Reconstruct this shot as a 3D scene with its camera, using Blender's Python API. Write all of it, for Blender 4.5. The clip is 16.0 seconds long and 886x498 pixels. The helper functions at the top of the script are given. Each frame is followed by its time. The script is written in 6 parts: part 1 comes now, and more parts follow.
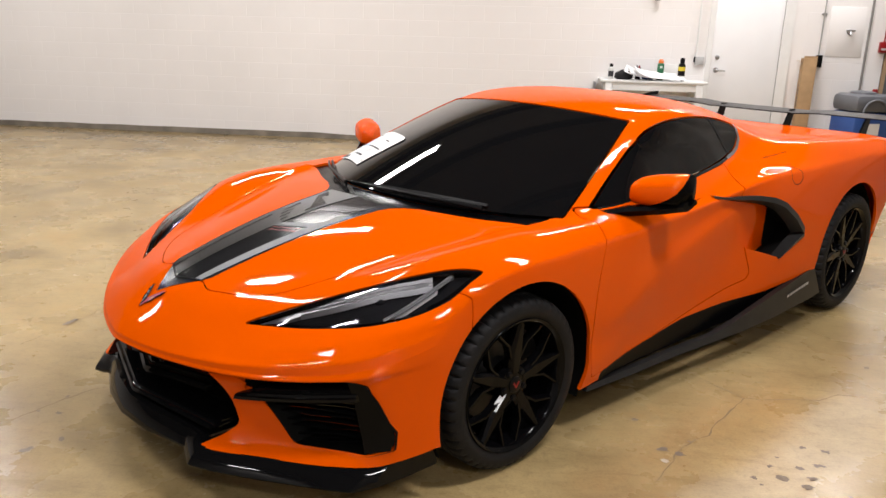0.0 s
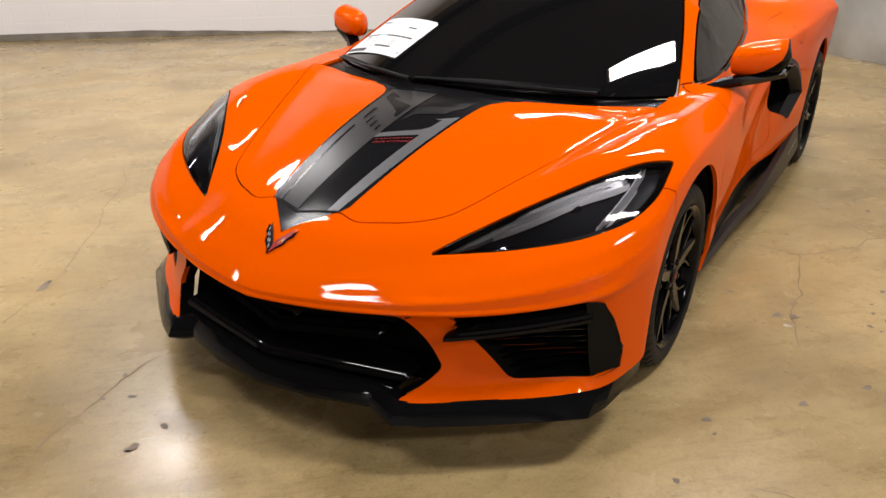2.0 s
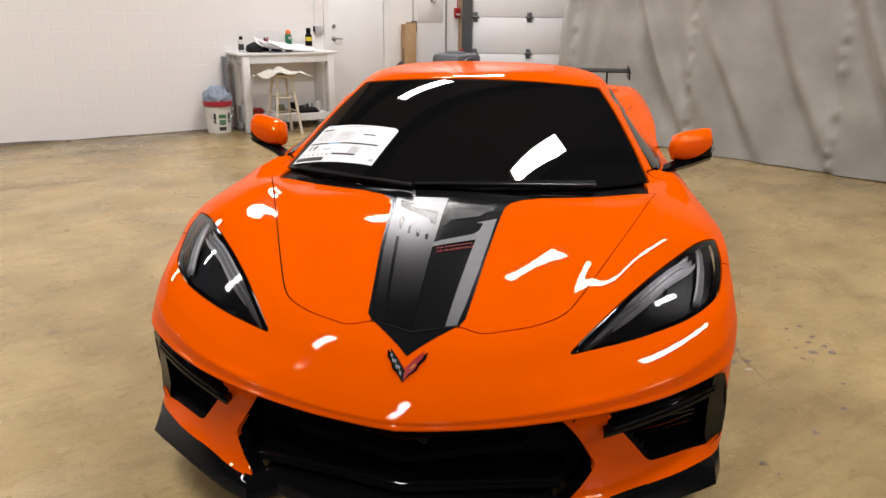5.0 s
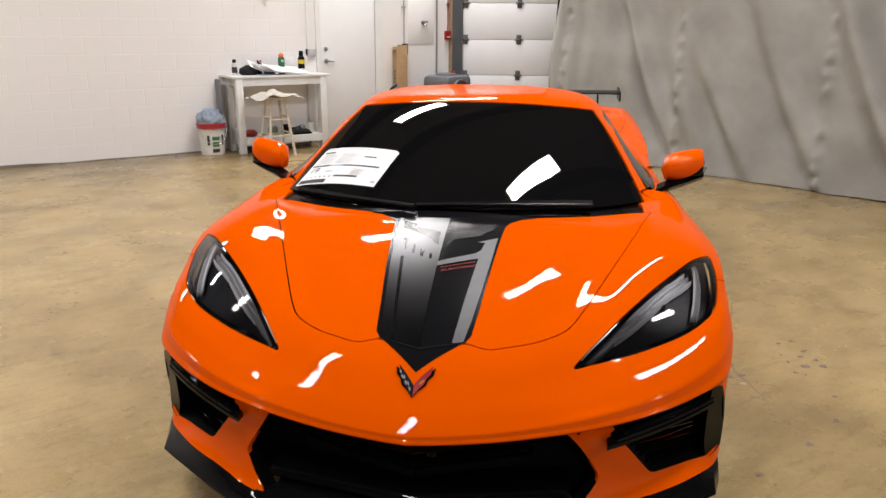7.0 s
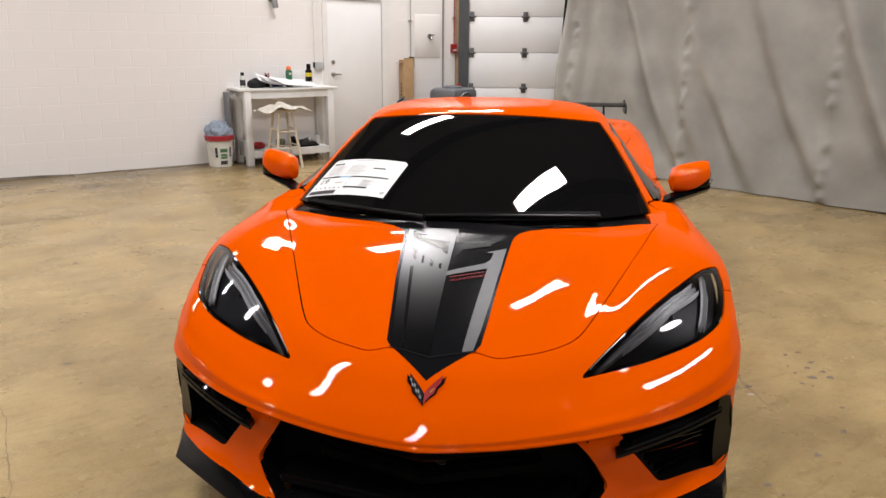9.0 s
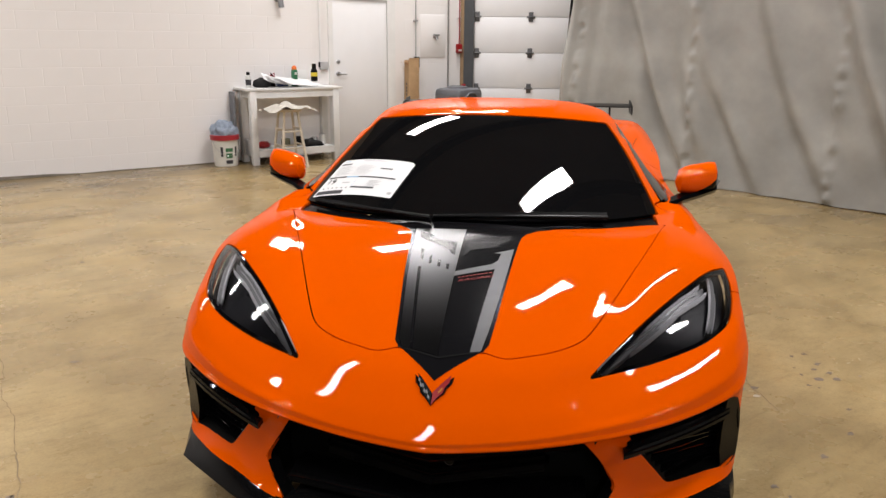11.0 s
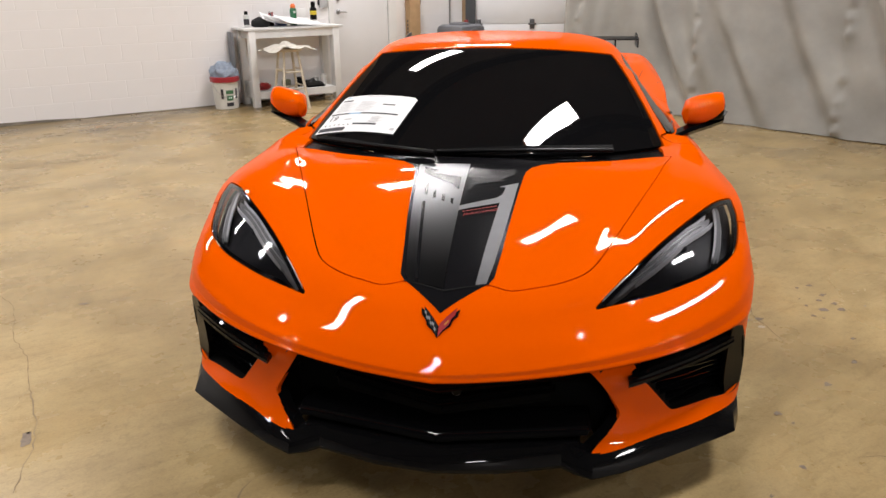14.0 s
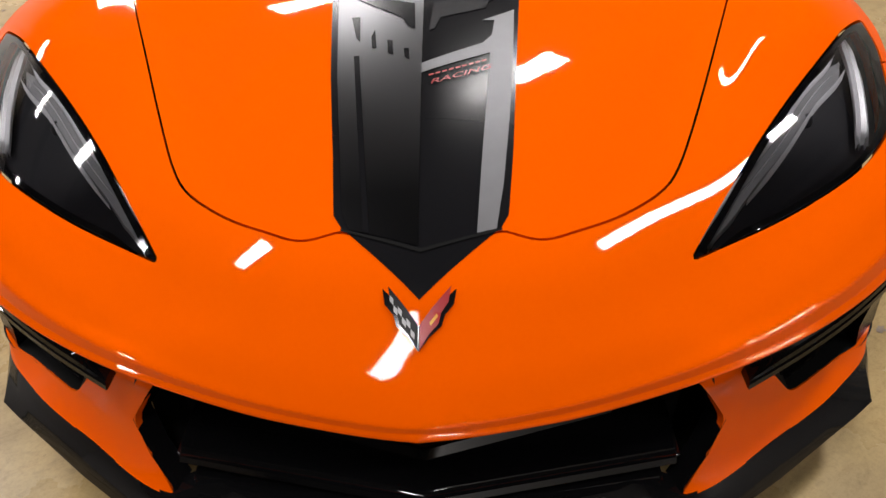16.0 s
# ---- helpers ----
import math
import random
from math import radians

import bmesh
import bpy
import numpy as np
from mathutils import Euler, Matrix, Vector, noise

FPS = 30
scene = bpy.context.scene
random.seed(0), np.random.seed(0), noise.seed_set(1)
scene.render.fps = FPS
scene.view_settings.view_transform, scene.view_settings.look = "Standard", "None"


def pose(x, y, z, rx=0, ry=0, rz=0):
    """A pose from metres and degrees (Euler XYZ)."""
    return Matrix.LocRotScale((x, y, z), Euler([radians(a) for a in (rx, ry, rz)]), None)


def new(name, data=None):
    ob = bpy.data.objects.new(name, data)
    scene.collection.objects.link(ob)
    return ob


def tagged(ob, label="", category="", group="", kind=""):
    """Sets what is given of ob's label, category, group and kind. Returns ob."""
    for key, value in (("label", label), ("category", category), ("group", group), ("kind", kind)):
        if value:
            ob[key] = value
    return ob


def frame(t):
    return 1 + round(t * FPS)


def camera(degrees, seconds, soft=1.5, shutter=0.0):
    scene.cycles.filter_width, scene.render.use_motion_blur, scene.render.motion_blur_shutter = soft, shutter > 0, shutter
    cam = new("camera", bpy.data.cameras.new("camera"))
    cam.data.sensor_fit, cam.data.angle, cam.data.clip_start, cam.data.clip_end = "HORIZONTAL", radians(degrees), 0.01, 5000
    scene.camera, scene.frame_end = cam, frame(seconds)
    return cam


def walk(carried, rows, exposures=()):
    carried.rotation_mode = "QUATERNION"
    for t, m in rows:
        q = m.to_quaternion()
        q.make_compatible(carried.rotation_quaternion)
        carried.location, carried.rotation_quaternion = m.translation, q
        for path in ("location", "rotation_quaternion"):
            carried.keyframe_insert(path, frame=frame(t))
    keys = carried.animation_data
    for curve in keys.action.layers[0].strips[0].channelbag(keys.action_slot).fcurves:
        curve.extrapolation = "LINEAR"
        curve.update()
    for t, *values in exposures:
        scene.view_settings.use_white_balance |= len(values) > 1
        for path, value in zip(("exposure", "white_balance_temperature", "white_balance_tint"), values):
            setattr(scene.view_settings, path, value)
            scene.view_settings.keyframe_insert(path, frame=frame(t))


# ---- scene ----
cam = camera(60.34, 16.0)
# seconds, eye x y z, pitch, roll, yaw
PATH = [
    (0, 2.6124, -1.8453, 1.5498, -16.277, 1.384, 48.512),
    (0.5, 2.4483, -1.9053, 1.5175, -18.434, 0.918, 47.176),
    (1, 2.1124, -2.0341, 1.5144, -21.138, 0.101, 42.841),
    (1.5, 1.8001, -2.2745, 1.5060, -23.036, 0.662, 36.418),
    (2, 1.4916, -2.4096, 1.4954, -24.427, -0.171, 31.748),
    (2.5, 1.1623, -2.5259, 1.5082, -24.310, 0.688, 26.289),
    (3, 0.9268, -2.6453, 1.5262, -22.817, -0.382, 18.405),
    (3.5, 0.6870, -2.6481, 1.5373, -20.167, -1.506, 14.439),
    (4, 0.4919, -2.6890, 1.5367, -18.883, -0.559, 11.823),
    (6.5, 0.3486, -2.8500, 1.5577, -16.844, 0.418, 7.252),
    (7, 0.3416, -2.8558, 1.5611, -16.331, 0.393, 7.743),
    (7.5, 0.3362, -2.8651, 1.5617, -15.919, 0.384, 8.072),
    (8, 0.3296, -2.8701, 1.5618, -15.663, 0.404, 8.234),
    (8.5, 0.3320, -2.8815, 1.5615, -15.414, 0.377, 8.128),
    (11, 0.3164, -2.8938, 1.5650, -15.422, 0.514, 8.405),
    (11.5, 0.3186, -2.8922, 1.5642, -15.426, 0.427, 8.879),
    (12, 0.3152, -2.8942, 1.5622, -15.382, 0.336, 9.298),
    (12.5, 0.3100, -2.8948, 1.5648, -15.569, 0.300, 9.477),
    (13, 0.3149, -2.8944, 1.5625, -16.243, 0.177, 9.570),
    (13.5, 0.3131, -2.8962, 1.5439, -17.642, -0.142, 9.404),
    (14, 0.3179, -2.8930, 1.5356, -19.739, -0.504, 8.803),
    (14.5, 0.3048, -2.8213, 1.5133, -22.626, -1.082, 7.804),
    (15, 0.2547, -2.4871, 1.4695, -26.769, -1.983, 5.922),
    (15.5, 0.1628, -2.1188, 1.4152, -31.337, -1.406, 4.277),
    (16, 0.0667, -1.8064, 1.3587, -35.678, -1.380, 1.806),
]
walk(cam, [(t, pose(x, y, z, 90, 0, yaw) @ pose(0, 0, 0, pitch, 0, 0) @ pose(0, 0, 0, 0, 0, roll)) for t, x, y, z, pitch, roll, yaw in PATH], [(0, 0.02), (1.5, 0.06), (2.5, 0.04), (3.5, -0.08), (7.0, -0.17), (11.0, -0.22), (13.5, -0.17), (14.5, -0.06), (16.0, -0.01)])
# ---------------------------------------------------------------- helpers
def mat(name, color=(0.5, 0.5, 0.5), rough=0.5, metal=0.0, coat=0.0, spec=0.5, vary=0.0, scale=8.0, bump=0.0, bump_scale=60.0, rvary=0.0):
    m = bpy.data.materials.new(name)
    m.use_nodes = True
    nt = m.node_tree
    b = nt.nodes["Principled BSDF"]
    b.inputs["Base Color"].default_value = (*color, 1)
    b.inputs["Roughness"].default_value = rough
    b.inputs["Metallic"].default_value = metal
    b.inputs["Coat Weight"].default_value = coat
    b.inputs["Coat Roughness"].default_value = 0.03
    b.inputs["Specular IOR Level"].default_value = spec
    tc = nt.nodes.new("ShaderNodeTexCoord")
    if vary > 0 or rvary > 0:
        n1 = nt.nodes.new("ShaderNodeTexNoise")
        n1.inputs["Scale"].default_value = scale
        n1.inputs["Detail"].default_value = 6
        nt.links.new(tc.outputs["Object"], n1.inputs["Vector"])
        if vary > 0:
            mr = nt.nodes.new("ShaderNodeMapRange")
            mr.inputs["From Min"].default_value = 0.3
            mr.inputs["From Max"].default_value = 0.7
            mr.inputs["To Min"].default_value = 1 - vary
            mr.inputs["To Max"].default_value = 1 + vary
            nt.links.new(n1.outputs["Fac"], mr.inputs["Value"])
            mx = nt.nodes.new("ShaderNodeVectorMath")
            mx.operation = "SCALE"
            mx.inputs[0].default_value = color
            nt.links.new(mr.outputs["Result"], mx.inputs["Scale"])
            nt.links.new(mx.outputs["Vector"], b.inputs["Base Color"])
        if rvary > 0:
            rr = nt.nodes.new("ShaderNodeMapRange")
            rr.inputs["To Min"].default_value = max(0.0, rough - rvary)
            rr.inputs["To Max"].default_value = min(1.0, rough + rvary)
            nt.links.new(n1.outputs["Fac"], rr.inputs["Value"])
            nt.links.new(rr.outputs["Result"], b.inputs["Roughness"])
    if bump > 0:
        n2 = nt.nodes.new("ShaderNodeTexNoise")
        n2.inputs["Scale"].default_value = bump_scale
        n2.inputs["Detail"].default_value = 4
        nt.links.new(tc.outputs["Object"], n2.inputs["Vector"])
        bp = nt.nodes.new("ShaderNodeBump")
        bp.inputs["Strength"].default_value = bump
        bp.inputs["Distance"].default_value = 0.01
        nt.links.new(n2.outputs["Fac"], bp.inputs["Height"])
        nt.links.new(bp.outputs["Normal"], b.inputs["Normal"])
    return m


def link_mesh(name, bm, material, smooth=None):
    me = bpy.data.meshes.new(name)
    bm.normal_update()
    bm.to_mesh(me)
    bm.free()
    for m in material if isinstance(material, (list, tuple)) else [material]:
        me.materials.append(m)
    if smooth is not None:
        for p in me.polygons:
            p.use_smooth = True
        me.set_sharp_from_angle(angle=radians(smooth))
    return new(name, me)


def part(name, bm, material, parent, label="", smooth=35):
    ob = link_mesh(name, bm, material, smooth)
    ob.parent = parent
    if label:
        tagged(ob, label)
    return ob


def thing(name, at, label, category, group="", kind="", turn=0.0):
    ob = new(name)
    ob.empty_display_size = 0.1
    ob.matrix_basis = pose(*at, 0, 0, turn)
    tagged(ob, label, category, group, kind)
    return ob


def box(bm, x0, x1, y0, y1, z0, z1, bevel=0.0, m=None):
    r = bmesh.ops.create_cube(bm, size=1)
    vs = r["verts"]
    t = Matrix.Translation(((x0 + x1) / 2, (y0 + y1) / 2, (z0 + z1) / 2)) @ Matrix.Diagonal((x1 - x0, y1 - y0, z1 - z0, 1))
    bmesh.ops.transform(bm, matrix=t if m is None else m @ t, verts=vs)
    if bevel > 0:
        es = list({e for v in vs for e in v.link_edges})
        bmesh.ops.bevel(bm, geom=es, offset=bevel, segments=2, affect="EDGES", profile=0.5)
    return bm


def boxes(*args, bevel=0.0):
    bm = bmesh.new()
    for a in args:
        box(bm, *a, bevel=bevel)
    return bm


def tube(bm, pts, r, seg=10, caps=True, flat=1.0):
    """A round bar along pts; r is one radius or one for each point."""
    pts = [Vector(p) for p in pts]
    rs = r if isinstance(r, (list, tuple)) else [r] * len(pts)
    rings, up = [], None
    for i, p in enumerate(pts):
        d = (pts[min(i + 1, len(pts) - 1)] - pts[max(i - 1, 0)]).normalized()
        if up is None:
            up = Vector((0, 0, 1)) if abs(d.z) < 0.9 else Vector((1, 0, 0))
        s = d.cross(up).normalized()
        up = s.cross(d).normalized()
        rings.append([bm.verts.new(p + rs[i] * (math.cos(a) * s + math.sin(a) * up * flat)) for a in (2 * math.pi * k / seg for k in range(seg))])
    for a, b in zip(rings, rings[1:]):
        for k in range(seg):
            bm.faces.new((a[k], a[(k + 1) % seg], b[(k + 1) % seg], b[k]))
    if caps:
        bm.faces.new(rings[0][::-1])
        bm.faces.new(rings[-1])
    return bm


def spin(bm, profile, seg=48, axis="z", closed=False):
    """Turn a profile of (radius, height) about an axis."""
    rings = []
    for r, h in profile:
        ring = []
        for k in range(seg):
            a = 2 * math.pi * k / seg
            c, s = r * math.cos(a), r * math.sin(a)
            ring.append(bm.verts.new((c, s, h) if axis == "z" else (h, c, s)))
        rings.append(ring)
    pairs = list(zip(rings, rings[1:]))
    if closed:
        pairs.append((rings[-1], rings[0]))
    for a, b in pairs:
        for k in range(seg):
            bm.faces.new((a[k], a[(k + 1) % seg], b[(k + 1) % seg], b[k]))
    if not closed:
        for ring, flip in ((rings[0], True), (rings[-1], False)):
            if (ring[0].co - ring[seg // 2].co).length > 1e-4:
                bm.faces.new(ring[::-1] if flip else ring)
    bmesh.ops.remove_doubles(bm, verts=bm.verts, dist=1e-6)
    bmesh.ops.recalc_face_normals(bm, faces=bm.faces)
    return bm


def prism(bm, outline, depth, m=None):
    """A flat outline (x, y) with thickness depth upward in z, placed by m."""
    m = m or Matrix()
    lo = [bm.verts.new(m @ Vector((x, y, 0))) for x, y in outline]
    hi = [bm.verts.new(m @ Vector((x, y, depth))) for x, y in outline]
    n = len(outline)
    fs = [bm.faces.new(lo[::-1]), bm.faces.new(hi)]
    for i in range(n):
        fs.append(bm.faces.new((lo[i], lo[(i + 1) % n], hi[(i + 1) % n], hi[i])))
    bmesh.ops.recalc_face_normals(bm, faces=fs)
    return bm
# ---------------------------------------------------------------- light
world = bpy.data.worlds.new("world")
scene.world = world
world.use_nodes = True
world.node_tree.nodes["Background"].inputs["Color"].default_value = (0.9, 0.93, 1.0, 1)
world.node_tree.nodes["Background"].inputs["Strength"].default_value = 0.0
TURN_ROOM = 42.0
ROOM = pose(0, 0, 0, 0, 0, TURN_ROOM)
WALL = 7.353
HIGH = 4.6


def room(s, w, z=0.0):
    """A place by its run along the long wall, its distance in front of that wall and its height."""
    return ROOM @ Vector((s, WALL - w, z))


# rows of tube lights under the ceiling: run along the wall, distance from the wall; the last two are added fill that
# brightens the corner by the garage door
LIGHTS = [(2.20, 2.45, 112), (-2.20, 2.50, 128), (-6.60, 2.50, 130), (2.47, 5.93, 135), (-2.15, 5.80, 112), (-6.60, 5.80, 85), (2.15, 8.85, 150), (-2.40, 8.85, 78), (-4.10, 13.60, 110), (2.50, 13.00, 150), (3.25, 1.35, 85), (4.75, 0.70, 95)]
LAMP_TINT = (1.0, 0.958, 0.945)
# ---------------------------------------------------------------- materials
ORANGE = mat("orange_paint", (0.73, 0.088, 0.0), rough=0.5, coat=0.46, spec=0.0)
GLOSS_BLACK = mat("gloss_black", (0.005, 0.005, 0.0056), rough=0.09, spec=0.42)
SPLIT_BLACK = mat("splitter_black", (0.0045, 0.0045, 0.005), rough=0.045, spec=0.22)
BLADE_BLACK = mat("blade_black", (0.006, 0.006, 0.0065), rough=0.25, spec=0.08)
PIANO = mat("piano_black", (0.0035, 0.0035, 0.004), rough=0.05, spec=0.5)
WHEEL_BLACK = mat("wheel_black", (0.0025, 0.0025, 0.003), rough=0.10, spec=0.14)
FIN_BLACK = mat("fin_black", (0.002, 0.002, 0.0025), rough=0.22, spec=0.05)
WING_BLACK = mat("wing_black", (0.006, 0.006, 0.0065), rough=0.30, spec=0.08)
SATIN_BLACK = mat("satin_black", (0.005, 0.005, 0.0055), rough=0.34, spec=0.13, vary=0.1, scale=30)
CARBON = mat("dark_grey_skirt", (0.017, 0.0165, 0.0165), rough=0.4, spec=0.25, vary=0.15, scale=25)
MATT_BLACK = mat("matt_black", (0.003, 0.003, 0.003), rough=0.65, spec=0.1)
RUBBER = mat("tyre_rubber", (0.009, 0.009, 0.010), rough=0.62, spec=0.22, vary=0.2, scale=18, bump=0.15, bump_scale=180)
GLASS = mat("tinted_glass", (0.004, 0.004, 0.0045), rough=0.015, spec=0.5)
STEEL = mat("brushed_steel", (0.45, 0.45, 0.46), rough=0.35, metal=1.0, vary=0.1, scale=40)
DISC = mat("brake_disc", (0.09, 0.088, 0.085), rough=0.45, metal=1.0, vary=0.15, scale=30)
RED = mat("red_enamel", (0.28, 0.012, 0.015), rough=0.3)
LAMP_GREY = mat("lamp_grey_strip", (0.85, 0.85, 0.87), rough=0.3)
LAMP_MID = mat("lamp_dark_strip", (0.30, 0.30, 0.305), rough=0.3, metal=0.3)
LAMP_DARK = mat("lamp_housing", (0.013, 0.013, 0.015), rough=0.35, spec=0.08)
SILVER = mat("silver_film", (0.145, 0.145, 0.152), rough=0.46, metal=0.7, vary=0.05, scale=20)
PAPER = mat("paper", (0.80, 0.80, 0.80), rough=0.6)
INK = mat("ink", (0.03, 0.03, 0.035), rough=0.6)
PALE_INK = mat("pale_ink", (0.45, 0.45, 0.46), rough=0.6)
BLUE_INK = mat("blue_ink", (0.30, 0.48, 0.66), rough=0.6)
WALLP = mat("painted_block", (0.82, 0.80, 0.79), rough=0.55, vary=0.025, scale=1.3)
# for the unseen south wall, grey so that black parts mirror less brightness
WALLD = mat("grey_wall", (0.42, 0.41, 0.40), rough=0.6, vary=0.05, scale=1.3)
CEIL = mat("ceiling_liner", (0.05, 0.05, 0.052), rough=0.8, vary=0.15, scale=1.5)
CURTAIN = mat("grey_curtain", (0.31, 0.303, 0.28), rough=0.75, vary=0.20, scale=1.9, bump=0.1, bump_scale=300)
WHITE = mat("white_paint", (0.78, 0.78, 0.77), rough=0.45, vary=0.04, scale=5)


def smoked_lens():
    m = bpy.data.materials.new("smoked_lens")
    m.use_nodes = True
    nt = m.node_tree
    nt.nodes.remove(nt.nodes["Principled BSDF"])
    tr, gl, mx, fr = (nt.nodes.new(n) for n in ("ShaderNodeBsdfTransparent", "ShaderNodeBsdfGlossy", "ShaderNodeMixShader", "ShaderNodeFresnel"))
    tr.inputs["Color"].default_value = (0.92, 0.92, 0.94, 1)
    gl.inputs["Roughness"].default_value = 0.03
    fr.inputs["IOR"].default_value = 1.5
    nt.links.new(fr.outputs["Fac"], mx.inputs["Fac"])
    nt.links.new(tr.outputs["BSDF"], mx.inputs[1])
    nt.links.new(gl.outputs["BSDF"], mx.inputs[2])
    nt.links.new(mx.outputs["Shader"], nt.nodes["Material Output"].inputs["Surface"])
    return m


LENS = smoked_lens()
# ---------------------------------------------------------------- the car's skin
def makima(t, p, q):
    """Smooth curve through p (n x 3) at t, taken at q, with no overshoot."""
    t, p, q = np.asarray(t, float), np.asarray(p, float), np.asarray(q, float)
    d = np.diff(p, axis=0) / np.diff(t)[:, None]
    e = np.vstack([3 * d[0] - 2 * d[1], 2 * d[0] - d[1], d, 2 * d[-1] - d[-2], 3 * d[-1] - 2 * d[-2]]) if len(d) > 1 else np.vstack([d[0]] * 5)
    w1 = np.abs(e[3:] - e[2:-1]) + np.abs(e[3:] + e[2:-1]) / 2 + 1e-9
    w2 = np.abs(e[1:-2] - e[:-3]) + np.abs(e[1:-2] + e[:-3]) / 2 + 1e-9
    s = (w1 * e[1:-2] + w2 * e[2:-1]) / (w1 + w2)
    k = np.clip(np.searchsorted(t, q, "right") - 1, 0, len(t) - 2)
    h = (t[k + 1] - t[k])[:, None]
    u = ((q - t[k])[:, None]) / h
    return (2 * u**3 - 3 * u**2 + 1) * p[k] + (u**3 - 2 * u**2 + u) * h * s[k] + (3 * u**2 - 2 * u**3) * p[k + 1] + (u**3 - u**2) * h * s[k + 1]


def chord(p, power=0.7):
    return np.r_[0, np.cumsum(np.linalg.norm(np.diff(p, axis=0), axis=1) ** power + 1e-6)]


def fine(t, n):
    """n samples for each span of t, so that every knot is kept."""
    return np.concatenate([np.linspace(a, b, n, endpoint=False) for a, b in zip(t, t[1:])] + [[t[-1]]])


def loft(net, ni, nj):
    """A surface through a net of points (stations x rails x 3)."""
    net = np.asarray(net, float)
    ti = chord(net.mean(axis=1))
    qi = fine(ti, ni)
    rails = np.stack([makima(ti, net[:, j], qi) for j in range(net.shape[1])], 1)
    out = []
    for row in rails:
        tj = chord(row)
        out.append(makima(tj, row, fine(tj, nj)))
    return np.array(out)


def relax(g, rounds, keep):
    """Even out the surface's bends; rows and columns on its rim stay, as do those in keep (a mask)."""
    for _ in range(rounds):
        s = g.copy()
        s[1:-1, 1:-1] = (g[:-2, 1:-1] + g[2:, 1:-1] + g[1:-1, :-2] + g[1:-1, 2:]) / 4
        s[1:-1, 0] = np.stack([0 * g[1:-1, 0, 0], *((g[:-2, 0] + g[2:, 0]) / 4 + g[1:-1, 1] / 2).T[1:]], -1)
        g = np.where(keep[..., None], g, 0.5 * g + 0.5 * s)
    return g


# stations of the upper skin from the nose's leading edge to the tail; rails from the centre line outward
UPPER = [
    [(0, -1.062, .487), (.20, -1.026, .490), (.42, -.953, .495), (.62, -.858, .506), (.80, -.732, .528), (.922, -.592, .560), (.974, -.410, .612)],
    [(0, -1.060, .4985), (.20, -1.0245, .5025), (.42, -.950, .5125), (.62, -.851, .531), (.80, -.722, .562), (.918, -.576, .598), (.972, -.372, .650)],
    [(0, -.968, .571), (.20, -.930, .577), (.42, -.835, .587), (.60, -.715, .606), (.78, -.565, .645), (.905, -.430, .690), (.968, -.280, .714)],
    [(0, -.830, .645), (.20, -.795, .651), (.42, -.700, .658), (.60, -.540, .694), (.77, -.380, .748), (.90, -.250, .779), (.972, -.140, .768)],
    [(0, -.550, .742), (.20, -.530, .739), (.42, -.450, .735), (.60, -.330, .764), (.78, -.200, .820), (.90, -.090, .822), (.974, .000, .782)],
    [(0, -.200, .822), (.20, -.185, .816), (.42, -.130, .804), (.60, -.040, .816), (.77, .080, .850), (.88, .170, .842), (.967, .220, .786)],
    [(0, .065, .862), (.20, .085, .861), (.42, .172, .853), (.62, .290, .848), (.798, .420, .844), (.875, .475, .848), (.952, .500, .790)],
    [(0, .355, .985), (.20, .372, .983), (.41, .430, .972), (.60, .530, .952), (.738, .625, .928), (.868, .690, .860), (.950, .700, .795)],
    [(0, .665, 1.098), (.20, .679, 1.096), (.405, .733, 1.084), (.565, .800, 1.066), (.670, .865, 1.044), (.845, .930, .874), (.932, .930, .803)],
    [(0, .970, 1.203), (.20, .980, 1.201), (.40, 1.020, 1.191), (.53, 1.060, 1.178), (.597, 1.085, 1.160), (.822, 1.150, .888), (.918, 1.150, .815)],
    [(0, 1.420, 1.251), (.20, 1.425, 1.249), (.40, 1.430, 1.236), (.53, 1.440, 1.208), (.600, 1.450, 1.168), (.778, 1.480, .924), (.912, 1.480, .845)],
    [(0, 1.850, 1.206), (.20, 1.850, 1.203), (.40, 1.850, 1.187), (.54, 1.850, 1.148), (.610, 1.850, 1.090), (.705, 1.850, .968), (.930, 1.850, .895)],
    [(0, 2.350, 1.085), (.20, 2.350, 1.082), (.40, 2.350, 1.066), (.56, 2.350, 1.025), (.690, 2.350, .998), (.815, 2.350, 1.004), (.958, 2.350, .895)],
    [(0, 2.850, .990), (.20, 2.850, .989), (.40, 2.850, .985), (.58, 2.850, .982), (.720, 2.850, .990), (.860, 2.850, .985), (.970, 2.850, .905)],
    [(0, 3.350, .960), (.20, 3.350, .960), (.40, 3.350, .960), (.58, 3.340, .962), (.730, 3.310, .965), (.880, 3.260, .960), (.985, 3.180, .885)],
    [(0, 3.550, .940), (.20, 3.545, .940), (.40, 3.530, .940), (.58, 3.500, .940), (.730, 3.450, .938), (.850, 3.380, .930), (.940, 3.290, .870)],
]
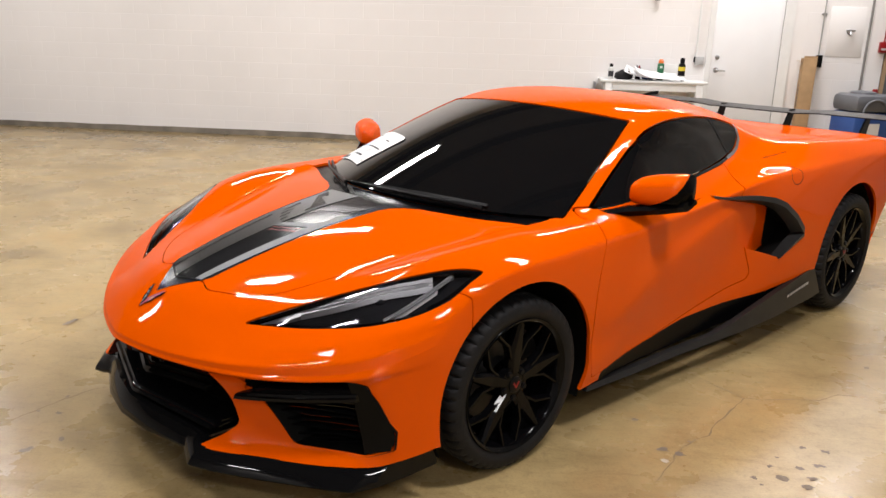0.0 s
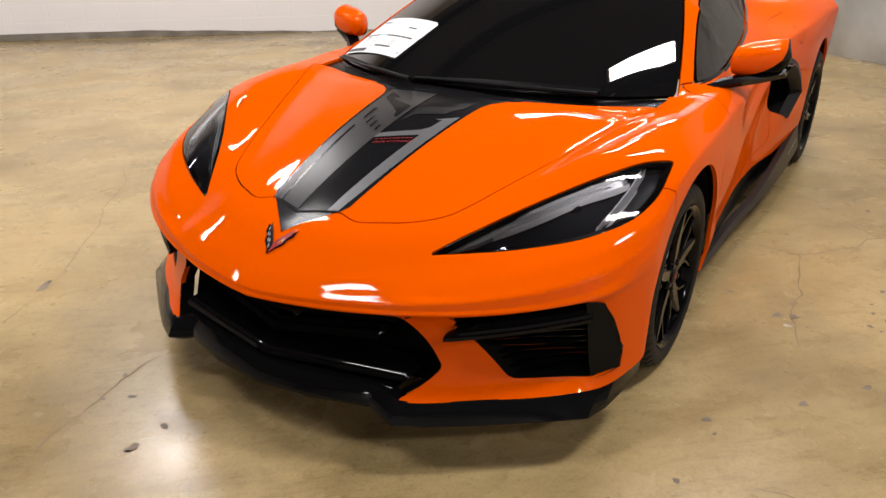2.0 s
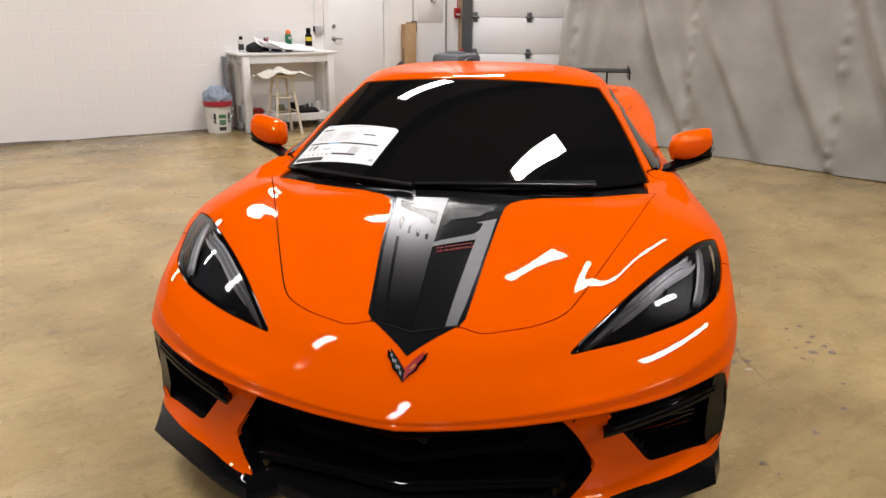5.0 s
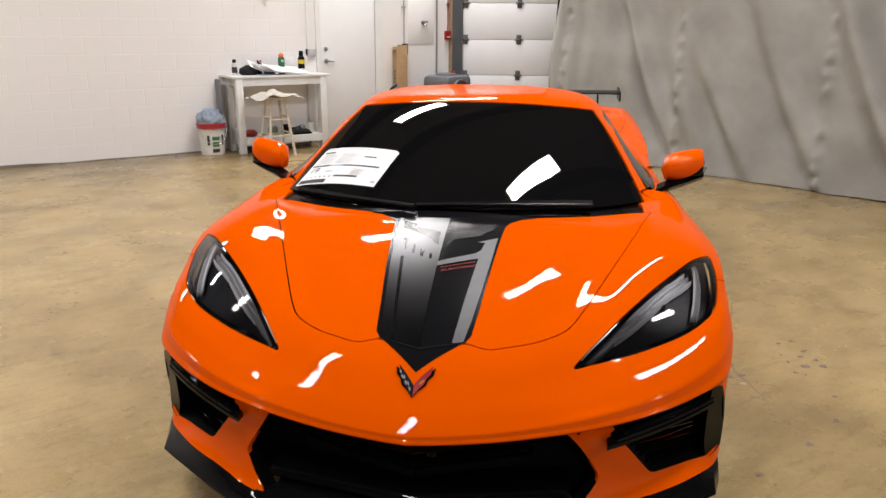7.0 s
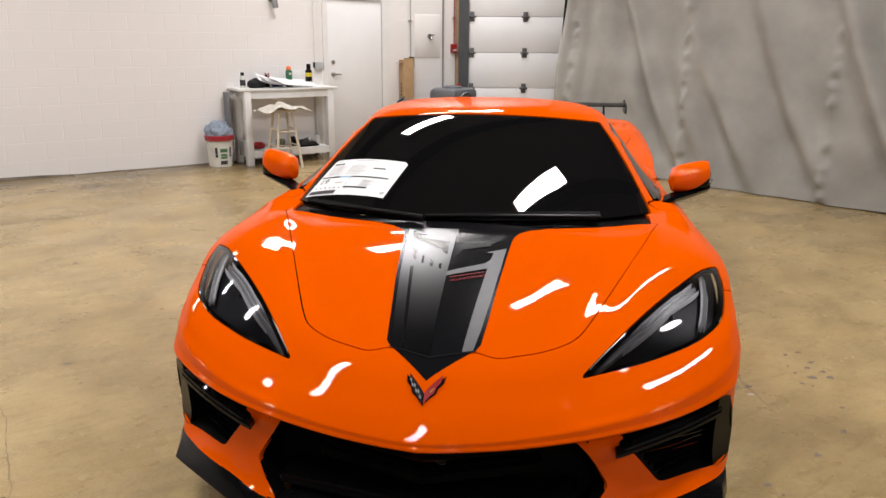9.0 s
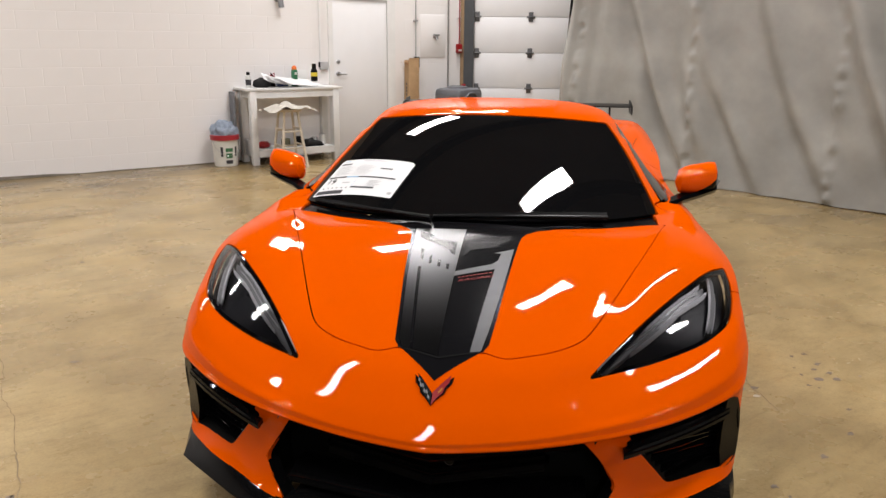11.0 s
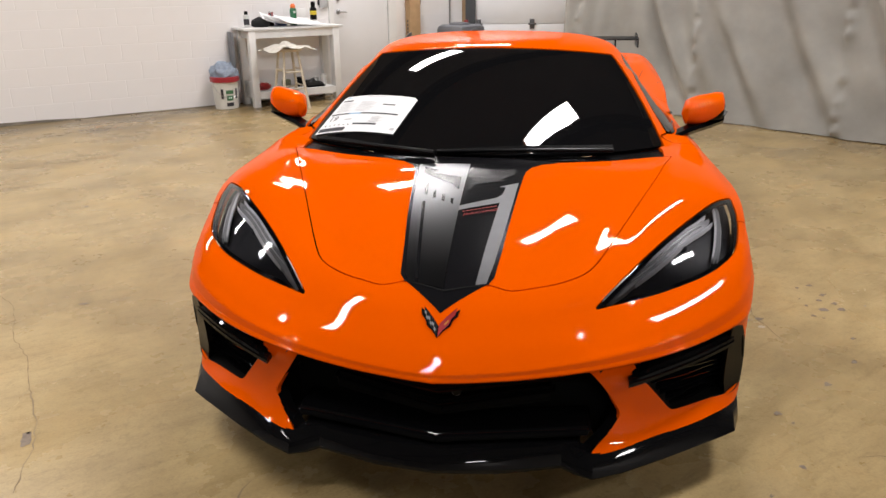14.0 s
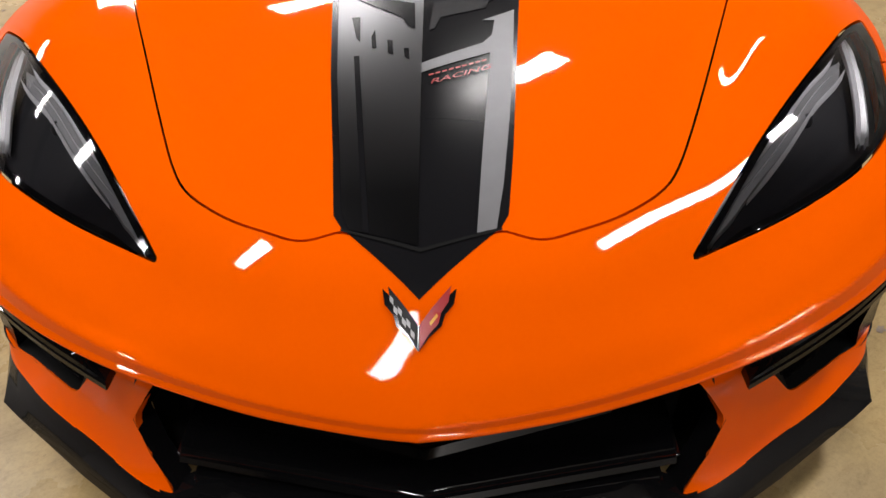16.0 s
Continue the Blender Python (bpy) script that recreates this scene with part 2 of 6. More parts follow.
# the lower skin hangs from the front edge and the shoulder: five rails further down, for each of those points
LOWER_FRONT = [
    [(0, -1.066, .476), (0, -1.020, .450), (0, -.985, .360), (0, -.995, .270), (0, -1.020, .190)],
    [(.20, -1.032, .479), (.205, -.990, .454), (.21, -.950, .362), (.22, -.970, .270), (.21, -1.000, .190)],
    [(.42, -.960, .484), (.43, -.925, .462), (.455, -.885, .372), (.46, -.918, .280), (.44, -.975, .222)],
    [(.62, -.868, .495), (.615, -.845, .475), (.625, -.800, .385), (.648, -.795, .280), (.655, -.840, .222)],
    [(.803, -.742, .512), (.797, -.730, .495), (.805, -.690, .390), (.812, -.668, .278), (.82, -.712, .222)],
    [(.929, -.603, .535), (.922, -.600, .515), (.925, -.590, .400), (.925, -.580, .285), (.925, -.592, .226)],
    [(.976, -.405, .565), (.974, -.405, .530), (.970, -.410, .420), (.970, -.415, .310), (.970, -.420, .240)],
]
LOWER_SIDE = [
    [(.974, -.370, .610), (.974, -.370, .545), (.968, -.370, .430), (.966, -.370, .315), (.962, -.370, .230)],
    [(.971, -.280, .650), (.970, -.280, .560), (.964, -.280, .440), (.962, -.280, .320), (.955, -.280, .220)],
    [(.975, -.140, .700), (.973, -.140, .580), (.967, -.140, .450), (.966, -.140, .320), (.955, -.140, .210)],
    [(.977, .000, .710), (.975, .000, .590), (.970, .000, .460), (.968, .000, .320), (.955, .000, .200)],
    [(.972, .220, .700), (.972, .220, .560), (.968, .220, .410), (.968, .220, .310), (.955, .220, .200)],
    [(.958, .500, .690), (.962, .500, .480), (.946, .500, .375), (.946, .500, .290), (.925, .500, .190)],
    [(.948, .700, .690), (.958, .700, .540), (.932, .700, .400), (.914, .700, .300), (.905, .700, .185)],
    [(.925, .930, .710), (.938, .930, .600), (.913, .930, .430), (.896, .930, .310), (.897, .930, .182)],
    [(.908, 1.150, .735), (.925, 1.150, .660), (.902, 1.150, .475), (.886, 1.150, .330), (.892, 1.150, .180)],
    [(.905, 1.480, .790), (.918, 1.480, .735), (.890, 1.480, .545), (.886, 1.480, .370), (.895, 1.480, .180)],
    [(.945, 1.850, .820), (.955, 1.850, .720), (.950, 1.850, .580), (.945, 1.850, .400), (.920, 1.850, .190)],
    [(.972, 2.350, .830), (.980, 2.350, .720), (.985, 2.350, .580), (.985, 2.350, .400), (.950, 2.350, .210)],
    [(.982, 2.850, .830), (.985, 2.850, .720), (.985, 2.850, .580), (.985, 2.850, .420), (.950, 2.850, .240)],
    [(.980, 3.220, .810), (.972, 3.240, .720), (.962, 3.240, .590), (.940, 3.230, .430), (.900, 3.200, .280)],
    [(.935, 3.310, .800), (.928, 3.340, .720), (.918, 3.350, .590), (.890, 3.330, .440), (.850, 3.300, .300)],
]
NI, NJ, NK = 18, 16, 8


def glass(u, v):
    """The windscreen's sheet: u from its middle to the pillar, v from foot to head."""
    x = u * ((0.774 * (1 - v) + 0.566 * v) + 0.010 * 4 * v * (1 - v))
    k = u * u
    foot = (0.065 + 0.355 * k * (0.75 + 0.25 * k), 0.862 - 0.018 * k)
    head = (0.970 + 0.112 * k, 1.203 - 0.040 * k)
    bow = v * (1 - v) * (2.4 + 3.2 * v) * 0.018 * (1 - 0.6 * k)
    return (x, foot[0] + (head[0] - foot[0]) * v - bow * 0.3, foot[1] + (head[1] - foot[1]) * v + bow)


def skin():
    """Half of the car's outer skin (x >= 0) as one grid-like bmesh."""
    up = loft(UPPER, NI, NJ)
    # the nose's lip is a straight band that folds over into a plain slope
    lip, crest, slope = up[0].copy(), up[NI].copy(), up[2 * NI].copy()
    for i in range(1, 2 * NI):
        if i <= NI:
            up[i] = lip + (crest - lip) * i / NI
        else:
            f = (i - NI) / NI
            across = slope - crest
            swell = np.stack([0 * across[:, 0], -across[:, 2], np.hypot(across[:, 0], across[:, 1])], 1)
            swell = swell / (np.linalg.norm(swell, axis=1, keepdims=True) + 1e-9) * (0.0022 + 0.0058 * np.clip((np.linspace(0, 6, len(crest)) - 2.6) / 1.2, 0, 1))[:, None]
            up[i] = (crest + across * f) * (1 - f * f) + up[i] * f * f + swell * math.sin(math.pi * f) * (1 - 0.3 * f)
    keep = np.zeros(up.shape[:2], bool)
    keep[0], keep[-1], keep[:, -1] = True, True, True
    up = relax(up, 14, keep)
    # the hood: an even, slightly domed sheet that meets the fenders in a tight valley
    x, y, z = up[:, :, 0].ravel(), up[:, :, 1].ravel(), up[:, :, 2].ravel()
    far = inside(rounded(HOOD_LINE), x, y)
    basis = lambda x, y: np.stack([np.ones_like(x), y, y * y, y**3, x * x, x * x * y], 1)
    sel = (far < -0.005) & (y < 0.02) & (z > 0.6)
    fit = np.linalg.lstsq(basis(x[sel], y[sel]), z[sel], rcond=None)[0]
    w = np.clip(1 - far / (0.07 + 0.09 * np.clip((-0.45 - y) / 0.3, 0, 1)), 0, 1) * (z > 0.6) * np.clip((0.16 - y) / 0.16, 0, 1)
    w = w * w * (3 - 2 * w)
    z = z + w * (basis(x, y) @ fit - z)
    # cheeks round the headlights bulge
    ex, ey = 0.73, 0.683
    a, b = ((x - 0.685) * ex + (y + 0.58) * ey) / 0.32, (x - 0.685) * -ey + (y + 0.58) * ex
    z = z + 0.015 * (0.5 - np.minimum(a * a, 1.4)) * np.exp(-(b / 0.11) ** 2) * np.clip((1.4 - np.abs(a)) / 0.3, 0, 1) * (z > 0.53)
    # a faint fold on each side of the hood
    z = z - 0.050 * np.clip(x - (0.20 + 0.33 * (y + 0.82)), 0, 0.3) * (far < 0) * np.clip(-far / 0.05, 0, 1)
    up[:, :, 2] = z.reshape(up.shape[:2])
    # a gutter above the rolled lip of the nose, widening towards the corners
    du, dv = np.gradient(up, axis=0), np.gradient(up, axis=1)
    nrm = np.cross(du, dv)
    nrm = nrm / (np.linalg.norm(nrm, axis=2, keepdims=True) + 1e-12)
    nrm = np.where(nrm[:, :, 2:3] < 0, -nrm, nrm)
    for j in range(up.shape[1]):
        reach = min(1, max(0, (j / NJ - 0.6) / 1.8))
        wide = NI * (0.26 + 0.16 * min(1, j / NJ / 4.5))
        for i in range(NI + 1, 2 * NI):
            q = (i - NI) / wide
            if q < 1:
                up[i, j] = up[i, j] - nrm[i, j] * 0.0022 * reach * math.sin(math.pi * q) ** 2
    nose = np.ones(up.shape[:2], bool)
    nose[int(1.7 * NI):5 * NI, :] = ~((far.reshape(up.shape[:2]) > -0.01) & (up[:, :, 1] < -0.42))[int(1.7 * NI):5 * NI, :]
    nose[:, -1] = True
    up = relax(up, 40, nose)
    valley = far.reshape(up.shape[:2])
    valley = ~((valley > 0.0) & (valley < 0.13) & (up[:, :, 1] > -0.5) & (up[:, :, 1] < 0.12))
    up = relax(up, 8, valley)
    calm = ~((far.reshape(up.shape[:2]) > 0.005) & (up[:, :, 1] > -0.25) & (up[:, :, 1] < 0.40) & (up[:, :, 2] > 0.74))
    calm[:, -1] = True
    up = relax(up, 130, calm)
    # the windscreen: an even sheet between its foot, its head and its pillars
    i0, i1, j1 = 6 * NI, 9 * NI, 4 * NJ
    for i in range(i0, i1 + 1):
        v = (i - i0) / (i1 - i0)
        for j in range(j1 + 1):
            up[i, j] = glass(j / j1, v)
    keep[i0:i1 + 1, :j1 + 1] = True
    up = relax(up, 6, keep)
    # the roof is one calm sheet behind the header
    crown = ~((up[:, :, 1] > 1.0) & (up[:, :, 2] > 1.06) & (up[:, :, 1] < 2.3))
    crown |= keep
    up = relax(up, 60, crown)
    # a fold along the hood's middle
    fold = np.clip(1 - np.abs(up[:, :, 0]) / 0.17, 0, 1) * np.clip((up[:, :, 1] + 1.0) / 0.25, 0, 1) * np.clip((0.02 - up[:, :, 1]) / 0.2, 0, 1)
    up[:, :, 2] += 0.007 * fold
    rim = [s for s in UPPER[0]] + [s[-1] for s in UPPER[1:]]
    low = np.array([[r, *cols] for r, cols in zip(rim, LOWER_FRONT + LOWER_SIDE)])
    nf = len(LOWER_FRONT) - 1
    # the rim's own fine points, so that both skins share them
    edge = np.concatenate([up[0], up[1:, -1]])
    steps = np.concatenate([fine(np.arange(nf + 1.0), NJ), nf + fine(np.arange(len(UPPER) + 0.0), NI)[1:]])
    down = [edge] + [makima(np.arange(len(low)), low[:, k], steps) for k in range(1, 6)]
    down = np.stack(down, 1)
    out = []
    for row in down:
        tj = chord(row)
        out.append(makima(tj, row, fine(tj, NK)))
    dn = np.array(out)
    keep = np.zeros(dn.shape[:2], bool)
    keep[:, 0], keep[0], keep[-1], keep[:, -1] = True, True, True, True
    dn = relax(dn.transpose(1, 0, 2), 6, keep.T).transpose(1, 0, 2)
    bm = bmesh.new()
    a = [[bm.verts.new(p) for p in row] for row in up]
    rimv = a[0] + [row[-1] for row in a[1:]]
    b = [[v] + [bm.verts.new(p) for p in row[1:]] for v, row in zip(rimv, dn)]
    for g in (a, b):
        for r0, r1 in zip(g, g[1:]):
            for k in range(len(r0) - 1):
                bm.faces.new((r0[k], r0[k + 1], r1[k + 1], r1[k]) if g is a else (r0[k], r1[k], r1[k + 1], r0[k + 1]))
    bmesh.ops.recalc_face_normals(bm, faces=bm.faces)
    # soften the shoulder behind the nose
    side = [v for row, v in zip(range(len(rimv)), rimv) if row > len(a[0]) + NI]
    near = {w for v in side for e in v.link_edges for w in e.verts} | set(side)
    for _ in range(5):
        where = {v: sum((e.other_vert(v).co for e in v.link_edges), Vector()) / len(v.link_edges) for v in near if not v.is_boundary}
        for v, c in where.items():
            v.co = v.co.lerp(c, 0.5)
    c = sum((f.calc_center_median() for f in bm.faces), Vector()) / len(bm.faces)
    f = max(bm.faces, key=lambda f: f.calc_center_median().z)
    f.normal_update()
    if f.normal.z < 0:
        bmesh.ops.reverse_faces(bm, faces=bm.faces)
    return bm


def inside(poly, u, v):
    """Signed distance of points (u, v) to a closed outline; negative inside."""
    p = np.asarray(poly, float)
    q = np.roll(p, -1, axis=0)
    best, ins = np.full(len(u), 1e9), np.zeros(len(u), bool)
    for (x0, y0), (x1, y1) in zip(p, q):
        dx, dy = x1 - x0, y1 - y0
        t = np.clip(((u - x0) * dx + (v - y0) * dy) / (dx * dx + dy * dy + 1e-12), 0, 1)
        best = np.minimum(best, np.hypot(u - x0 - t * dx, v - y0 - t * dy))
        cross = ((y0 > v) != (y1 > v)) & (u < dx * (v - y0) / (dy if abs(dy) > 1e-12 else 1e-12) + x0)
        ins ^= cross
    return np.where(ins, -best, best)


def rounded(pts, n=6, r=0.03):
    """An outline with its corners rounded; a point may carry its own radius as a third number."""
    out = []
    for i, p in enumerate(pts):
        a, b, c = Vector(pts[i - 1][:2]), Vector(p[:2]), Vector(pts[(i + 1) % len(pts)][:2])
        rr = p[2] if len(p) > 2 else r
        d0, d1 = min(rr, (a - b).length * 0.45), min(rr, (c - b).length * 0.45)
        if rr <= 0:
            out.append(tuple(b))
            continue
        s, e = b + (a - b).normalized() * d0, b + (c - b).normalized() * d1
        out += [tuple((1 - t) ** 2 * s + 2 * t * (1 - t) * b + t * t * e) for t in (k / n for k in range(n + 1))]
    return out


PLAN, SIDE, FRONT = (0, 1), (1, 2), (0, 2)


def knife(bm, field, label=None, only=None, layer=None):
    """Cut the mesh along field = 0 (field takes an n x 3 array); faces inside take the label."""
    bm.verts.ensure_lookup_table()
    bm.verts.index_update()
    co = np.array([v.co for v in bm.verts])
    f = field(co)
    f[np.abs(f) < 2e-4] = 2e-4
    cut = [(e, f[e.verts[0].index], f[e.verts[1].index]) for e in bm.edges if f[e.verts[0].index] * f[e.verts[1].index] < 0]
    fresh = set()
    val = {v: f[v.index] for v in bm.verts}
    for e, fa, fb in cut:
        a = e.verts[0]
        _, w = bmesh.utils.edge_split(e, a, fa / (fa - fb))
        fresh.add(w)
        val[w] = 0.0
    for face in {x for w in fresh for x in w.link_faces}:
        ws = [v for v in face.verts if v in fresh]
        if len(ws) == 2 and not any(set(e.verts) == set(ws) for e in face.edges):
            try:
                bmesh.utils.face_split(face, ws[0], ws[1])
            except ValueError:
                pass
        elif len(ws) == 4:
            vs = list(face.verts)
            idx = [i for i, v in enumerate(vs) if v in fresh]
            mid = sum(val[v] for v in vs[idx[0] + 1:idx[1]])
            pair = (idx[0], idx[1])
            try:
                g, _ = bmesh.utils.face_split(face, vs[pair[0]], vs[pair[1]])
                rest = g if vs[idx[2]] in g.verts and vs[idx[3]] in g.verts else face
                bmesh.utils.face_split(rest, vs[idx[2]], vs[idx[3]])
            except ValueError:
                pass
    if label is not None:
        for face in bm.faces:
            if sum(val[v] for v in face.verts) < 0 and (only is None or face[layer] in only):
                face[layer] = label


def region(poly, axes, where=None):
    """The field of an outline seen along one axis, kept to the part of the car where the test holds."""
    def field(co):
        d = inside(poly, co[:, axes[0]], co[:, axes[1]])
        if where is not None:
            d = np.where(where(co), d, np.maximum(d, 0.05))
        return d
    return field


def grown(field, by):
    return lambda co: field(co) - by
# ---------------------------------------------------------------- panels
(BODY, HOOD, LAMP, SCREEN, WINDOW, ROOF, BUMPER, FENDER, DOOR, QUARTER, GRILLE, FOG, ARCH, INTAKE, ROCKER, DECK, COWL, FUEL, TAIL, PILLAR) = range(20)
GAP = -1
front_of = lambda co: co[:, 1] < -0.35
beside = lambda co: co[:, 0] > 0.5
HOOD_LINE = [(-0.3, -0.829, 0), (0, -0.829, 0), (0.133, -0.786, 0.01), (0.198, -0.802, 0.03), (0.325, -0.743, 0.05), (0.42, -0.672, 0.06), (0.462, -0.60, 0.08), (0.535, -0.42, 0.1), (0.66, -0.09, 0.1), (0.772, 0.22, 0.02), (0.70, 0.235, 0.05), (0.60, 0.185, 0.1), (0.42, 0.09, 0.1), (0.20, 0.01, 0.1), (0, -0.01, 0), (-0.3, -0.01, 0)]
LAMP_LINE = [(0.447, -0.787, 0), (0.640, -0.684, 0.1), (0.808, -0.566, 0.08), (0.903, -0.452, 0.07), (0.936, -0.300, 0.06), (0.927, -0.174, 0.012), (0.868, -0.232, 0.04), (0.800, -0.318, 0.06), (0.640, -0.508, 0.12)]
SCREEN_LINE = [(-0.3, 0.070)] + [(glass(u, 0.006)[0], glass(u, 0.006)[1]) for u in np.linspace(0, 0.985, 14)] + [(glass(0.985, v)[0], glass(0.985, v)[1]) for v in np.linspace(0.08, 0.92, 10)] + [(glass(u, 0.99)[0], glass(u, 0.99)[1]) for u in np.linspace(0.985, 0, 14)] + [(-0.3, 0.962)]
WINDOW_LINE = [(0.535, 0.874, 0.01), (1.05, 0.905, 0.1), (1.45, 0.940, 0.1), (1.70, 0.966, 0.06), (1.83, 0.992, 0.04), (1.905, 1.040, 0.03), (1.945, 1.094, 0.03), (1.76, 1.138, 0.10), (1.48, 1.160, 0.15), (1.22, 1.152, 0.12), (0.97, 1.078, 0.1)]
DOOR_LINE = [(0.47, 0.878, 0.02), (0.385, 0.60, 0.2), (0.400, 0.30, 0.1), (0.43, 0.227, 0.02), (1.05, 0.284, 0.1), (1.70, 0.385, 0.06), (1.56, 0.68, 0.1), (1.50, 0.80, 0.05), (1.62, 0.945, 0.02), (1.05, 0.899, 0.1), (0.53, 0.876, 0.02)]
INTAKE_LINE = [(1.30, 0.834, 0.005), (1.55, 0.814, 0.1), (1.80, 0.774, 0.06), (1.99, 0.672, 0.06), (2.085, 0.585, 0.03), (2.07, 0.545, 0.02), (1.90, 0.460, 0.01), (1.78, 0.500, 0.06), (1.58, 0.560, 0.08), (1.47, 0.715, 0.08)]
GRILLE_LINE = [(-0.2, 0.466, 0), (0, 0.466, 0), (0.425, 0.481, 0.01), (0.537, 0.304, 0.015), (0.500, 0.262, 0.02), (0.435, 0.215, 0.01), (0.42, 0.12, 0), (-0.2, 0.12, 0)]
FOG_LINE = [(0.552, 0.479, 0.004), (0.875, 0.522, 0.008), (0.905, 0.502, 0.012), (0.942, 0.335, 0.02), (0.940, 0.274, 0.008), (0.893, 0.257, 0.012), (0.695, 0.266, 0.02), (0.580, 0.418, 0.01), (0.550, 0.432, 0.004), (0.572, 0.455, 0.004)]


def circle(cy, cz, r, n=72):
    return [(cy + r * math.cos(2 * math.pi * k / n), cz + r * math.sin(2 * math.pi * k / n)) for k in range(n)]


def cut_skin():
    bm = skin()
    lay = bm.faces.layers.int.new("panel")
    wide = lambda co: co[:, 0] > 0.6
    hood, lamp = region(rounded(HOOD_LINE), PLAN, lambda co: co[:, 2] > 0.6), region(rounded(LAMP_LINE), PLAN, lambda co: co[:, 2] > 0.56)
    screen = region(SCREEN_LINE, PLAN, lambda co: co[:, 2] > 0.8)
    window = region(rounded(WINDOW_LINE), SIDE, lambda co: (co[:, 0] > 0.5) & (co[:, 2] > 0.8))
    door = region(rounded(DOOR_LINE), SIDE, wide)
    intake = region(rounded(INTAKE_LINE), SIDE, wide)
    grille = region(rounded(GRILLE_LINE), FRONT, lambda co: co[:, 1] < -0.6)
    fog = region(rounded(FOG_LINE), FRONT, lambda co: co[:, 1] < -0.42)
    # broad panels first: bumper, fender, quarter, roof, deck, rocker
    knife(bm, lambda co: co[:, 1] + 0.335 - 0.10 * np.clip((co[:, 0] - 0.88) / 0.12, -3, 1.4), BUMPER, {BODY}, lay)
    knife(bm, lambda co: co[:, 1] - 0.47, FENDER, {BODY}, lay)
    knife(bm, lambda co: np.maximum(co[:, 1] - 1.80, 0.92 - co[:, 2] + 0.0 * co[:, 1]), ROOF, {BODY}, lay)
    knife(bm, lambda co: np.maximum(np.maximum(co[:, 1] - 2.4, 0.50 - co[:, 1]), co[:, 2] - (0.226 + 0.060 * np.clip((co[:, 1] - 0.45) / 0.7, 0, 1) + 0.035 * np.clip((co[:, 1] - 1.85) / 0.45, 0, 1))), ROCKER, {BODY, FENDER}, lay)
    for f, g, lab, only in ((intake, 0.0, INTAKE, None), (hood, 0.0022, HOOD, None), (door, 0.0025, DOOR, {BODY, FENDER, ROOF, ROCKER}), (lamp, 0.003, LAMP, None), (screen, 0.004, SCREEN, None), (window, 0.004, WINDOW, None), (grille, 0.0, GRILLE, None), (fog, 0.0, FOG, None)):
        if g:
            knife(bm, grown(f, g), GAP, only, lay)
            knife(bm, grown(f, -g), lab, {GAP}, lay)
        else:
            knife(bm, f, lab, only, lay)
    for face in bm.faces:
        if face[lay] == FENDER:
            c = face.calc_center_median()
            if c.z > 0.8 and c.x < 0.745 and c.y > -0.03 + 0.33 * c.x ** 2:
                face[lay] = COWL
    knife(bm, grown(region(circle(0, 0.332, 0.388), SIDE, wide), 0), ARCH, None, lay)
    knife(bm, grown(region(circle(2.722, 0.350, 0.408), SIDE, wide), 0), ARCH, None, lay)
    seam = lambda co: np.where((co[:, 0] > 0.86) & (co[:, 1] < -0.1) & (co[:, 2] > 0.5), np.abs(co[:, 1] + 0.335 - 0.10 * np.clip((co[:, 0] - 0.88) / 0.12, -3, 1.4)) - 0.0018, 1.0)
    knife(bm, seam, GAP, {BUMPER, FENDER}, lay)
    for face in bm.faces:
        if face[lay] == BODY:
            face[lay] = QUARTER
    # the nose's leading edge is sharp
    bm.edges.ensure_lookup_table()
    crease = [e for e in bm.edges if len(e.link_faces) == 2 and e.calc_face_angle(0) > radians(28) and e.verts[0].co.y < -0.5]
    bmesh.ops.split_edges(bm, edges=crease)
    bm.normal_update()
    return bm, lay


def panel_data(bm, lay, label):
    """Points, their normals and faces of one panel of the half skin."""
    idx, co, no, faces = {}, [], [], []
    for f in bm.faces:
        if f[lay] != label:
            continue
        loop = []
        for v in f.verts:
            if v not in idx:
                idx[v] = len(co)
                co.append(tuple(v.co))
                no.append(tuple(v.normal))
            loop.append(idx[v])
        faces.append(loop)
    return np.array(co).reshape(-1, 3), np.array(no).reshape(-1, 3), faces


def panel(name, data, material, parent, side=0, label="", lip=0.014, sink=0.0):
    """A panel as a mesh of its own: side 1 or -1 for one flank, 0 for both halves joined."""
    co, no, faces = data
    co = co - no * sink
    halves = [side] if side else [1, -1]
    C, N, F = [], [], []
    for s in halves:
        base = len(C)
        flip = np.array([s, 1, 1])
        C += [tuple(p) for p in co * flip]
        N += [tuple(n) for n in no * flip]
        F += [[base + i for i in (f if s > 0 else f[::-1])] for f in faces]
        if lip:
            count = {}
            for f in faces:
                for a, b in zip(f, f[1:] + f[:1]):
                    count[(a, b)] = 1
            rim = [(a, b) for a, b in count if (b, a) not in count and not (abs(co[a][0]) < 1e-4 and abs(co[b][0]) < 1e-4)]
            ring = {}
            for a, b in rim:
                for k in (a, b):
                    if k not in ring:
                        ring[k] = len(C)
                        C += [tuple(co[k] * flip), tuple((co[k] - no[k] * lip) * flip)]
                        out = np.cross(co[b] - co[a], no[a])
                        out = out / (np.linalg.norm(out) + 1e-9) * flip
                        N += [tuple(out), tuple(out)]
                q = [ring[b], ring[a], ring[a] + 1, ring[b] + 1]
                F.append(q if s > 0 else q[::-1])
    me = bpy.data.meshes.new(name)
    me.from_pydata(C, [], F)
    me.update()
    for p in me.polygons:
        p.use_smooth = True
    me.normals_split_custom_set_from_vertices(N)
    me.materials.append(material)
    ob = new(name, me)
    ob.parent = parent
    if label:
        tagged(ob, label)
    return ob


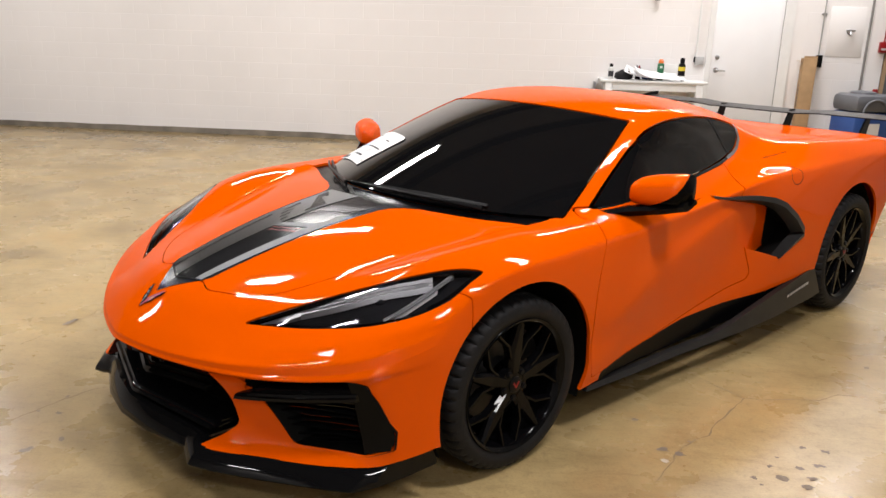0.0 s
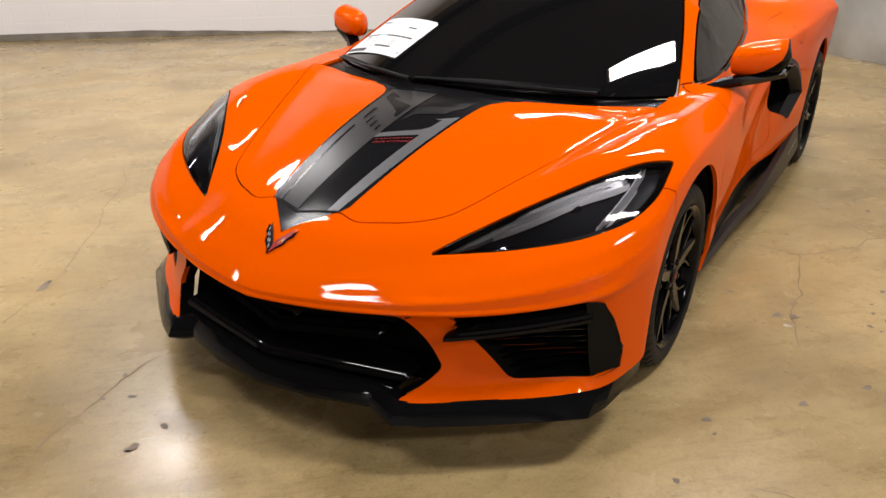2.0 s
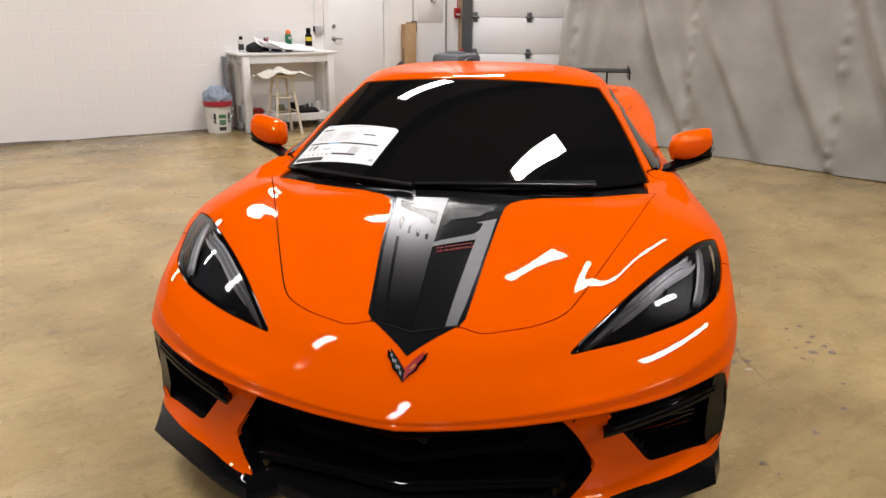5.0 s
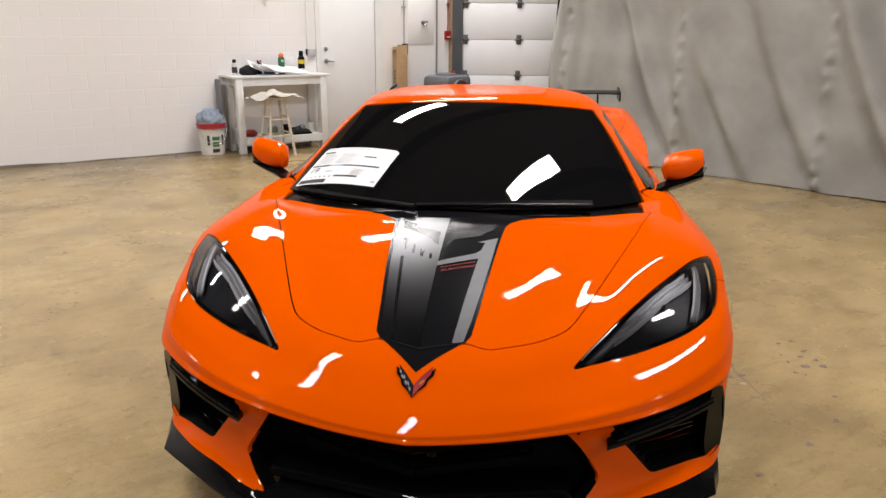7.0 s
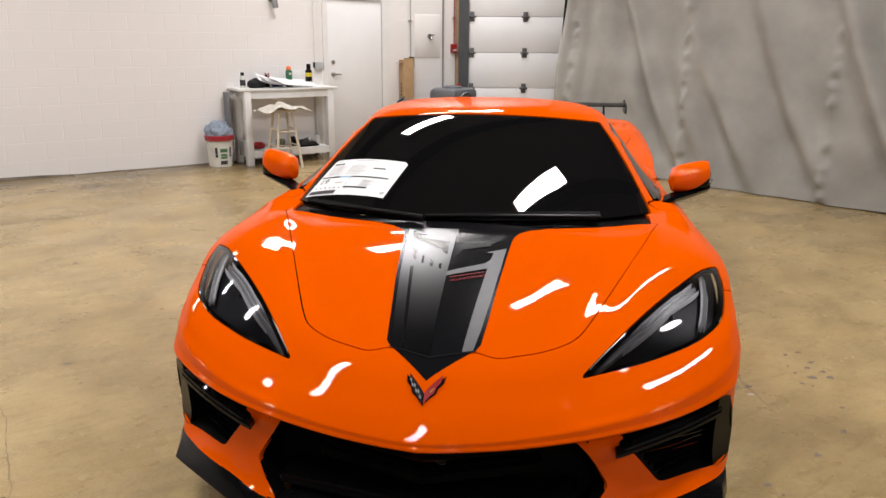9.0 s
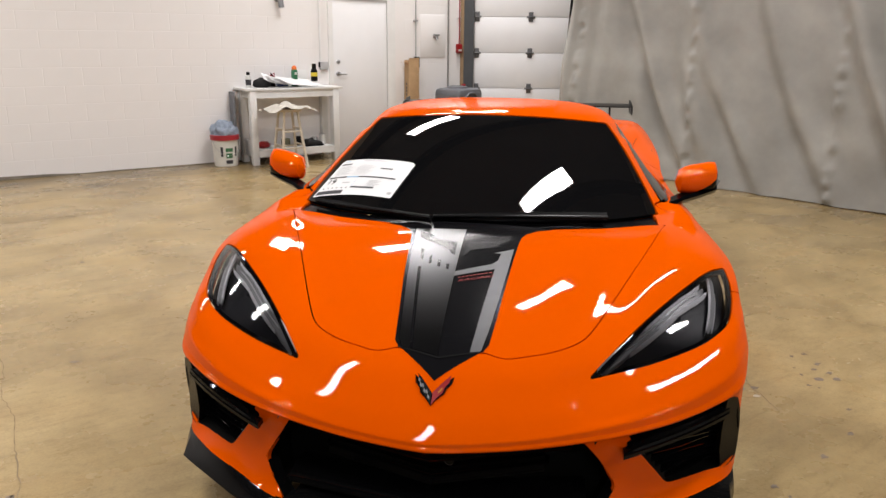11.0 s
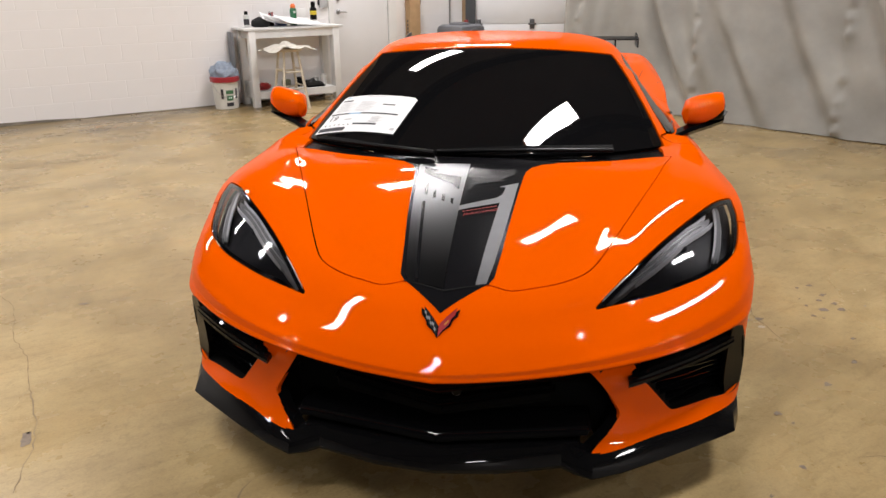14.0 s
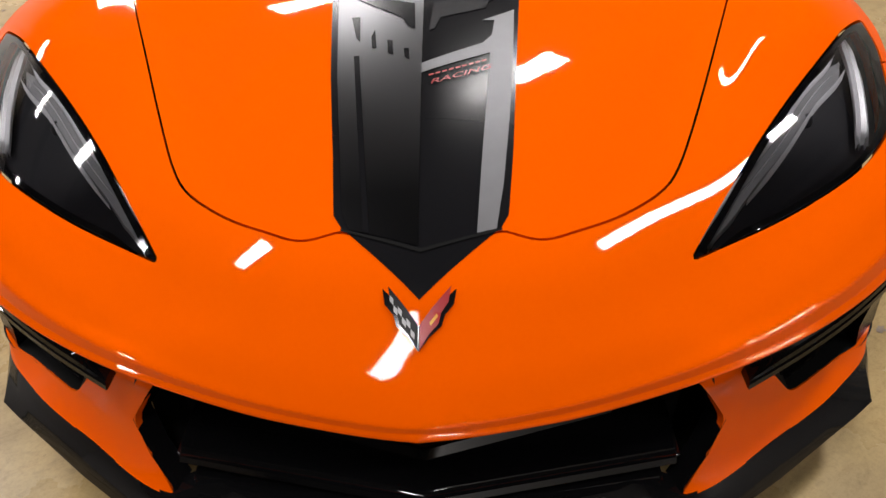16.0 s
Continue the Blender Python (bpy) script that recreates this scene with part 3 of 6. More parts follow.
car = thing("sports_car", (0, 0, 0), "glossy orange two-door sports car with black hood stripe, parked on concrete", "car")
bm, lay = cut_skin()
DATA = {k: panel_data(bm, lay, k) for k in range(20)}
bm.free()
panel("hood", DATA[HOOD], ORANGE, car)
panel("front_bumper", DATA[BUMPER], ORANGE, car)
panel("roof", DATA[ROOF], ORANGE, car)
panel("windshield", DATA[SCREEN], GLASS, car, sink=0.003, label="black tinted windscreen")
panel("cowl", DATA[COWL], FIN_BLACK, car, sink=0.012)
for s in (1, -1):
    panel("front_fender", DATA[FENDER], ORANGE, car, s)
    panel("door", DATA[DOOR], ORANGE, car, s)
    panel("rear_quarter", DATA[QUARTER], ORANGE, car, s)
    wc, wn, wf = DATA[WINDOW]
    flat = wn.mean(axis=0)
    wn = flat + 0.3 * (wn - flat)
    panel("side_window", (wc, wn / np.linalg.norm(wn, axis=1, keepdims=True), wf), GLASS, car, s, sink=0.003, label="black tinted side glass")
    panel("rocker", DATA[ROCKER], FIN_BLACK, car, s)


# ---------------------------------------------------------------- wheels
def tyre_bm(r, w, rim):
    bm = bmesh.new()
    h, seg = w / 2, 240
    half = [(rim - 0.012, 0), (rim, h * 0.84), (rim + 0.012, h * 0.94), (rim + 0.03, h * 0.995), (r - 0.045, h), (r - 0.024, h * 0.965), (r - 0.010, h * 0.88), (r - 0.003, h * 0.74)]
    mid = [(r - 0.001, h * 0.52), (r - 0.009, h * 0.50), (r - 0.009, h * 0.43), (r, h * 0.41), (r, h * 0.10), (r - 0.009, h * 0.08)]
    prof = half + mid + [(a, -b) for a, b in mid[::-1]] + [(a, -b) for a, b in half[:0:-1]]
    shoulder = {6, 7, 8, len(prof) - 6, len(prof) - 7, len(prof) - 8}
    rings = []
    for i, (a, b) in enumerate(prof):
        rings.append([])
        for k in range(seg):
            rr = a - (0.010 if i in shoulder and k % 5 == 0 else 0)
            t = 2 * math.pi * (k + (0.4 * abs(b) / h if i in shoulder else 0)) / seg
            rings[-1].append(bm.verts.new((b, rr * math.cos(t), rr * math.sin(t))))
    for p, q in zip(rings, rings[1:] + rings[:1]):
        for k in range(seg):
            bm.faces.new((p[k], p[(k + 1) % seg], q[(k + 1) % seg], q[k]))
    bmesh.ops.recalc_face_normals(bm, faces=bm.faces)
    return bm


def bar(bm, a, b, wa, wb, xa, xb, da, db):
    """A tapered spoke limb in the wheel's plane from a to b (y, z), with its outer face at xa..xb, bevelled like a blade."""
    a, b = Vector((0, *a)), Vector((0, *b))
    d = (b - a).normalized()
    s = Vector((0, -d.z, d.y))
    rings = []
    for p, w, x, dep in ((a, wa, xa, da), (b, wb, xb, db)):
        rings.append([bm.verts.new(p + s * u * w + Vector((x - v * dep, 0, 0))) for u, v in ((-1, 0.35), (-0.55, 0.0), (0.55, 0.0), (1, 0.35), (0.8, 1), (-0.8, 1))])
    n = 6
    for k in range(n):
        bm.faces.new((rings[0][k], rings[0][(k + 1) % n], rings[1][(k + 1) % n], rings[1][k]))
    bm.faces.new(rings[0][::-1])
    bm.faces.new(rings[1])


def spoke_bm(rim, face):
    """One spoke that parts into three prongs, pointing up."""
    bm = bmesh.new()
    pol = lambda r, deg: (r * math.sin(radians(deg)), r * math.cos(radians(deg)))
    bar(bm, pol(0.045, 0), pol(0.125, 0), 0.024, 0.033, face - 0.012, face - 0.011, 0.045, 0.04)
    bar(bm, pol(0.120, 0), pol(rim - 0.006, 0), 0.033, 0.009, face - 0.011, face - 0.002, 0.035, 0.03)
    for s in (1, -1):
        bar(bm, pol(0.085, s * 10), pol(0.165, s * 17), 0.008, 0.007, face - 0.018, face - 0.014, 0.03, 0.03)
        bar(bm, pol(0.160, s * 17), pol(rim - 0.004, s * 29), 0.0075, 0.006, face - 0.014, face - 0.006, 0.03, 0.03)
    bmesh.ops.recalc_face_normals(bm, faces=bm.faces)
    return bm


def wheel(side, y, r, w, rim, xo, spin0):
    hub = new("wheel")
    hub.parent = car
    hub.matrix_basis = pose(side * (xo - w / 2), y, r, 0, 0, 0 if side > 0 else 180)
    tagged(hub, "black split-spoke alloy wheel with low-profile tyre")
    h = w / 2
    part("tyre", tyre_bm(r, w, rim), RUBBER, hub, "black rubber tyre with grooved tread")
    rim_bm = bmesh.new()
    spin(rim_bm, [(rim - 0.004, h * 0.93), (rim + 0.007, h * 0.97), (rim + 0.010, h * 0.93), (rim + 0.004, h * 0.84), (rim - 0.012, h * 0.7), (rim - 0.016, -h * 0.85), (rim - 0.020, -h * 0.85), (rim - 0.018, h * 0.68), (rim - 0.010, h * 0.86)], 96, "x", closed=True)
    part("rim", rim_bm, WHEEL_BLACK, hub, "gloss black alloy rim")
    face = h * 0.90
    me = None
    for k in range(5):
        if me is None:
            sp = part("spoke", spoke_bm(rim, face), WHEEL_BLACK, hub, "", 25)
            me = sp.data
        else:
            sp = new("spoke", me)
            sp.parent = hub
        sp.matrix_basis = pose(0, 0, 0, 72 * k + spin0, 0, 0)
    part("hub_plate", spin(bmesh.new(), [(0.0, face - 0.06), (0.062, face - 0.06), (0.070, face - 0.045), (0.066, face - 0.018), (0.035, face - 0.012), (0.0, face - 0.012)], 40, "x"), WHEEL_BLACK, hub)
    part("centre_cap", spin(bmesh.new(), [(0.0, face - 0.015), (0.031, face - 0.013), (0.030, face - 0.008), (0.026, face - 0.006), (0.0, face - 0.005)], 32, "x"), SATIN_BLACK, hub)
    badge = bmesh.new()
    for s, c in ((1, 0), (-1, 0)):
        prism(badge, [(0, -0.014), (s * 0.016, 0.010), (s * 0.010, 0.013), (0, -0.004)], 0.0012, Matrix.Translation((face - 0.005, 0, 0)) @ Matrix(((0, 0, 1, 0), (1, 0, 0, 0), (0, 1, 0, 0), (0, 0, 0, 1))))
    part("cap_badge", badge, RED, hub, "small dark red winged badge")
    nut = None
    for k in range(5):
        a = radians(72 * k + spin0 + 36)
        if nut is None:
            nut = part("lug_nut", spin(bmesh.new(), [(0.0, -0.012), (0.0125, -0.012), (0.0125, 0.006), (0.010, 0.010), (0.0, 0.010)], 6, "x"), SATIN_BLACK, hub)
            o = nut
        else:
            o = new("lug_nut", nut.data)
            o.parent = hub
        o.matrix_basis = pose(face - 0.016, -0.052 * math.sin(a), 0.052 * math.cos(a))
    part("brake_disc", spin(bmesh.new(), [(0.075, 0.0), (rim - 0.075, 0.0), (rim - 0.073, -0.002), (rim - 0.073, -0.026), (rim - 0.075, -0.028), (0.075, -0.028), (0.07, 0.03), (0.072, 0.035)], 64, "x", closed=True), DISC, hub, "steel brake disc")
    cal = bmesh.new()
    for k in range(7):
        a0, a1 = radians(18 + 8 * k), radians(26 + 8 * k)
        ring = []
        for a in (a0, a1):
            ring.append([cal.verts.new((x, rr * math.cos(a), rr * math.sin(a))) for rr, x in ((rim - 0.125, 0.03), (rim - 0.045, 0.03), (rim - 0.045, -0.06), (rim - 0.125, -0.06))])
        for j in range(4):
            cal.faces.new((ring[0][j], ring[0][(j + 1) % 4], ring[1][(j + 1) % 4], ring[1][j]))
        if k == 0:
            cal.faces.new(ring[0])
        if k == 6:
            cal.faces.new(ring[1])
    bmesh.ops.remove_doubles(cal, verts=cal.verts, dist=1e-5)
    bmesh.ops.recalc_face_normals(cal, faces=cal.faces)
    part("brake_caliper", cal, SATIN_BLACK, hub, "black brake caliper")
    return hub


for side in (1, -1):
    wheel(side, 0.0, 0.327, 0.245, 0.243, 0.955, -4)
    wheel(side, 2.722, 0.345, 0.305, 0.256, 0.985, 20)
    for y, z, r, x0 in ((0, 0.332, 0.392, 0.62), (2.722, 0.350, 0.412, 0.58)):
        # the dark well that the wheel turns in
        well = bmesh.new()
        n = 40
        rings = []
        for x, rr in ((x0, 0.02), (x0, r), (0.935, r)):
            rings.append([well.verts.new((side * x, y + rr * math.cos(radians(-25 + 230 * k / n)), z + rr * math.sin(radians(-25 + 230 * k / n)))) for k in range(n + 1)])
        for p, q in zip(rings, rings[1:]):
            for k in range(n):
                well.faces.new((p[k], p[k + 1], q[k + 1], q[k]))
        part("wheel_well", well, MATT_BLACK, car)
# ---------------------------------------------------------------- fittings that follow the skin
from mathutils.bvhtree import BVHTree

_skin = skin()
SKIN = BVHTree.FromBMesh(_skin)
_skin.free()


def drop(x, y, lift=0.0):
    """The skin's point under (x, y), lifted along its normal."""
    p, n, _, _ = SKIN.ray_cast(Vector((abs(x), y, 3)), Vector((0, 0, -1)))
    if p is None:
        p, n, _, _ = SKIN.find_nearest(Vector((abs(x), y, 0.7)))
    n = n if n.z > 0 else -n
    q = p + n * lift
    return Vector((q.x if x >= 0 else -q.x, q.y, q.z))


def flank(y, z, lift=0.0, side=1):
    p, n, _, _ = SKIN.ray_cast(Vector((3, y, z)), Vector((-1, 0, 0)))
    if p is None:
        p, n, _, _ = SKIN.find_nearest(Vector((1, y, z)))
    n = n if n.x > 0 else -n
    q = p + n * lift
    return Vector((q.x * side, q.y, q.z))


def prow(x, z, lift=0.0):
    p, n, _, _ = SKIN.ray_cast(Vector((abs(x), -3, z)), Vector((0, 1, 0)))
    if p is None:
        p, n, _, _ = SKIN.find_nearest(Vector((abs(x), -0.9, z)))
    n = n if n.y < 0 else -n
    q = p + n * lift
    return Vector((q.x if x >= 0 else -q.x, q.y, q.z))


def drape(outline, place, step=0.02, thick=0.0):
    """A thin sheet with this outline, laid onto the skin by place(u, v)."""
    bm = bmesh.new()
    bm.faces.new([bm.verts.new((u, v, 0)) for u, v in outline])
    us, vs = [p[0] for p in outline], [p[1] for p in outline]
    for ax, lo, hi in ((0, min(us), max(us)), (1, min(vs), max(vs))):
        k = lo + step
        while k < hi - 1e-4:
            co, no = [0, 0, 0], [0, 0, 0]
            co[ax], no[ax] = k, 1
            bmesh.ops.bisect_plane(bm, geom=list(bm.verts) + list(bm.edges) + list(bm.faces), plane_co=co, plane_no=no)
            k += step
    bmesh.ops.triangulate(bm, faces=bm.faces)
    for v in bm.verts:
        v.co = place(v.co.x, v.co.y)
    bmesh.ops.recalc_face_normals(bm, faces=bm.faces)
    return bm


def sweep(paths, closed=True):
    """A skin over a row of matching point rows."""
    bm = bmesh.new()
    rows = [[bm.verts.new(p) for p in path] for path in paths]
    for a, b in zip(rows, rows[1:] + (rows[:1] if closed else [])):
        for k in range(len(a) - 1):
            bm.faces.new((a[k], a[k + 1], b[k + 1], b[k]))
    if closed:
        bm.faces.new([r[0] for r in rows])
        bm.faces.new([r[-1] for r in rows][::-1])
    bmesh.ops.recalc_face_normals(bm, faces=bm.faces)
    return bm


# front splitter: a sloping black face under the bumper, stepping forward at the sides, with end plates that rise
LIP_TOP = [(0, -1.030, .243), (.18, -1.008, .241), (.335, -.970, .239), (.362, -.957, .240), (.402, -.960, .236), (.455, -.972, .224), (.54, -.925, .222), (.66, -.838, .222), (.78, -.742, .222), (.86, -.664, .222), (.912, -.604, .223), (.935, -.565, .226), (.952, -.500, .240), (.962, -.430, .260)]
LIP_FOOT = [(0, -1.067, .180), (.18, -1.047, .180), (.345, -.996, .179), (.366, -.988, .178), (.402, -1.004, .171), (.455, -1.016, .166), (.54, -.971, .165), (.66, -.888, .164), (.78, -.797, .163), (.86, -.737, .163), (.910, -.696, .163), (.934, -.620, .164), (.948, -.510, .166), (.955, -.385, .170)]


def splitter():
    rows = [[] for _ in range(9)]
    for s in (-1, 1):
        pairs = list(zip(LIP_TOP, LIP_FOOT))
        for (x0, y0, z0), (x1, y1, z1) in (pairs[:0:-1] if s < 0 else pairs):
            a, b = Vector((s * x0, y0, z0)), Vector((s * x1, y1, z1))
            out = Vector((b.x - a.x, b.y - a.y, 0))
            out = out.normalized() if out.length > 1e-4 else Vector((s, 0, 0))
            plate = min(1.0, max(0.0, (x0 - 0.93) / 0.03))
            rows[0].append(a - out * 0.04 * (1 - plate) - Vector((s * 0.012 * plate, 0, 0)))
            rows[1].append(a + Vector((0, 0, 0.001)))
            rows[2].append(a.lerp(b, 0.2) + out * 0.0060)
            rows[3].append(a.lerp(b, 0.5) + out * 0.0098)
            rows[4].append(a.lerp(b, 0.8) + out * 0.0076)
            rows[5].append(b + Vector((0, 0, 0.005)) + out * 0.001)
            rows[6].append(b - out * 0.003)
            rows[7].append(b - out * 0.02 * (1 - plate) - Vector((s * 0.012 * plate, 0, 0)) + Vector((0, 0, -0.001)))
            rows[8].append(a - out * 0.05 * (1 - plate) - Vector((s * 0.014 * plate, 0, 0)) + Vector((0, 0, -0.02)))
    return sweep(rows)


part("splitter", splitter(), SPLIT_BLACK, car, "gloss black aftermarket front splitter", 22)

# main grille: deep dark pocket, brow, chevron bars
def chevron(z, y0, half, high, deep, drop_out=0.0, back=0.10, n=9):
    pts = []
    for k in range(-n, n + 1):
        x = half * k / n
        pts.append((x, y0 + back * abs(x) / 0.4, z + drop_out * abs(x)))
    rows = [[(x, y + 0.8 * high, zz + high / 2) for x, y, zz in pts], [(x, y, zz - high / 2) for x, y, zz in pts], [(x, y + deep + 0.8 * high, zz - high / 2) for x, y, zz in pts], [(x, y + deep + 0.8 * high, zz + high / 2) for x, y, zz in pts]]
    bm = sweep(rows)
    bmesh.ops.bevel(bm, geom=[e for e in bm.edges if e.calc_face_angle(0) > 0.9], offset=min(high, deep) * 0.42, segments=3, affect="EDGES")
    return bm


pocket = bmesh.new()
rows = []
for z, y, hx in ((0.478, -0.90, 0.45), (0.45, -0.76, 0.49), (0.30, -0.73, 0.53), (0.235, -0.78, 0.50), (0.20, -0.86, 0.46)):
    rows.append([pocket.verts.new((hx * min(abs(k), 8) / 8 * (1 if k > 0 else -1) + 0.012 * max(0, abs(k) - 8) * (1 if k > 0 else -1), y + 0.05 * min(1, abs(k / 8)) - (0.10 if abs(k) == 9 else 0), z)) for k in range(-9, 10)])
for a, b in zip(rows, rows[1:]):
    for k in range(18):
        pocket.faces.new((a[k], a[k + 1], b[k + 1], b[k]))
part("grille_pocket", pocket, MATT_BLACK, car)
part("grille_brow", chevron(0.440, -1.030, 0.425, 0.055, 0.05, 0.055, 0.100), PIANO, car)
part("grille_bar", chevron(0.335, -0.985, 0.34, 0.034, 0.06, 0.075, 0.105), PIANO, car, "gloss black chevron bar")
part("grille_bar", chevron(0.268, -1.030, 0.45, 0.022, 0.14, 0.0, 0.085), PIANO, car, "gloss black chevron bar")
part("lower_lip", chevron(0.232, -1.040, 0.42, 0.018, 0.14, 0.0, 0.075), PIANO, car)
part("front_sensor", spin(bmesh.new(), [(0.0, 0.0), (0.013, 0.0), (0.015, 0.006), (0.011, 0.011), (0.0, 0.012)], 20), SATIN_BLACK, car).matrix_basis = pose(0.05, -0.92, 0.375, 90, 0, 0)
for s in (1, -1):
    # rim of the grille mouth
    mouth = [(0.425, 0.478), (0.537, 0.304), (0.500, 0.262), (0.440, 0.225)]
    bm = bmesh.new()
    pts = []
    for (a, b), (c, d) in zip(mouth, mouth[1:]):
        pts += [prow(a + (c - a) * t, b + (d - b) * t, 0.001) for t in np.linspace(0, 1, 9)[:-1]]
    outer = [Vector((p.x * s, p.y, p.z)) for p in pts]
    inner = [Vector(((p.x - 0.018) * s, p.y + 0.045, p.z - 0.004)) for p in pts]
    part("grille_rim", sweep([outer, inner], closed=False), PIANO, car)

    # brake duct: dark pocket, mesh of slanting slats, fin and outer blade
    duct = [(p[0], p[1]) for p in FOG_LINE]
    inner_pts = []
    cx, cz = sum(p[0] for p in duct) / len(duct), sum(p[1] for p in duct) / len(duct)
    fine_out = []
    for (a, b), (c, d) in zip(duct, duct[1:] + duct[:1]):
        fine_out += [(a + (c - a) * t, b + (d - b) * t) for t in (0, 0.25, 0.5, 0.75)]
    rows = []
    for k, (shrink, deep) in enumerate(((1.03, 0.0), (1.0, 0.035), (0.96, 0.10), (0.0, 0.12))):
        row = []
        for a, b in fine_out + fine_out[:1]:
            p = prow(cx + (a - cx) * 0.985, cz + (b - cz) * 0.985) if k < 3 else prow(cx, cz)
            q = Vector((cx + (p.x - cx) * shrink, p.y + deep, cz + (p.z - cz) * shrink))
            row.append((q.x * s, q.y, q.z))
        rows.append(row)
    part("duct_pocket", sweep(rows, closed=False), MATT_BLACK, car)
    for k in range(12):
        # long, slightly wavy shelves of the duct's grid
        z = 0.271 + 0.0205 * k
        x0, x1 = max(0.60, 0.70 - 0.93 * (z - 0.262)), 0.885
        t_ = np.linspace(0, 1, 33)
        pts = [prow(x0 + (x1 - x0) * t, z + 0.010 * t + 0.0022 * math.sin(9.4 * t + 3.14 * (k % 2)), -0.026) for t in t_]
        bm = sweep([[(p.x * s, p.y + 0.003, p.z + 0.003) for p in pts], [(p.x * s, p.y - 0.003, p.z + 0.0005) for p in pts], [(p.x * s, p.y - 0.002, p.z - 0.002) for p in pts], [(p.x * s, p.y + 0.045, p.z - 0.006) for p in pts], [(p.x * s, p.y + 0.045, p.z - 0.001) for p in pts]])
        part("duct_slat", bm, PIANO, car)
    # winglet: a blade with a pointed inner end and two grooves along its face
    fin_a = [prow(0.536 + (0.880 - 0.536) * t, 0.427 + 0.038 * t, 0.030 - 0.026 * t) for t in np.linspace(0, 1, 14)]
    nib = [min(1.0, 0.15 + 4.5 * t) for t in np.linspace(0, 1, 14)]
    fin = sweep([[(p.x * s, p.y + b_, p.z + a_ * (h if a_ > 0 else 1)) for p, h in zip(fin_a, nib)] for a_, b_ in ((0.024, 0.014), (0.016, 0.006), (0.0125, 0.009), (0.009, 0.003), (0.001, 0.0), (-0.002, 0.003), (-0.005, -0.002), (-0.014, -0.004), (-0.016, 0.002), (-0.016, 0.05), (0.024, 0.055))])
    part("duct_fin", fin, SPLIT_BLACK, car, "gloss black winglet over the duct", 30)
    blade_o = [prow(x, z, 0.006) for x, z in ((0.903, 0.508), (0.922, 0.45), (0.934, 0.38), (0.939, 0.32), (0.934, 0.275))]
    blade_i = [prow(x, z, -0.004) for x, z in ((0.872, 0.520), (0.872, 0.45), (0.873, 0.38), (0.876, 0.31), (0.884, 0.260))]
    deep = [Vector((p.x - 0.02, p.y + 0.06, p.z)) for p in blade_i]
    part("duct_blade", sweep([[(p.x * s, p.y, p.z) for p in r] for r in (blade_o, blade_i, deep)], closed=False), BLADE_BLACK, car, "satin black outer blade of the duct")

    # headlight: housing, strips, projector, clear smoked cover
    lamp = new("headlight")
    lamp.parent = car
    tagged(lamp, "smoked swept-back headlight")
    lc, ln, lf = DATA[LAMP]
    even = ln.mean(axis=0)
    off = lc - lc.mean(axis=0)
    flat = off - (off @ even)[:, None] * even / (even @ even)
    run = np.array([0.60, 0.76, 0.24])
    along = (flat @ run)[:, None] * run
    ln = even / np.linalg.norm(even) + 1.2 * along + 2.6 * (flat - along)
    panel("lens", (lc, ln / np.linalg.norm(ln, axis=1, keepdims=True), lf), LENS, lamp, s, label="clear smoked headlight lens")
    brim = rounded(LAMP_LINE)
    mid_x, mid_y = sum(p[0] for p in brim) / len(brim), sum(p[1] for p in brim) / len(brim)
    rows = []
    for inset, lift in ((0.001, -0.0025), (0.012, -0.004), (0.013, -0.014)):
        row = []
        for k, p in enumerate(brim + brim[:1]):
            a, b = Vector(brim[k % len(brim) - 1]), Vector(brim[(k + 1) % len(brim)])
            n = Vector((a.y - b.y, b.x - a.x)).normalized()
            n = n if n.dot(Vector((mid_x - p[0], mid_y - p[1]))) > 0 else -n
            row.append(drop(s * (p[0] + n.x * inset), p[1] + n.y * inset, lift))
        rows.append(row)
    part("lens_border", sweep(rows, closed=False), PIANO, lamp, "black rim of the headlight lens")
    panel("housing", DATA[LAMP], LAMP_DARK, lamp, s, lip=0, sink=0.035, label="dark headlight housing")
    tube_line = [(0.485, -0.757), (0.563, -0.650), (0.655, -0.545), (0.745, -0.430), (0.805, -0.366), (0.838, -0.320)]
    drop_line = [(0.868, -0.252), (0.866, -0.330), (0.853, -0.420), (0.830, -0.508)]
    near = lambda line, d, e: [(a + d, b + e) for a, b in line]
    for name, line, wid, lift, shade in (("daylight_strip", tube_line, 0.024, -0.014, LAMP_MID), ("strip_edge", near(tube_line, -0.013, 0.010), 0.0055, -0.007, LAMP_GREY), ("strip_edge", near(tube_line[1:], 0.011, -0.009), 0.0045, -0.011, LAMP_GREY), ("strip_edge", near(tube_line[1:5], -0.001, 0.0), 0.0025, -0.011, LAMP_GREY), ("daylight_strip", drop_line, 0.017, -0.012, LAMP_MID), ("strip_edge", near(drop_line, -0.009, 0.0), 0.0055, -0.009, LAMP_GREY), ("strip_edge", near(drop_line[1:], 0.009, 0.0), 0.003, -0.011, LAMP_GREY)):
        t = np.linspace(0, 1, 25)
        p = makima(np.linspace(0, 1, len(line)), [(a, b, 0) for a, b in line], t)
        d = np.gradient(p, axis=0)
        nrm = np.stack([-d[:, 1], d[:, 0]], 1) / (np.linalg.norm(d, axis=1)[:, None] + 1e-9)
        taper = wid * np.clip(np.minimum(t, 1 - t) * 8, 0.25, 1)
        ra = [drop(s * (q[0] + n[0] * w / 2), q[1] + n[1] * w / 2, lift) for q, n, w in zip(p, nrm, taper)]
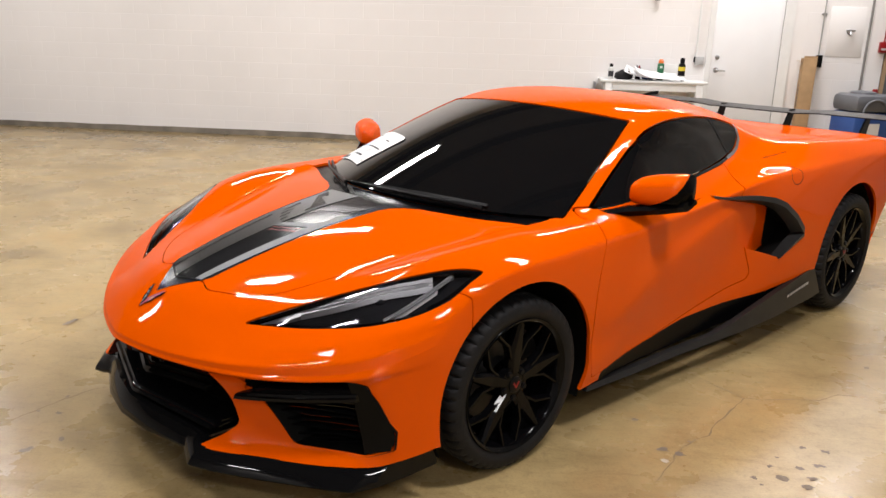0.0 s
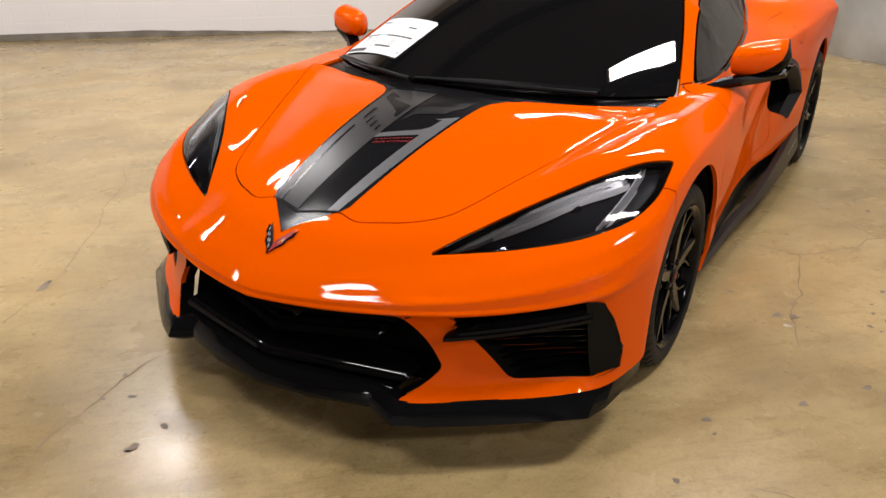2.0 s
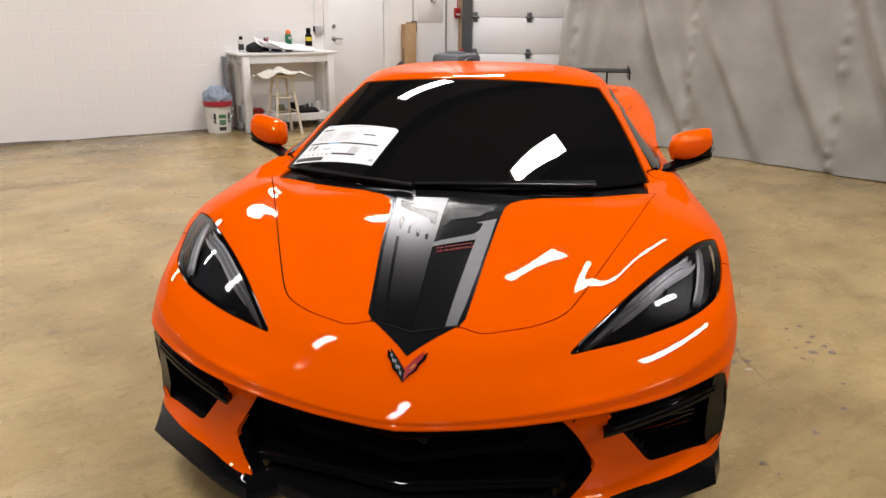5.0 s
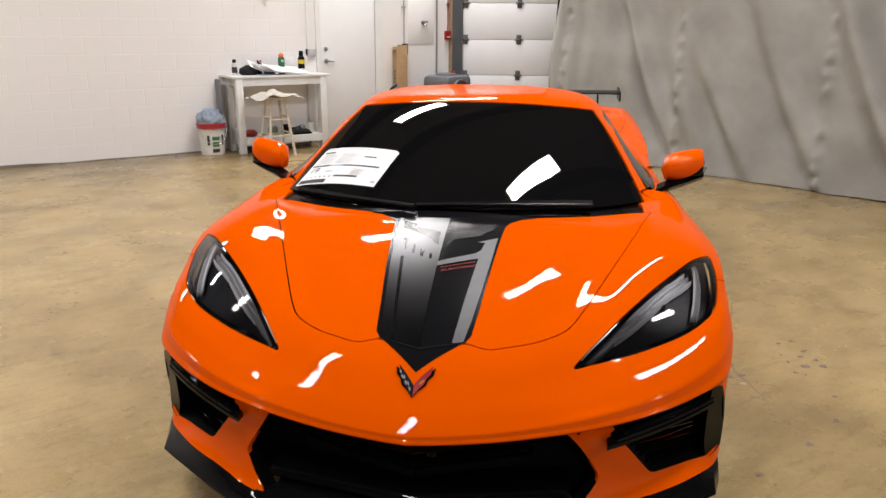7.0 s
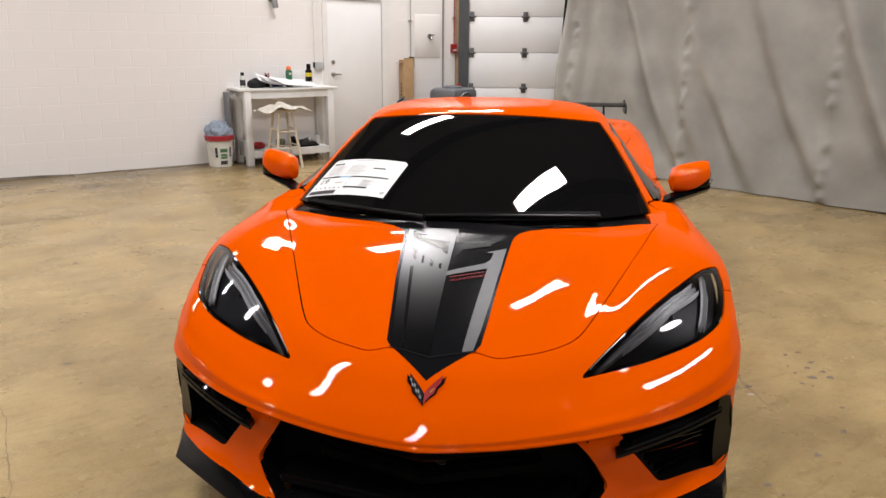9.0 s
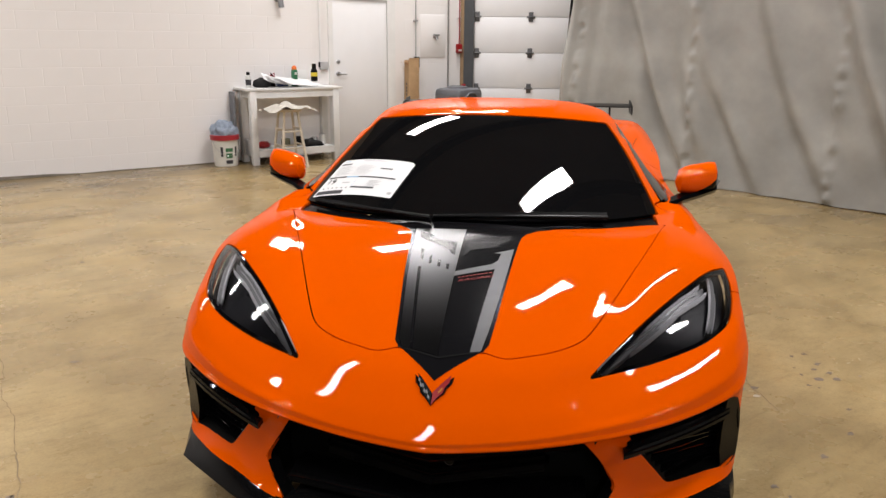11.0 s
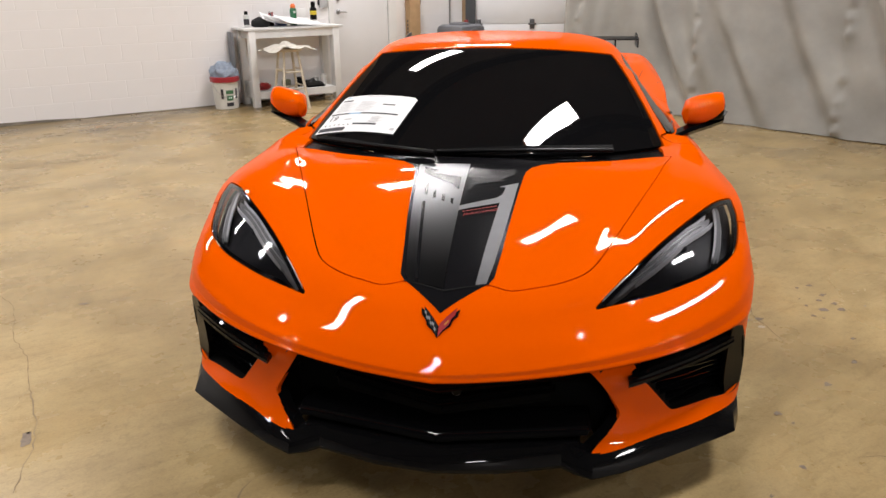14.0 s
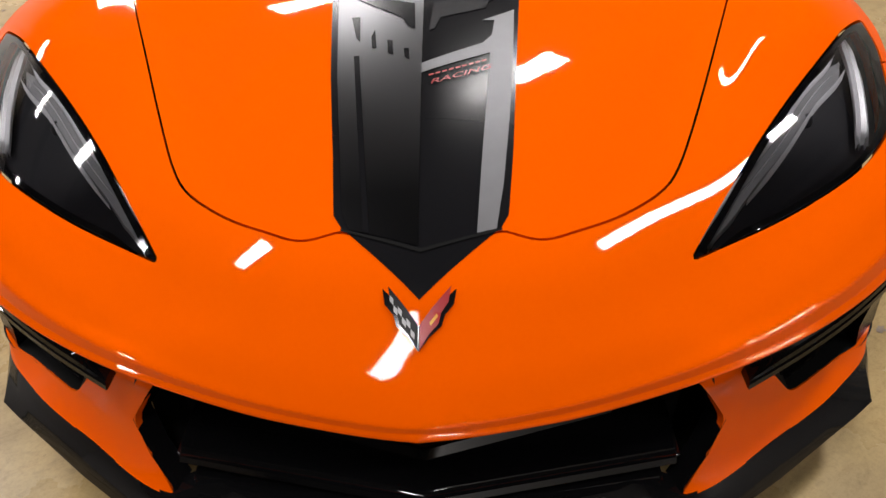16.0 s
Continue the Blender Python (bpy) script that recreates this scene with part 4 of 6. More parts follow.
        rb = [drop(s * (q[0] - n[0] * w / 2), q[1] - n[1] * w / 2, lift - 0.006) for q, n, w in zip(p, nrm, taper)]
        part(name, sweep([ra, rb, [v - Vector((0, 0, 0.012)) for v in rb]], closed=False), shade, lamp, "pale grey light strip" if shade is LAMP_GREY else "dark grey light strip")
    for x, y, r in ((0.735, -0.465, 0.024),):
        c = drop(s * x, y, -0.034)
        pr = part("projector", spin(bmesh.new(), [(0.0, 0.012), (r * 0.5, 0.010), (r * 0.85, 0.003), (r, -0.004), (r, -0.03)], 28), LAMP_DARK, lamp, "round projector lens")
        pr.matrix_basis = Matrix.Translation(c) @ pose(0, 0, 0, 62, 0, s * 25)
# ---------------------------------------------------------------- sides, mirrors, wing, stripe, wipers
def nearest(y, z, x=0.95, lift=0.0, side=1):
    p, n, _, _ = SKIN.find_nearest(Vector((x, y, z)))
    n = n if n.dot(Vector((1, 0, 0.6))) > 0 else -n
    q = p + n * lift
    return Vector((q.x * side, q.y, q.z))


def ribbon(points, width, off=(0, 0, 0)):
    """A narrow flat strip through points that already lie on the skin."""
    pts = [Vector(p) for p in points]
    a, b = [], []
    for i, p in enumerate(pts):
        d = (pts[min(i + 1, len(pts) - 1)] - pts[max(i - 1, 0)]).normalized()
        q, n, _, _ = SKIN.find_nearest(Vector((abs(p.x), p.y, p.z)))
        n = Vector((n.x if p.x >= 0 else -n.x, n.y, n.z))
        s = d.cross(n).normalized() * width / 2
        a.append(p + s + Vector(off))
        b.append(p - s + Vector(off))
    return sweep([a, b], closed=False)


def warp(x, y):
    """The cabin sits a little off the nose's centre line."""
    r = min(1.0, max(0.0, (y + 0.8) / 1.2)) ** 2
    return x - 0.0225 * r * (1 - min(1.0, max(-1.0, x / 0.5)))


def unwarp(x, y):
    q = x
    for _ in range(8):
        q += x - warp(q, y)
    return q


def trimmed(co, no, faces):
    """Only the points that these faces use."""
    used = sorted({k for f in faces for k in f})
    at = {k: n for n, k in enumerate(used)}
    return co[used], no[used], [[at[k] for k in f] for f in faces]


for s in (1, -1):
    # air intake behind the door: orange throat, black mouth, dark blade round it
    co, no, faces = DATA[INTAKE]
    deep = 0.004 + 0.125 * np.clip((co[:, 1] - 1.42) / 0.46, 0, 1) ** 1.25
    split = lambda f: np.mean(co[f, 1]) < 1.96
    front = [f for f in faces if split(f)]
    rest = [set(f) for f in faces if not split(f)]
    lumps = []
    for f in rest:
        joined = [g for g in lumps if g & f]
        lumps = [g for g in lumps if not g & f] + [set().union(f, *joined)]
    main = max(lumps, key=len)
    back = [f for f in faces if not split(f) and set(f) <= main]
    front = [f for f in faces if f not in back]
    inner = co - np.stack([deep, 0 * deep, 0 * deep], 1)
    panel("intake_throat", trimmed(inner, no, front), ORANGE, car, s, lip=0)
    panel("intake_mouth", trimmed(inner, no, back), MATT_BLACK, car, s, lip=0)
    once = {(a, b) for f in faces for a, b in zip(f, f[1:] + f[:1])}
    rim = [(a, b) for a, b in once if (b, a) not in once]
    for dark, shade in ((True, MATT_BLACK), (False, ORANGE)):
        bm = bmesh.new()
        for a, b in rim:
            m = (co[a] + co[b]) / 2
            if bool(m[2] > 0.70 or m[1] > 1.86) == dark:
                bm.faces.new([bm.verts.new((p[0] * s, p[1], p[2])) for p in (co[a], co[b], inner[b], inner[a])])
        bmesh.ops.remove_doubles(bm, verts=bm.verts, dist=1e-5)
        bmesh.ops.recalc_face_normals(bm, faces=bm.faces)
        part("intake_wall", bm, shade, car)
    hook = [(1.295, 0.837), (1.39, 0.832), (1.48, 0.824), (1.58, 0.815), (1.68, 0.803), (1.79, 0.783), (1.885, 0.750), (2.01, 0.674), (2.095, 0.598), (2.105, 0.545), (1.99, 0.498), (1.893, 0.457)]
    wide = [0.004, 0.016, 0.026, 0.034, 0.040, 0.046, 0.052, 0.058, 0.060, 0.050, 0.030, 0.006]
    outer, mid, edge = [], [], []
    for k, ((y, z), w) in enumerate(zip(hook, wide)):
        a, b = hook[max(k - 1, 0)], hook[min(k + 1, len(hook) - 1)]
        dy, dz = b[0] - a[0], b[1] - a[1]
        ln = math.hypot(dy, dz)
        ny, nz = dz / ln, -dy / ln
        ny, nz = (ny, nz) if ny * (1.72 - y) + nz * (0.64 - z) > 0 else (-ny, -nz)
        o = flank(y, z, 0.010, s)
        outer.append(o)
        mid.append(Vector((o.x + s * 0.006, y + ny * w * 0.55, z + nz * w * 0.55)))
        edge.append(Vector((o.x - s * (0.012 + 0.035 * min(1, max(0, (y - 1.3) / 0.6))), y + ny * w, z + nz * w)))
    under = [Vector((p.x - s * 0.02, p.y, p.z)) for p in outer]
    part("intake_blade", sweep([under, outer, mid, edge], closed=False), CARBON, car, "dark grey blade round the air intake", 40)

    # side skirt with a rising winglet at its rear
    top = [(0.44, 0.182), (0.75, 0.172), (1.05, 0.170), (1.34, 0.176), (1.50, 0.200), (1.86, 0.272), (2.25, 0.328), (2.325, 0.322)]
    bot = [(0.42, 0.166), (0.74, 0.150), (1.05, 0.146), (1.36, 0.146), (1.60, 0.146), (1.92, 0.150), (2.30, 0.164), (2.405, 0.174)]
    rows = []
    for src, dx in ((top, -0.03), (top, 0.0), (bot, 0.012), (bot, -0.04)):
        rows.append([(s * (0.922 + 0.053 * min(1, max(0, (y - 1.0) / 0.7)) + dx), y, z) for y, z in src])
    part("side_skirt", sweep(rows), CARBON, car, "dark grey side skirt with rear winglet", 30)
    for k in range(8):
        y0 = 1.995 + 0.030 * k + (0.0 if k < 1 else 0.002)
        z0 = 0.232 + 0.0035 * k
        part("skirt_marking", sweep([[(s * 0.9895, y0, z0), (s * 0.9895, y0 + 0.023, z0 + 0.003)], [(s * 0.9895, y0 + 0.002, z0 + 0.014), (s * 0.9895, y0 + 0.025, z0 + 0.017)]], closed=False), PALE_INK, car)
    # dark trim round the side glass, and its divider
    base = rounded(WINDOW_LINE)
    loop = [flank(y, z, 0.0015, s) for y, z in base]
    low = [p for p in loop if p.z < 0.99]
    part("window_trim", ribbon([flank(y, z, 0.002, s) for y, z in [(0.56, 0.872), (0.80, 0.884), (1.05, 0.899), (1.30, 0.920), (1.45, 0.934), (1.60, 0.948), (1.70, 0.960)]], 0.014), GLOSS_BLACK, car)
    part("window_trim", ribbon([flank(y, z, 0.002, s) for y, z in [(1.68, 0.957), (1.78, 0.973), (1.84, 0.992), (1.90, 1.030), (1.935, 1.075), (1.94, 1.092)]], 0.016), STEEL, car, "bright metal corner of the window trim")
    part("window_divider", ribbon([flank(1.70 + 0.035 * t, 1.142 - 0.180 * t, 0.001, s) for t in np.linspace(0, 1, 9)], 0.010), SATIN_BLACK, car)
    # seams on the quarter
    ring = [flank(1.995 + 0.052 * math.cos(a), 0.868 + 0.040 * math.sin(a), 0.0012, s) for a in np.linspace(0, 2 * math.pi, 41)]
    part("fuel_door_seam", ribbon(ring, 0.0035), MATT_BLACK, car)
    part("panel_seam", ribbon([nearest(y, z, 0.8, 0.0012, s) for y, z in [(1.92, 0.985), (2.02, 0.955), (2.12, 0.930)]], 0.003), MATT_BLACK, car)
    part("panel_seam", ribbon([drop(s * x, y, 0.0012) for x, y in [(0.62, 1.72), (0.57, 1.74), (0.45, 1.76), (0.30, 1.77), (0.0, 1.775)]], 0.003), MATT_BLACK, car)
    part("panel_seam", ribbon([drop(s * x, y, 0.0012) for x, y in [(0.60, 2.05), (0.66, 2.25), (0.70, 2.45), (0.76, 2.75), (0.80, 3.05)]], 0.003), MATT_BLACK, car)

    # door mirror
    mirror = new("door_mirror")
    mirror.parent = car
    tagged(mirror, "orange door mirror on a black arm")
    secs = []
    n = 20
    for t in np.linspace(0, 1, 11):
        x = 0.866 + 0.208 * t
        e = math.sqrt(max(0.0, 1 - (2 * t - 1) ** 10)) * (0.80 + 0.20 * min(1, t * 3))
        yc = 0.712 + 0.090 * t
        zc = 0.936 + 0.020 * t
        hy, hz = 0.080 * e * (1 - 0.15 * t) + 0.002, 0.069 * e * (0.88 + 0.12 * t) + 0.002
        sec = []
        for k in range(n):
            a = 2 * math.pi * k / n
            c, q = math.cos(a), math.sin(a)
            sy = math.copysign(abs(c) ** 0.6, c)
            sz = math.copysign(abs(q) ** 0.6, q)
            sec.append((s * x, yc + hy * sy, zc + hz * sz * (1 - 0.28 * max(0, -sy))))
        secs.append(sec + sec[:1])
    shell = sweep(secs, closed=False)
    bmesh.ops.remove_doubles(shell, verts=shell.verts, dist=1e-5)
    bmesh.ops.holes_fill(shell, edges=[e for e in shell.edges if e.is_boundary])
    bmesh.ops.recalc_face_normals(shell, faces=shell.faces)
    shell.faces.index_update()
    # the half that faces the driver is a black housing, parted along a slanting line
    cut = Vector((s * (0.95 - 0.4327), 1.0, -1.2))
    mark = Vector((s * 1.0, 0.712 + 0.4327 * 0.134, 0.968))
    bmesh.ops.bisect_plane(shell, geom=list(shell.verts) + list(shell.edges) + list(shell.faces), plane_co=mark, plane_no=cut.normalized())
    shell.faces.index_update()
    back = [f for f in shell.faces if (f.calc_center_median() - mark).dot(cut) > 0]
    rear = shell.copy()
    rear.faces.ensure_lookup_table()
    marked = {f.index for f in back}
    bmesh.ops.delete(rear, geom=[f for f in rear.faces if f.index not in marked], context="FACES")
    bmesh.ops.delete(shell, geom=back, context="FACES")
    part("shell", shell, ORANGE, mirror, "glossy orange mirror cap", 60)
    part("back_housing", rear, FIN_BLACK, mirror, "black back housing of the mirror", 60)
    arm = sweep([[(s * x, y + a, z + b) for x, y, z in ((0.795, 0.560, 0.846), (0.845, 0.610, 0.856), (0.900, 0.670, 0.868), (0.985, 0.745, 0.880), (1.066, 0.800, 0.900))] for a, b in ((-0.045, 0.0), (-0.03, 0.016), (0.05, 0.018), (0.06, 0.0), (0.0, -0.024))])
    part("arm", arm, FIN_BLACK, mirror, "black mirror arm", 40)
    cap = sweep([[(s * x, y, z) for x, y, z in ((0.93, 0.790, 0.884), (1.00, 0.822, 0.890), (1.060, 0.850, 0.904), (1.084, 0.856, 0.930))], [(s * x, y, z) for x, y, z in ((0.93, 0.735, 0.877), (1.00, 0.765, 0.880), (1.066, 0.800, 0.896), (1.090, 0.815, 0.930))]], closed=False)
    part("edge_trim", cap, GLOSS_BLACK, mirror)

    # wiper
    wiper = new("wiper")
    wiper.parent = car
    line = [(-0.73, 0.335), (-0.615, 0.262), (-0.49, 0.185), (-0.33, 0.105), (-0.165, 0.035)] if s < 0 else [(-0.16, 0.062), (-0.06, 0.072), (0.08, 0.092), (0.27, 0.130), (0.53, 0.228)]
    blade = [drop(unwarp(x, y), y, 0.016) for x, y in line]
    part("blade", sweep([[p + Vector(o) for p in blade] for o in ((0, 0, 0.010), (0, -0.008, 0.0), (0, -0.002, -0.012), (0, 0.008, -0.002))]), SATIN_BLACK, wiper)
    arm_pts = [drop(unwarp(x, y), y - 0.028 * (1 - t), 0.022 + 0.006 * t) for (x, y), t in zip(line, np.linspace(0, 1, 5))] if s < 0 else [drop(unwarp(x, y), y - 0.028 * t, 0.022) for (x, y), t in zip(line, np.linspace(0.2, 1, 5))]
    part("arm", tube(bmesh.new(), arm_pts, [0.004, 0.005, 0.006, 0.008, 0.010], 8), SATIN_BLACK, wiper)

# underside and tail
part("underbody", boxes((-0.80, 0.80, -0.55, 3.20, 0.128, 0.16)), MATT_BLACK, car)
tail = sweep([[(0.94 * k / 10, 3.555 - 0.27 * (abs(k) / 10) ** 2.2 - dy, z) for k in range(-10, 11)] for z, dy in ((0.938, 0.0), (0.90, -0.01), (0.75, 0.02), (0.60, 0.03), (0.42, 0.06), (0.28, 0.14))], closed=False)
part("rear_bumper", tail, ORANGE, car)

# rear wing
wing = new("rear_wing")
wing.parent = car
tagged(wing, "black high rear wing on four posts")
half = 0.885
foil = []
for y, zt, zb in ((3.31, 1.062, 1.055), (3.36, 1.067, 1.056), (3.43, 1.069, 1.059), (3.49, 1.070, 1.063), (3.52, 1.071, 1.068)):
    foil.append((y, zt, zb))
ring = [(y, a) for y, a, b in foil] + [(y, b) for y, a, b in foil[::-1]]
part("blade", sweep([[(half * k / 6, y, z - 0.012 * (1 if abs(k) < 3 else 0)) for k in range(-6, 7)] for y, z in ring]), WING_BLACK, wing, "black wing blade", 30)
for s in (1, -1):
    part("end_plate", prism(bmesh.new(), [(3.27, 1.005), (3.50, 1.005), (3.55, 1.096), (3.44, 1.092), (3.28, 1.072)], 0.010, Matrix.Translation((s * half - 0.005, 0, 0)) @ Matrix(((0, 0, 1, 0), (1, 0, 0, 0), (0, 1, 0, 0), (0, 0, 0, 1)))), WING_BLACK, wing)
    for x in (0.24, 0.72):
        part("post", prism(bmesh.new(), [(3.30, 0.955), (3.40, 0.955), (3.44, 1.066), (3.38, 1.066)], 0.012, Matrix.Translation((s * x - 0.006, 0, 0)) @ Matrix(((0, 0, 1, 0), (1, 0, 0, 0), (0, 1, 0, 0), (0, 0, 0, 1)))), WING_BLACK, wing)


# hood stripe: black film with silver fields
def film(name, outline, lift, material, label=""):
    outline = [(x, y + 0.021 * min(1.0, max(0.0, (-0.42 - y) / 0.38))) for x, y in outline]
    bm = drape(outline, lambda x, y: drop(unwarp(x, y), y, lift), 0.025)
    return part(name, bm, material, car, label, 60)


def sloped(y, front, back):
    """x on a straight line from front (at the nose end) to back (at the glass)."""
    t = (y + 0.80) / 0.80
    return front + (back - front) * t


# silver darkens towards the nose: part graphic, part reflection put into the colour
FADE = bpy.data.materials.new("fading_silver_film")
FADE.use_nodes = True
_nt = FADE.node_tree
_b = _nt.nodes["Principled BSDF"]
_tc, _sp, _mr, _cr = (_nt.nodes.new(n) for n in ("ShaderNodeTexCoord", "ShaderNodeSeparateXYZ", "ShaderNodeMapRange", "ShaderNodeMix"))
_cr.data_type = "RGBA"
_cr.inputs["A"].default_value = (0.012, 0.012, 0.013, 1)
_cr.inputs["B"].default_value = (0.155, 0.155, 0.163, 1)
_mr.inputs["From Min"].default_value, _mr.inputs["From Max"].default_value = -0.72, -0.05
_nt.links.new(_tc.outputs["Object"], _sp.inputs["Vector"])
_nt.links.new(_sp.outputs["Y"], _mr.inputs["Value"])
_nt.links.new(_mr.outputs["Result"], _cr.inputs["Factor"])
_nt.links.new(_cr.outputs["Result"], _b.inputs["Base Color"])
_b.inputs["Roughness"].default_value, _b.inputs["Metallic"].default_value = 0.30, 0.95
FILM = mat("black_film", (0.006, 0.006, 0.007), rough=0.20, spec=0.13)
edge_l, edge_r = [(-0.345, 0.046), (-0.285, 0.020), (-0.243, -0.020), (-0.226, -0.062), (-0.218, -0.12), (-0.187, -0.415), (-0.160, -0.64), (-0.146, -0.775), (-0.128, -0.806)], [(0.315, 0.046), (0.258, 0.020), (0.218, -0.020), (0.201, -0.062), (0.194, -0.12), (0.172, -0.415), (0.156, -0.64), (0.143, -0.775), (0.128, -0.806)]
film("hood_stripe", edge_l + [(0, -0.8494)] + edge_r[::-1], 0.0010, FILM, "black film stripe along the hood")
film("hood_stripe_tip", [(-0.122, -0.8095), (0, -0.925), (0.122, -0.8095), (0, -0.8505)], 0.0010, FILM, "pointed black tip of the stripe")
film("stripe_seam", [(-0.131, -0.8045), (0, -0.8470), (0.131, -0.8045), (0.131, -0.8085), (0, -0.8535), (-0.131, -0.8085)], 0.0034, MATT_BLACK)
film("silver_field", [(-0.214, -0.014), (-0.016, -0.014), (-0.010, -0.42), (-0.004, -0.842), (-0.118, -0.806), (-0.132, -0.77), (-0.147, -0.64), (-0.174, -0.415), (-0.203, -0.12)], 0.0030, FADE, "silver film fading to black, partly a painted-in reflection")
for o in ([(-0.147, -0.354), (-0.136, -0.354), (-0.083, -0.818), (-0.094, -0.812)], [(-0.192, -0.045), (-0.127, -0.089), (-0.148, -0.094), (-0.139, -0.114), (-0.033, -0.161), (-0.028, -0.268), (-0.043, -0.255), (-0.056, -0.221), (-0.181, -0.107)], [(-0.165, -0.206), (-0.147, -0.208), (-0.139, -0.306), (-0.149, -0.287)], [(-0.117, -0.289), (-0.111, -0.264), (-0.103, -0.332), (-0.112, -0.332)], [(-0.083, -0.305), (-0.072, -0.309), (-0.068, -0.359), (-0.079, -0.351)], [(-0.048, -0.339), (-0.038, -0.339), (-0.035, -0.380), (-0.045, -0.368)]):
    film("stripe_cutout", o, 0.0044, FILM)
film("silver_hook", [(0.001, -0.272), (0.009, -0.154), (0.111, -0.109), (0.118, -0.089), (0.103, -0.087), (0.165, -0.038), (0.158, -0.106), (0.126, -0.144), (0.120, -0.172), (0.023, -0.221), (0.012, -0.268)], 0.0030, mat("dark_silver_film", (0.028, 0.028, 0.030), rough=0.26, metal=0.5))
film("silver_band", [(-0.011, -0.421), (-0.012, -0.391), (0.110, -0.313), (0.129, -0.282), (0.136, -0.224), (0.111, -0.226), (0.180, -0.175), (0.170, -0.334), (0.154, -0.541), (0.137, -0.708), (0.122, -0.806), (0.090, -0.816), (0.101, -0.658), (0.124, -0.346)], 0.0030, SILVER, "silver film band")
for k in range(9):
    x0 = 0.004 + 0.0128 * k
    y0 = -0.434 + 0.0066 * k
    film("red_lettering_bar", [(x0, y0), (x0 + 0.009, y0 + 0.0046), (x0 + 0.009, y0 + 0.0096), (x0, y0 + 0.005)], 0.0044, RED)


def words(text, size):
    """The outlines of a word as a flat bmesh, in the built-in font."""
    c = bpy.data.curves.new("words", "FONT")
    c.body, c.size = text, size
    ob = new("words", c)
    bpy.context.view_layer.update()
    me = bpy.data.meshes.new_from_object(ob.evaluated_get(bpy.context.evaluated_depsgraph_get()))
    bpy.data.objects.remove(ob)
    bm = bmesh.new()
    bm.from_mesh(me)
    return bm


bm = words("RACING", 0.0235)
wide = max(v.co.x for v in bm.verts)
for v in bm.verts:
    u = v.co.x / wide
    x, y = 0.006 + 0.116 * u + 0.25 * v.co.y, -0.4615 + 0.0595 * u + v.co.y
    y += 0.021 * min(1.0, max(0.0, (-0.42 - y) / 0.38))
    v.co = drop(unwarp(x, y), y, 0.0046)
part("red_lettering", bm, RED, car, "red lettering on the stripe", 60)

BADGE_GREY = mat("badge_grey", (0.20, 0.20, 0.21), rough=0.4, metal=0.5)
# nose badge: two slim wings meeting in a point
BADGE = [(0.052, -0.886), (0.048, -0.908), (0.036, -0.922), (0.031, -0.937), (0.015, -0.951), (0.0, -0.970), (0.0, -0.938), (0.023, -0.914)]
for s, m, lab in ((1, RED, "dark red wing of the nose badge"), (-1, SATIN_BLACK, "chequered grey wing of the nose badge")):
    part("badge_back", drape([(s * x * 1.10, y * 1.0 - 0.001) for x, y in BADGE], lambda x, y: drop(x, y, 0.0035), 0.01), GLOSS_BLACK, car)
    part("badge_wing", drape([(s * (x * 0.9 + 0.0015), y + 0.0015) for x, y in BADGE], lambda x, y: drop(x, y, 0.0050), 0.01), m, car, lab)
for k in range(6):
    x, y = -0.006 - 0.0066 * k, -0.946 + 0.0078 * k + (0.004 if k % 2 else -0.002)
    part("badge_check", drape([(x, y), (x - 0.006, y + 0.006), (x - 0.006, y - 0.002), (x, y - 0.008)], lambda a, b: drop(a, b, 0.0058), 0.01), BADGE_GREY, car)
part("badge_check", drape([(0.016, -0.934), (0.027, -0.922), (0.029, -0.926), (0.018, -0.938)], lambda a, b: drop(a, b, 0.0058), 0.01), mat("brass_enamel", (0.5, 0.25, 0.05), rough=0.3, metal=0.5), car)

# price sheet behind the windscreen
sheet = thing("window_sticker", (0, 0, 0), "white printed price sheet on the windscreen", "sticker")
A, B, C, D = Vector((-0.305, 0.480)), Vector((-0.690, 0.655)), Vector((-0.775, 0.405)), Vector((-0.375, 0.232))


def on_sheet(u, v):
    """u from the passenger side (0) to the middle (1), v from the top (0) to the foot (1)."""
    return (B + (A - B) * u).lerp(C + (D - C) * u, v)


def sheet_bar(u0, v0, u1, v1, material, lift=0.0026):
    o = [on_sheet(u0, v0), on_sheet(u1, v0), on_sheet(u1, v1), on_sheet(u0, v1)]
    part("print_bar", drape([tuple(p) for p in o], lambda x, y: drop(unwarp(x, y), y, lift), 0.04), material, sheet)


o = [on_sheet(*p) for p in ((0.03, 0.0), (0.95, 0.0), (1, 0.06), (1, 1), (0.97, 1), (0.0, 1.0), (0, 0.06))]
part("paper", drape([tuple(p) for p in o], lambda x, y: drop(unwarp(x, y), y, 0.0018), 0.03), PAPER, sheet)
for u0, v0, u1, v1, m in ((0.03, 0.12, 0.17, 0.155, INK), (0.62, 0.25, 0.78, 0.28, INK), (0.02, 0.50, 0.26, 0.535, INK), (0.26, 0.50, 0.42, 0.535, BLUE_INK), (0.42, 0.50, 0.90, 0.535, INK), (0.02, 0.88, 0.36, 0.97, INK), (0.42, 0.78, 0.72, 0.82, INK), (0.26, 0.66, 0.36, 0.69, PALE_INK), (0.92, 0.86, 0.97, 0.92, PALE_INK), (0.30, 0.04, 0.62, 0.055, PALE_INK), (0.04, 0.04, 0.12, 0.055, BLUE_INK), (0.42, 0.535, 0.424, 0.80, BLUE_INK)):
    sheet_bar(u0, v0, u1, v1, m)
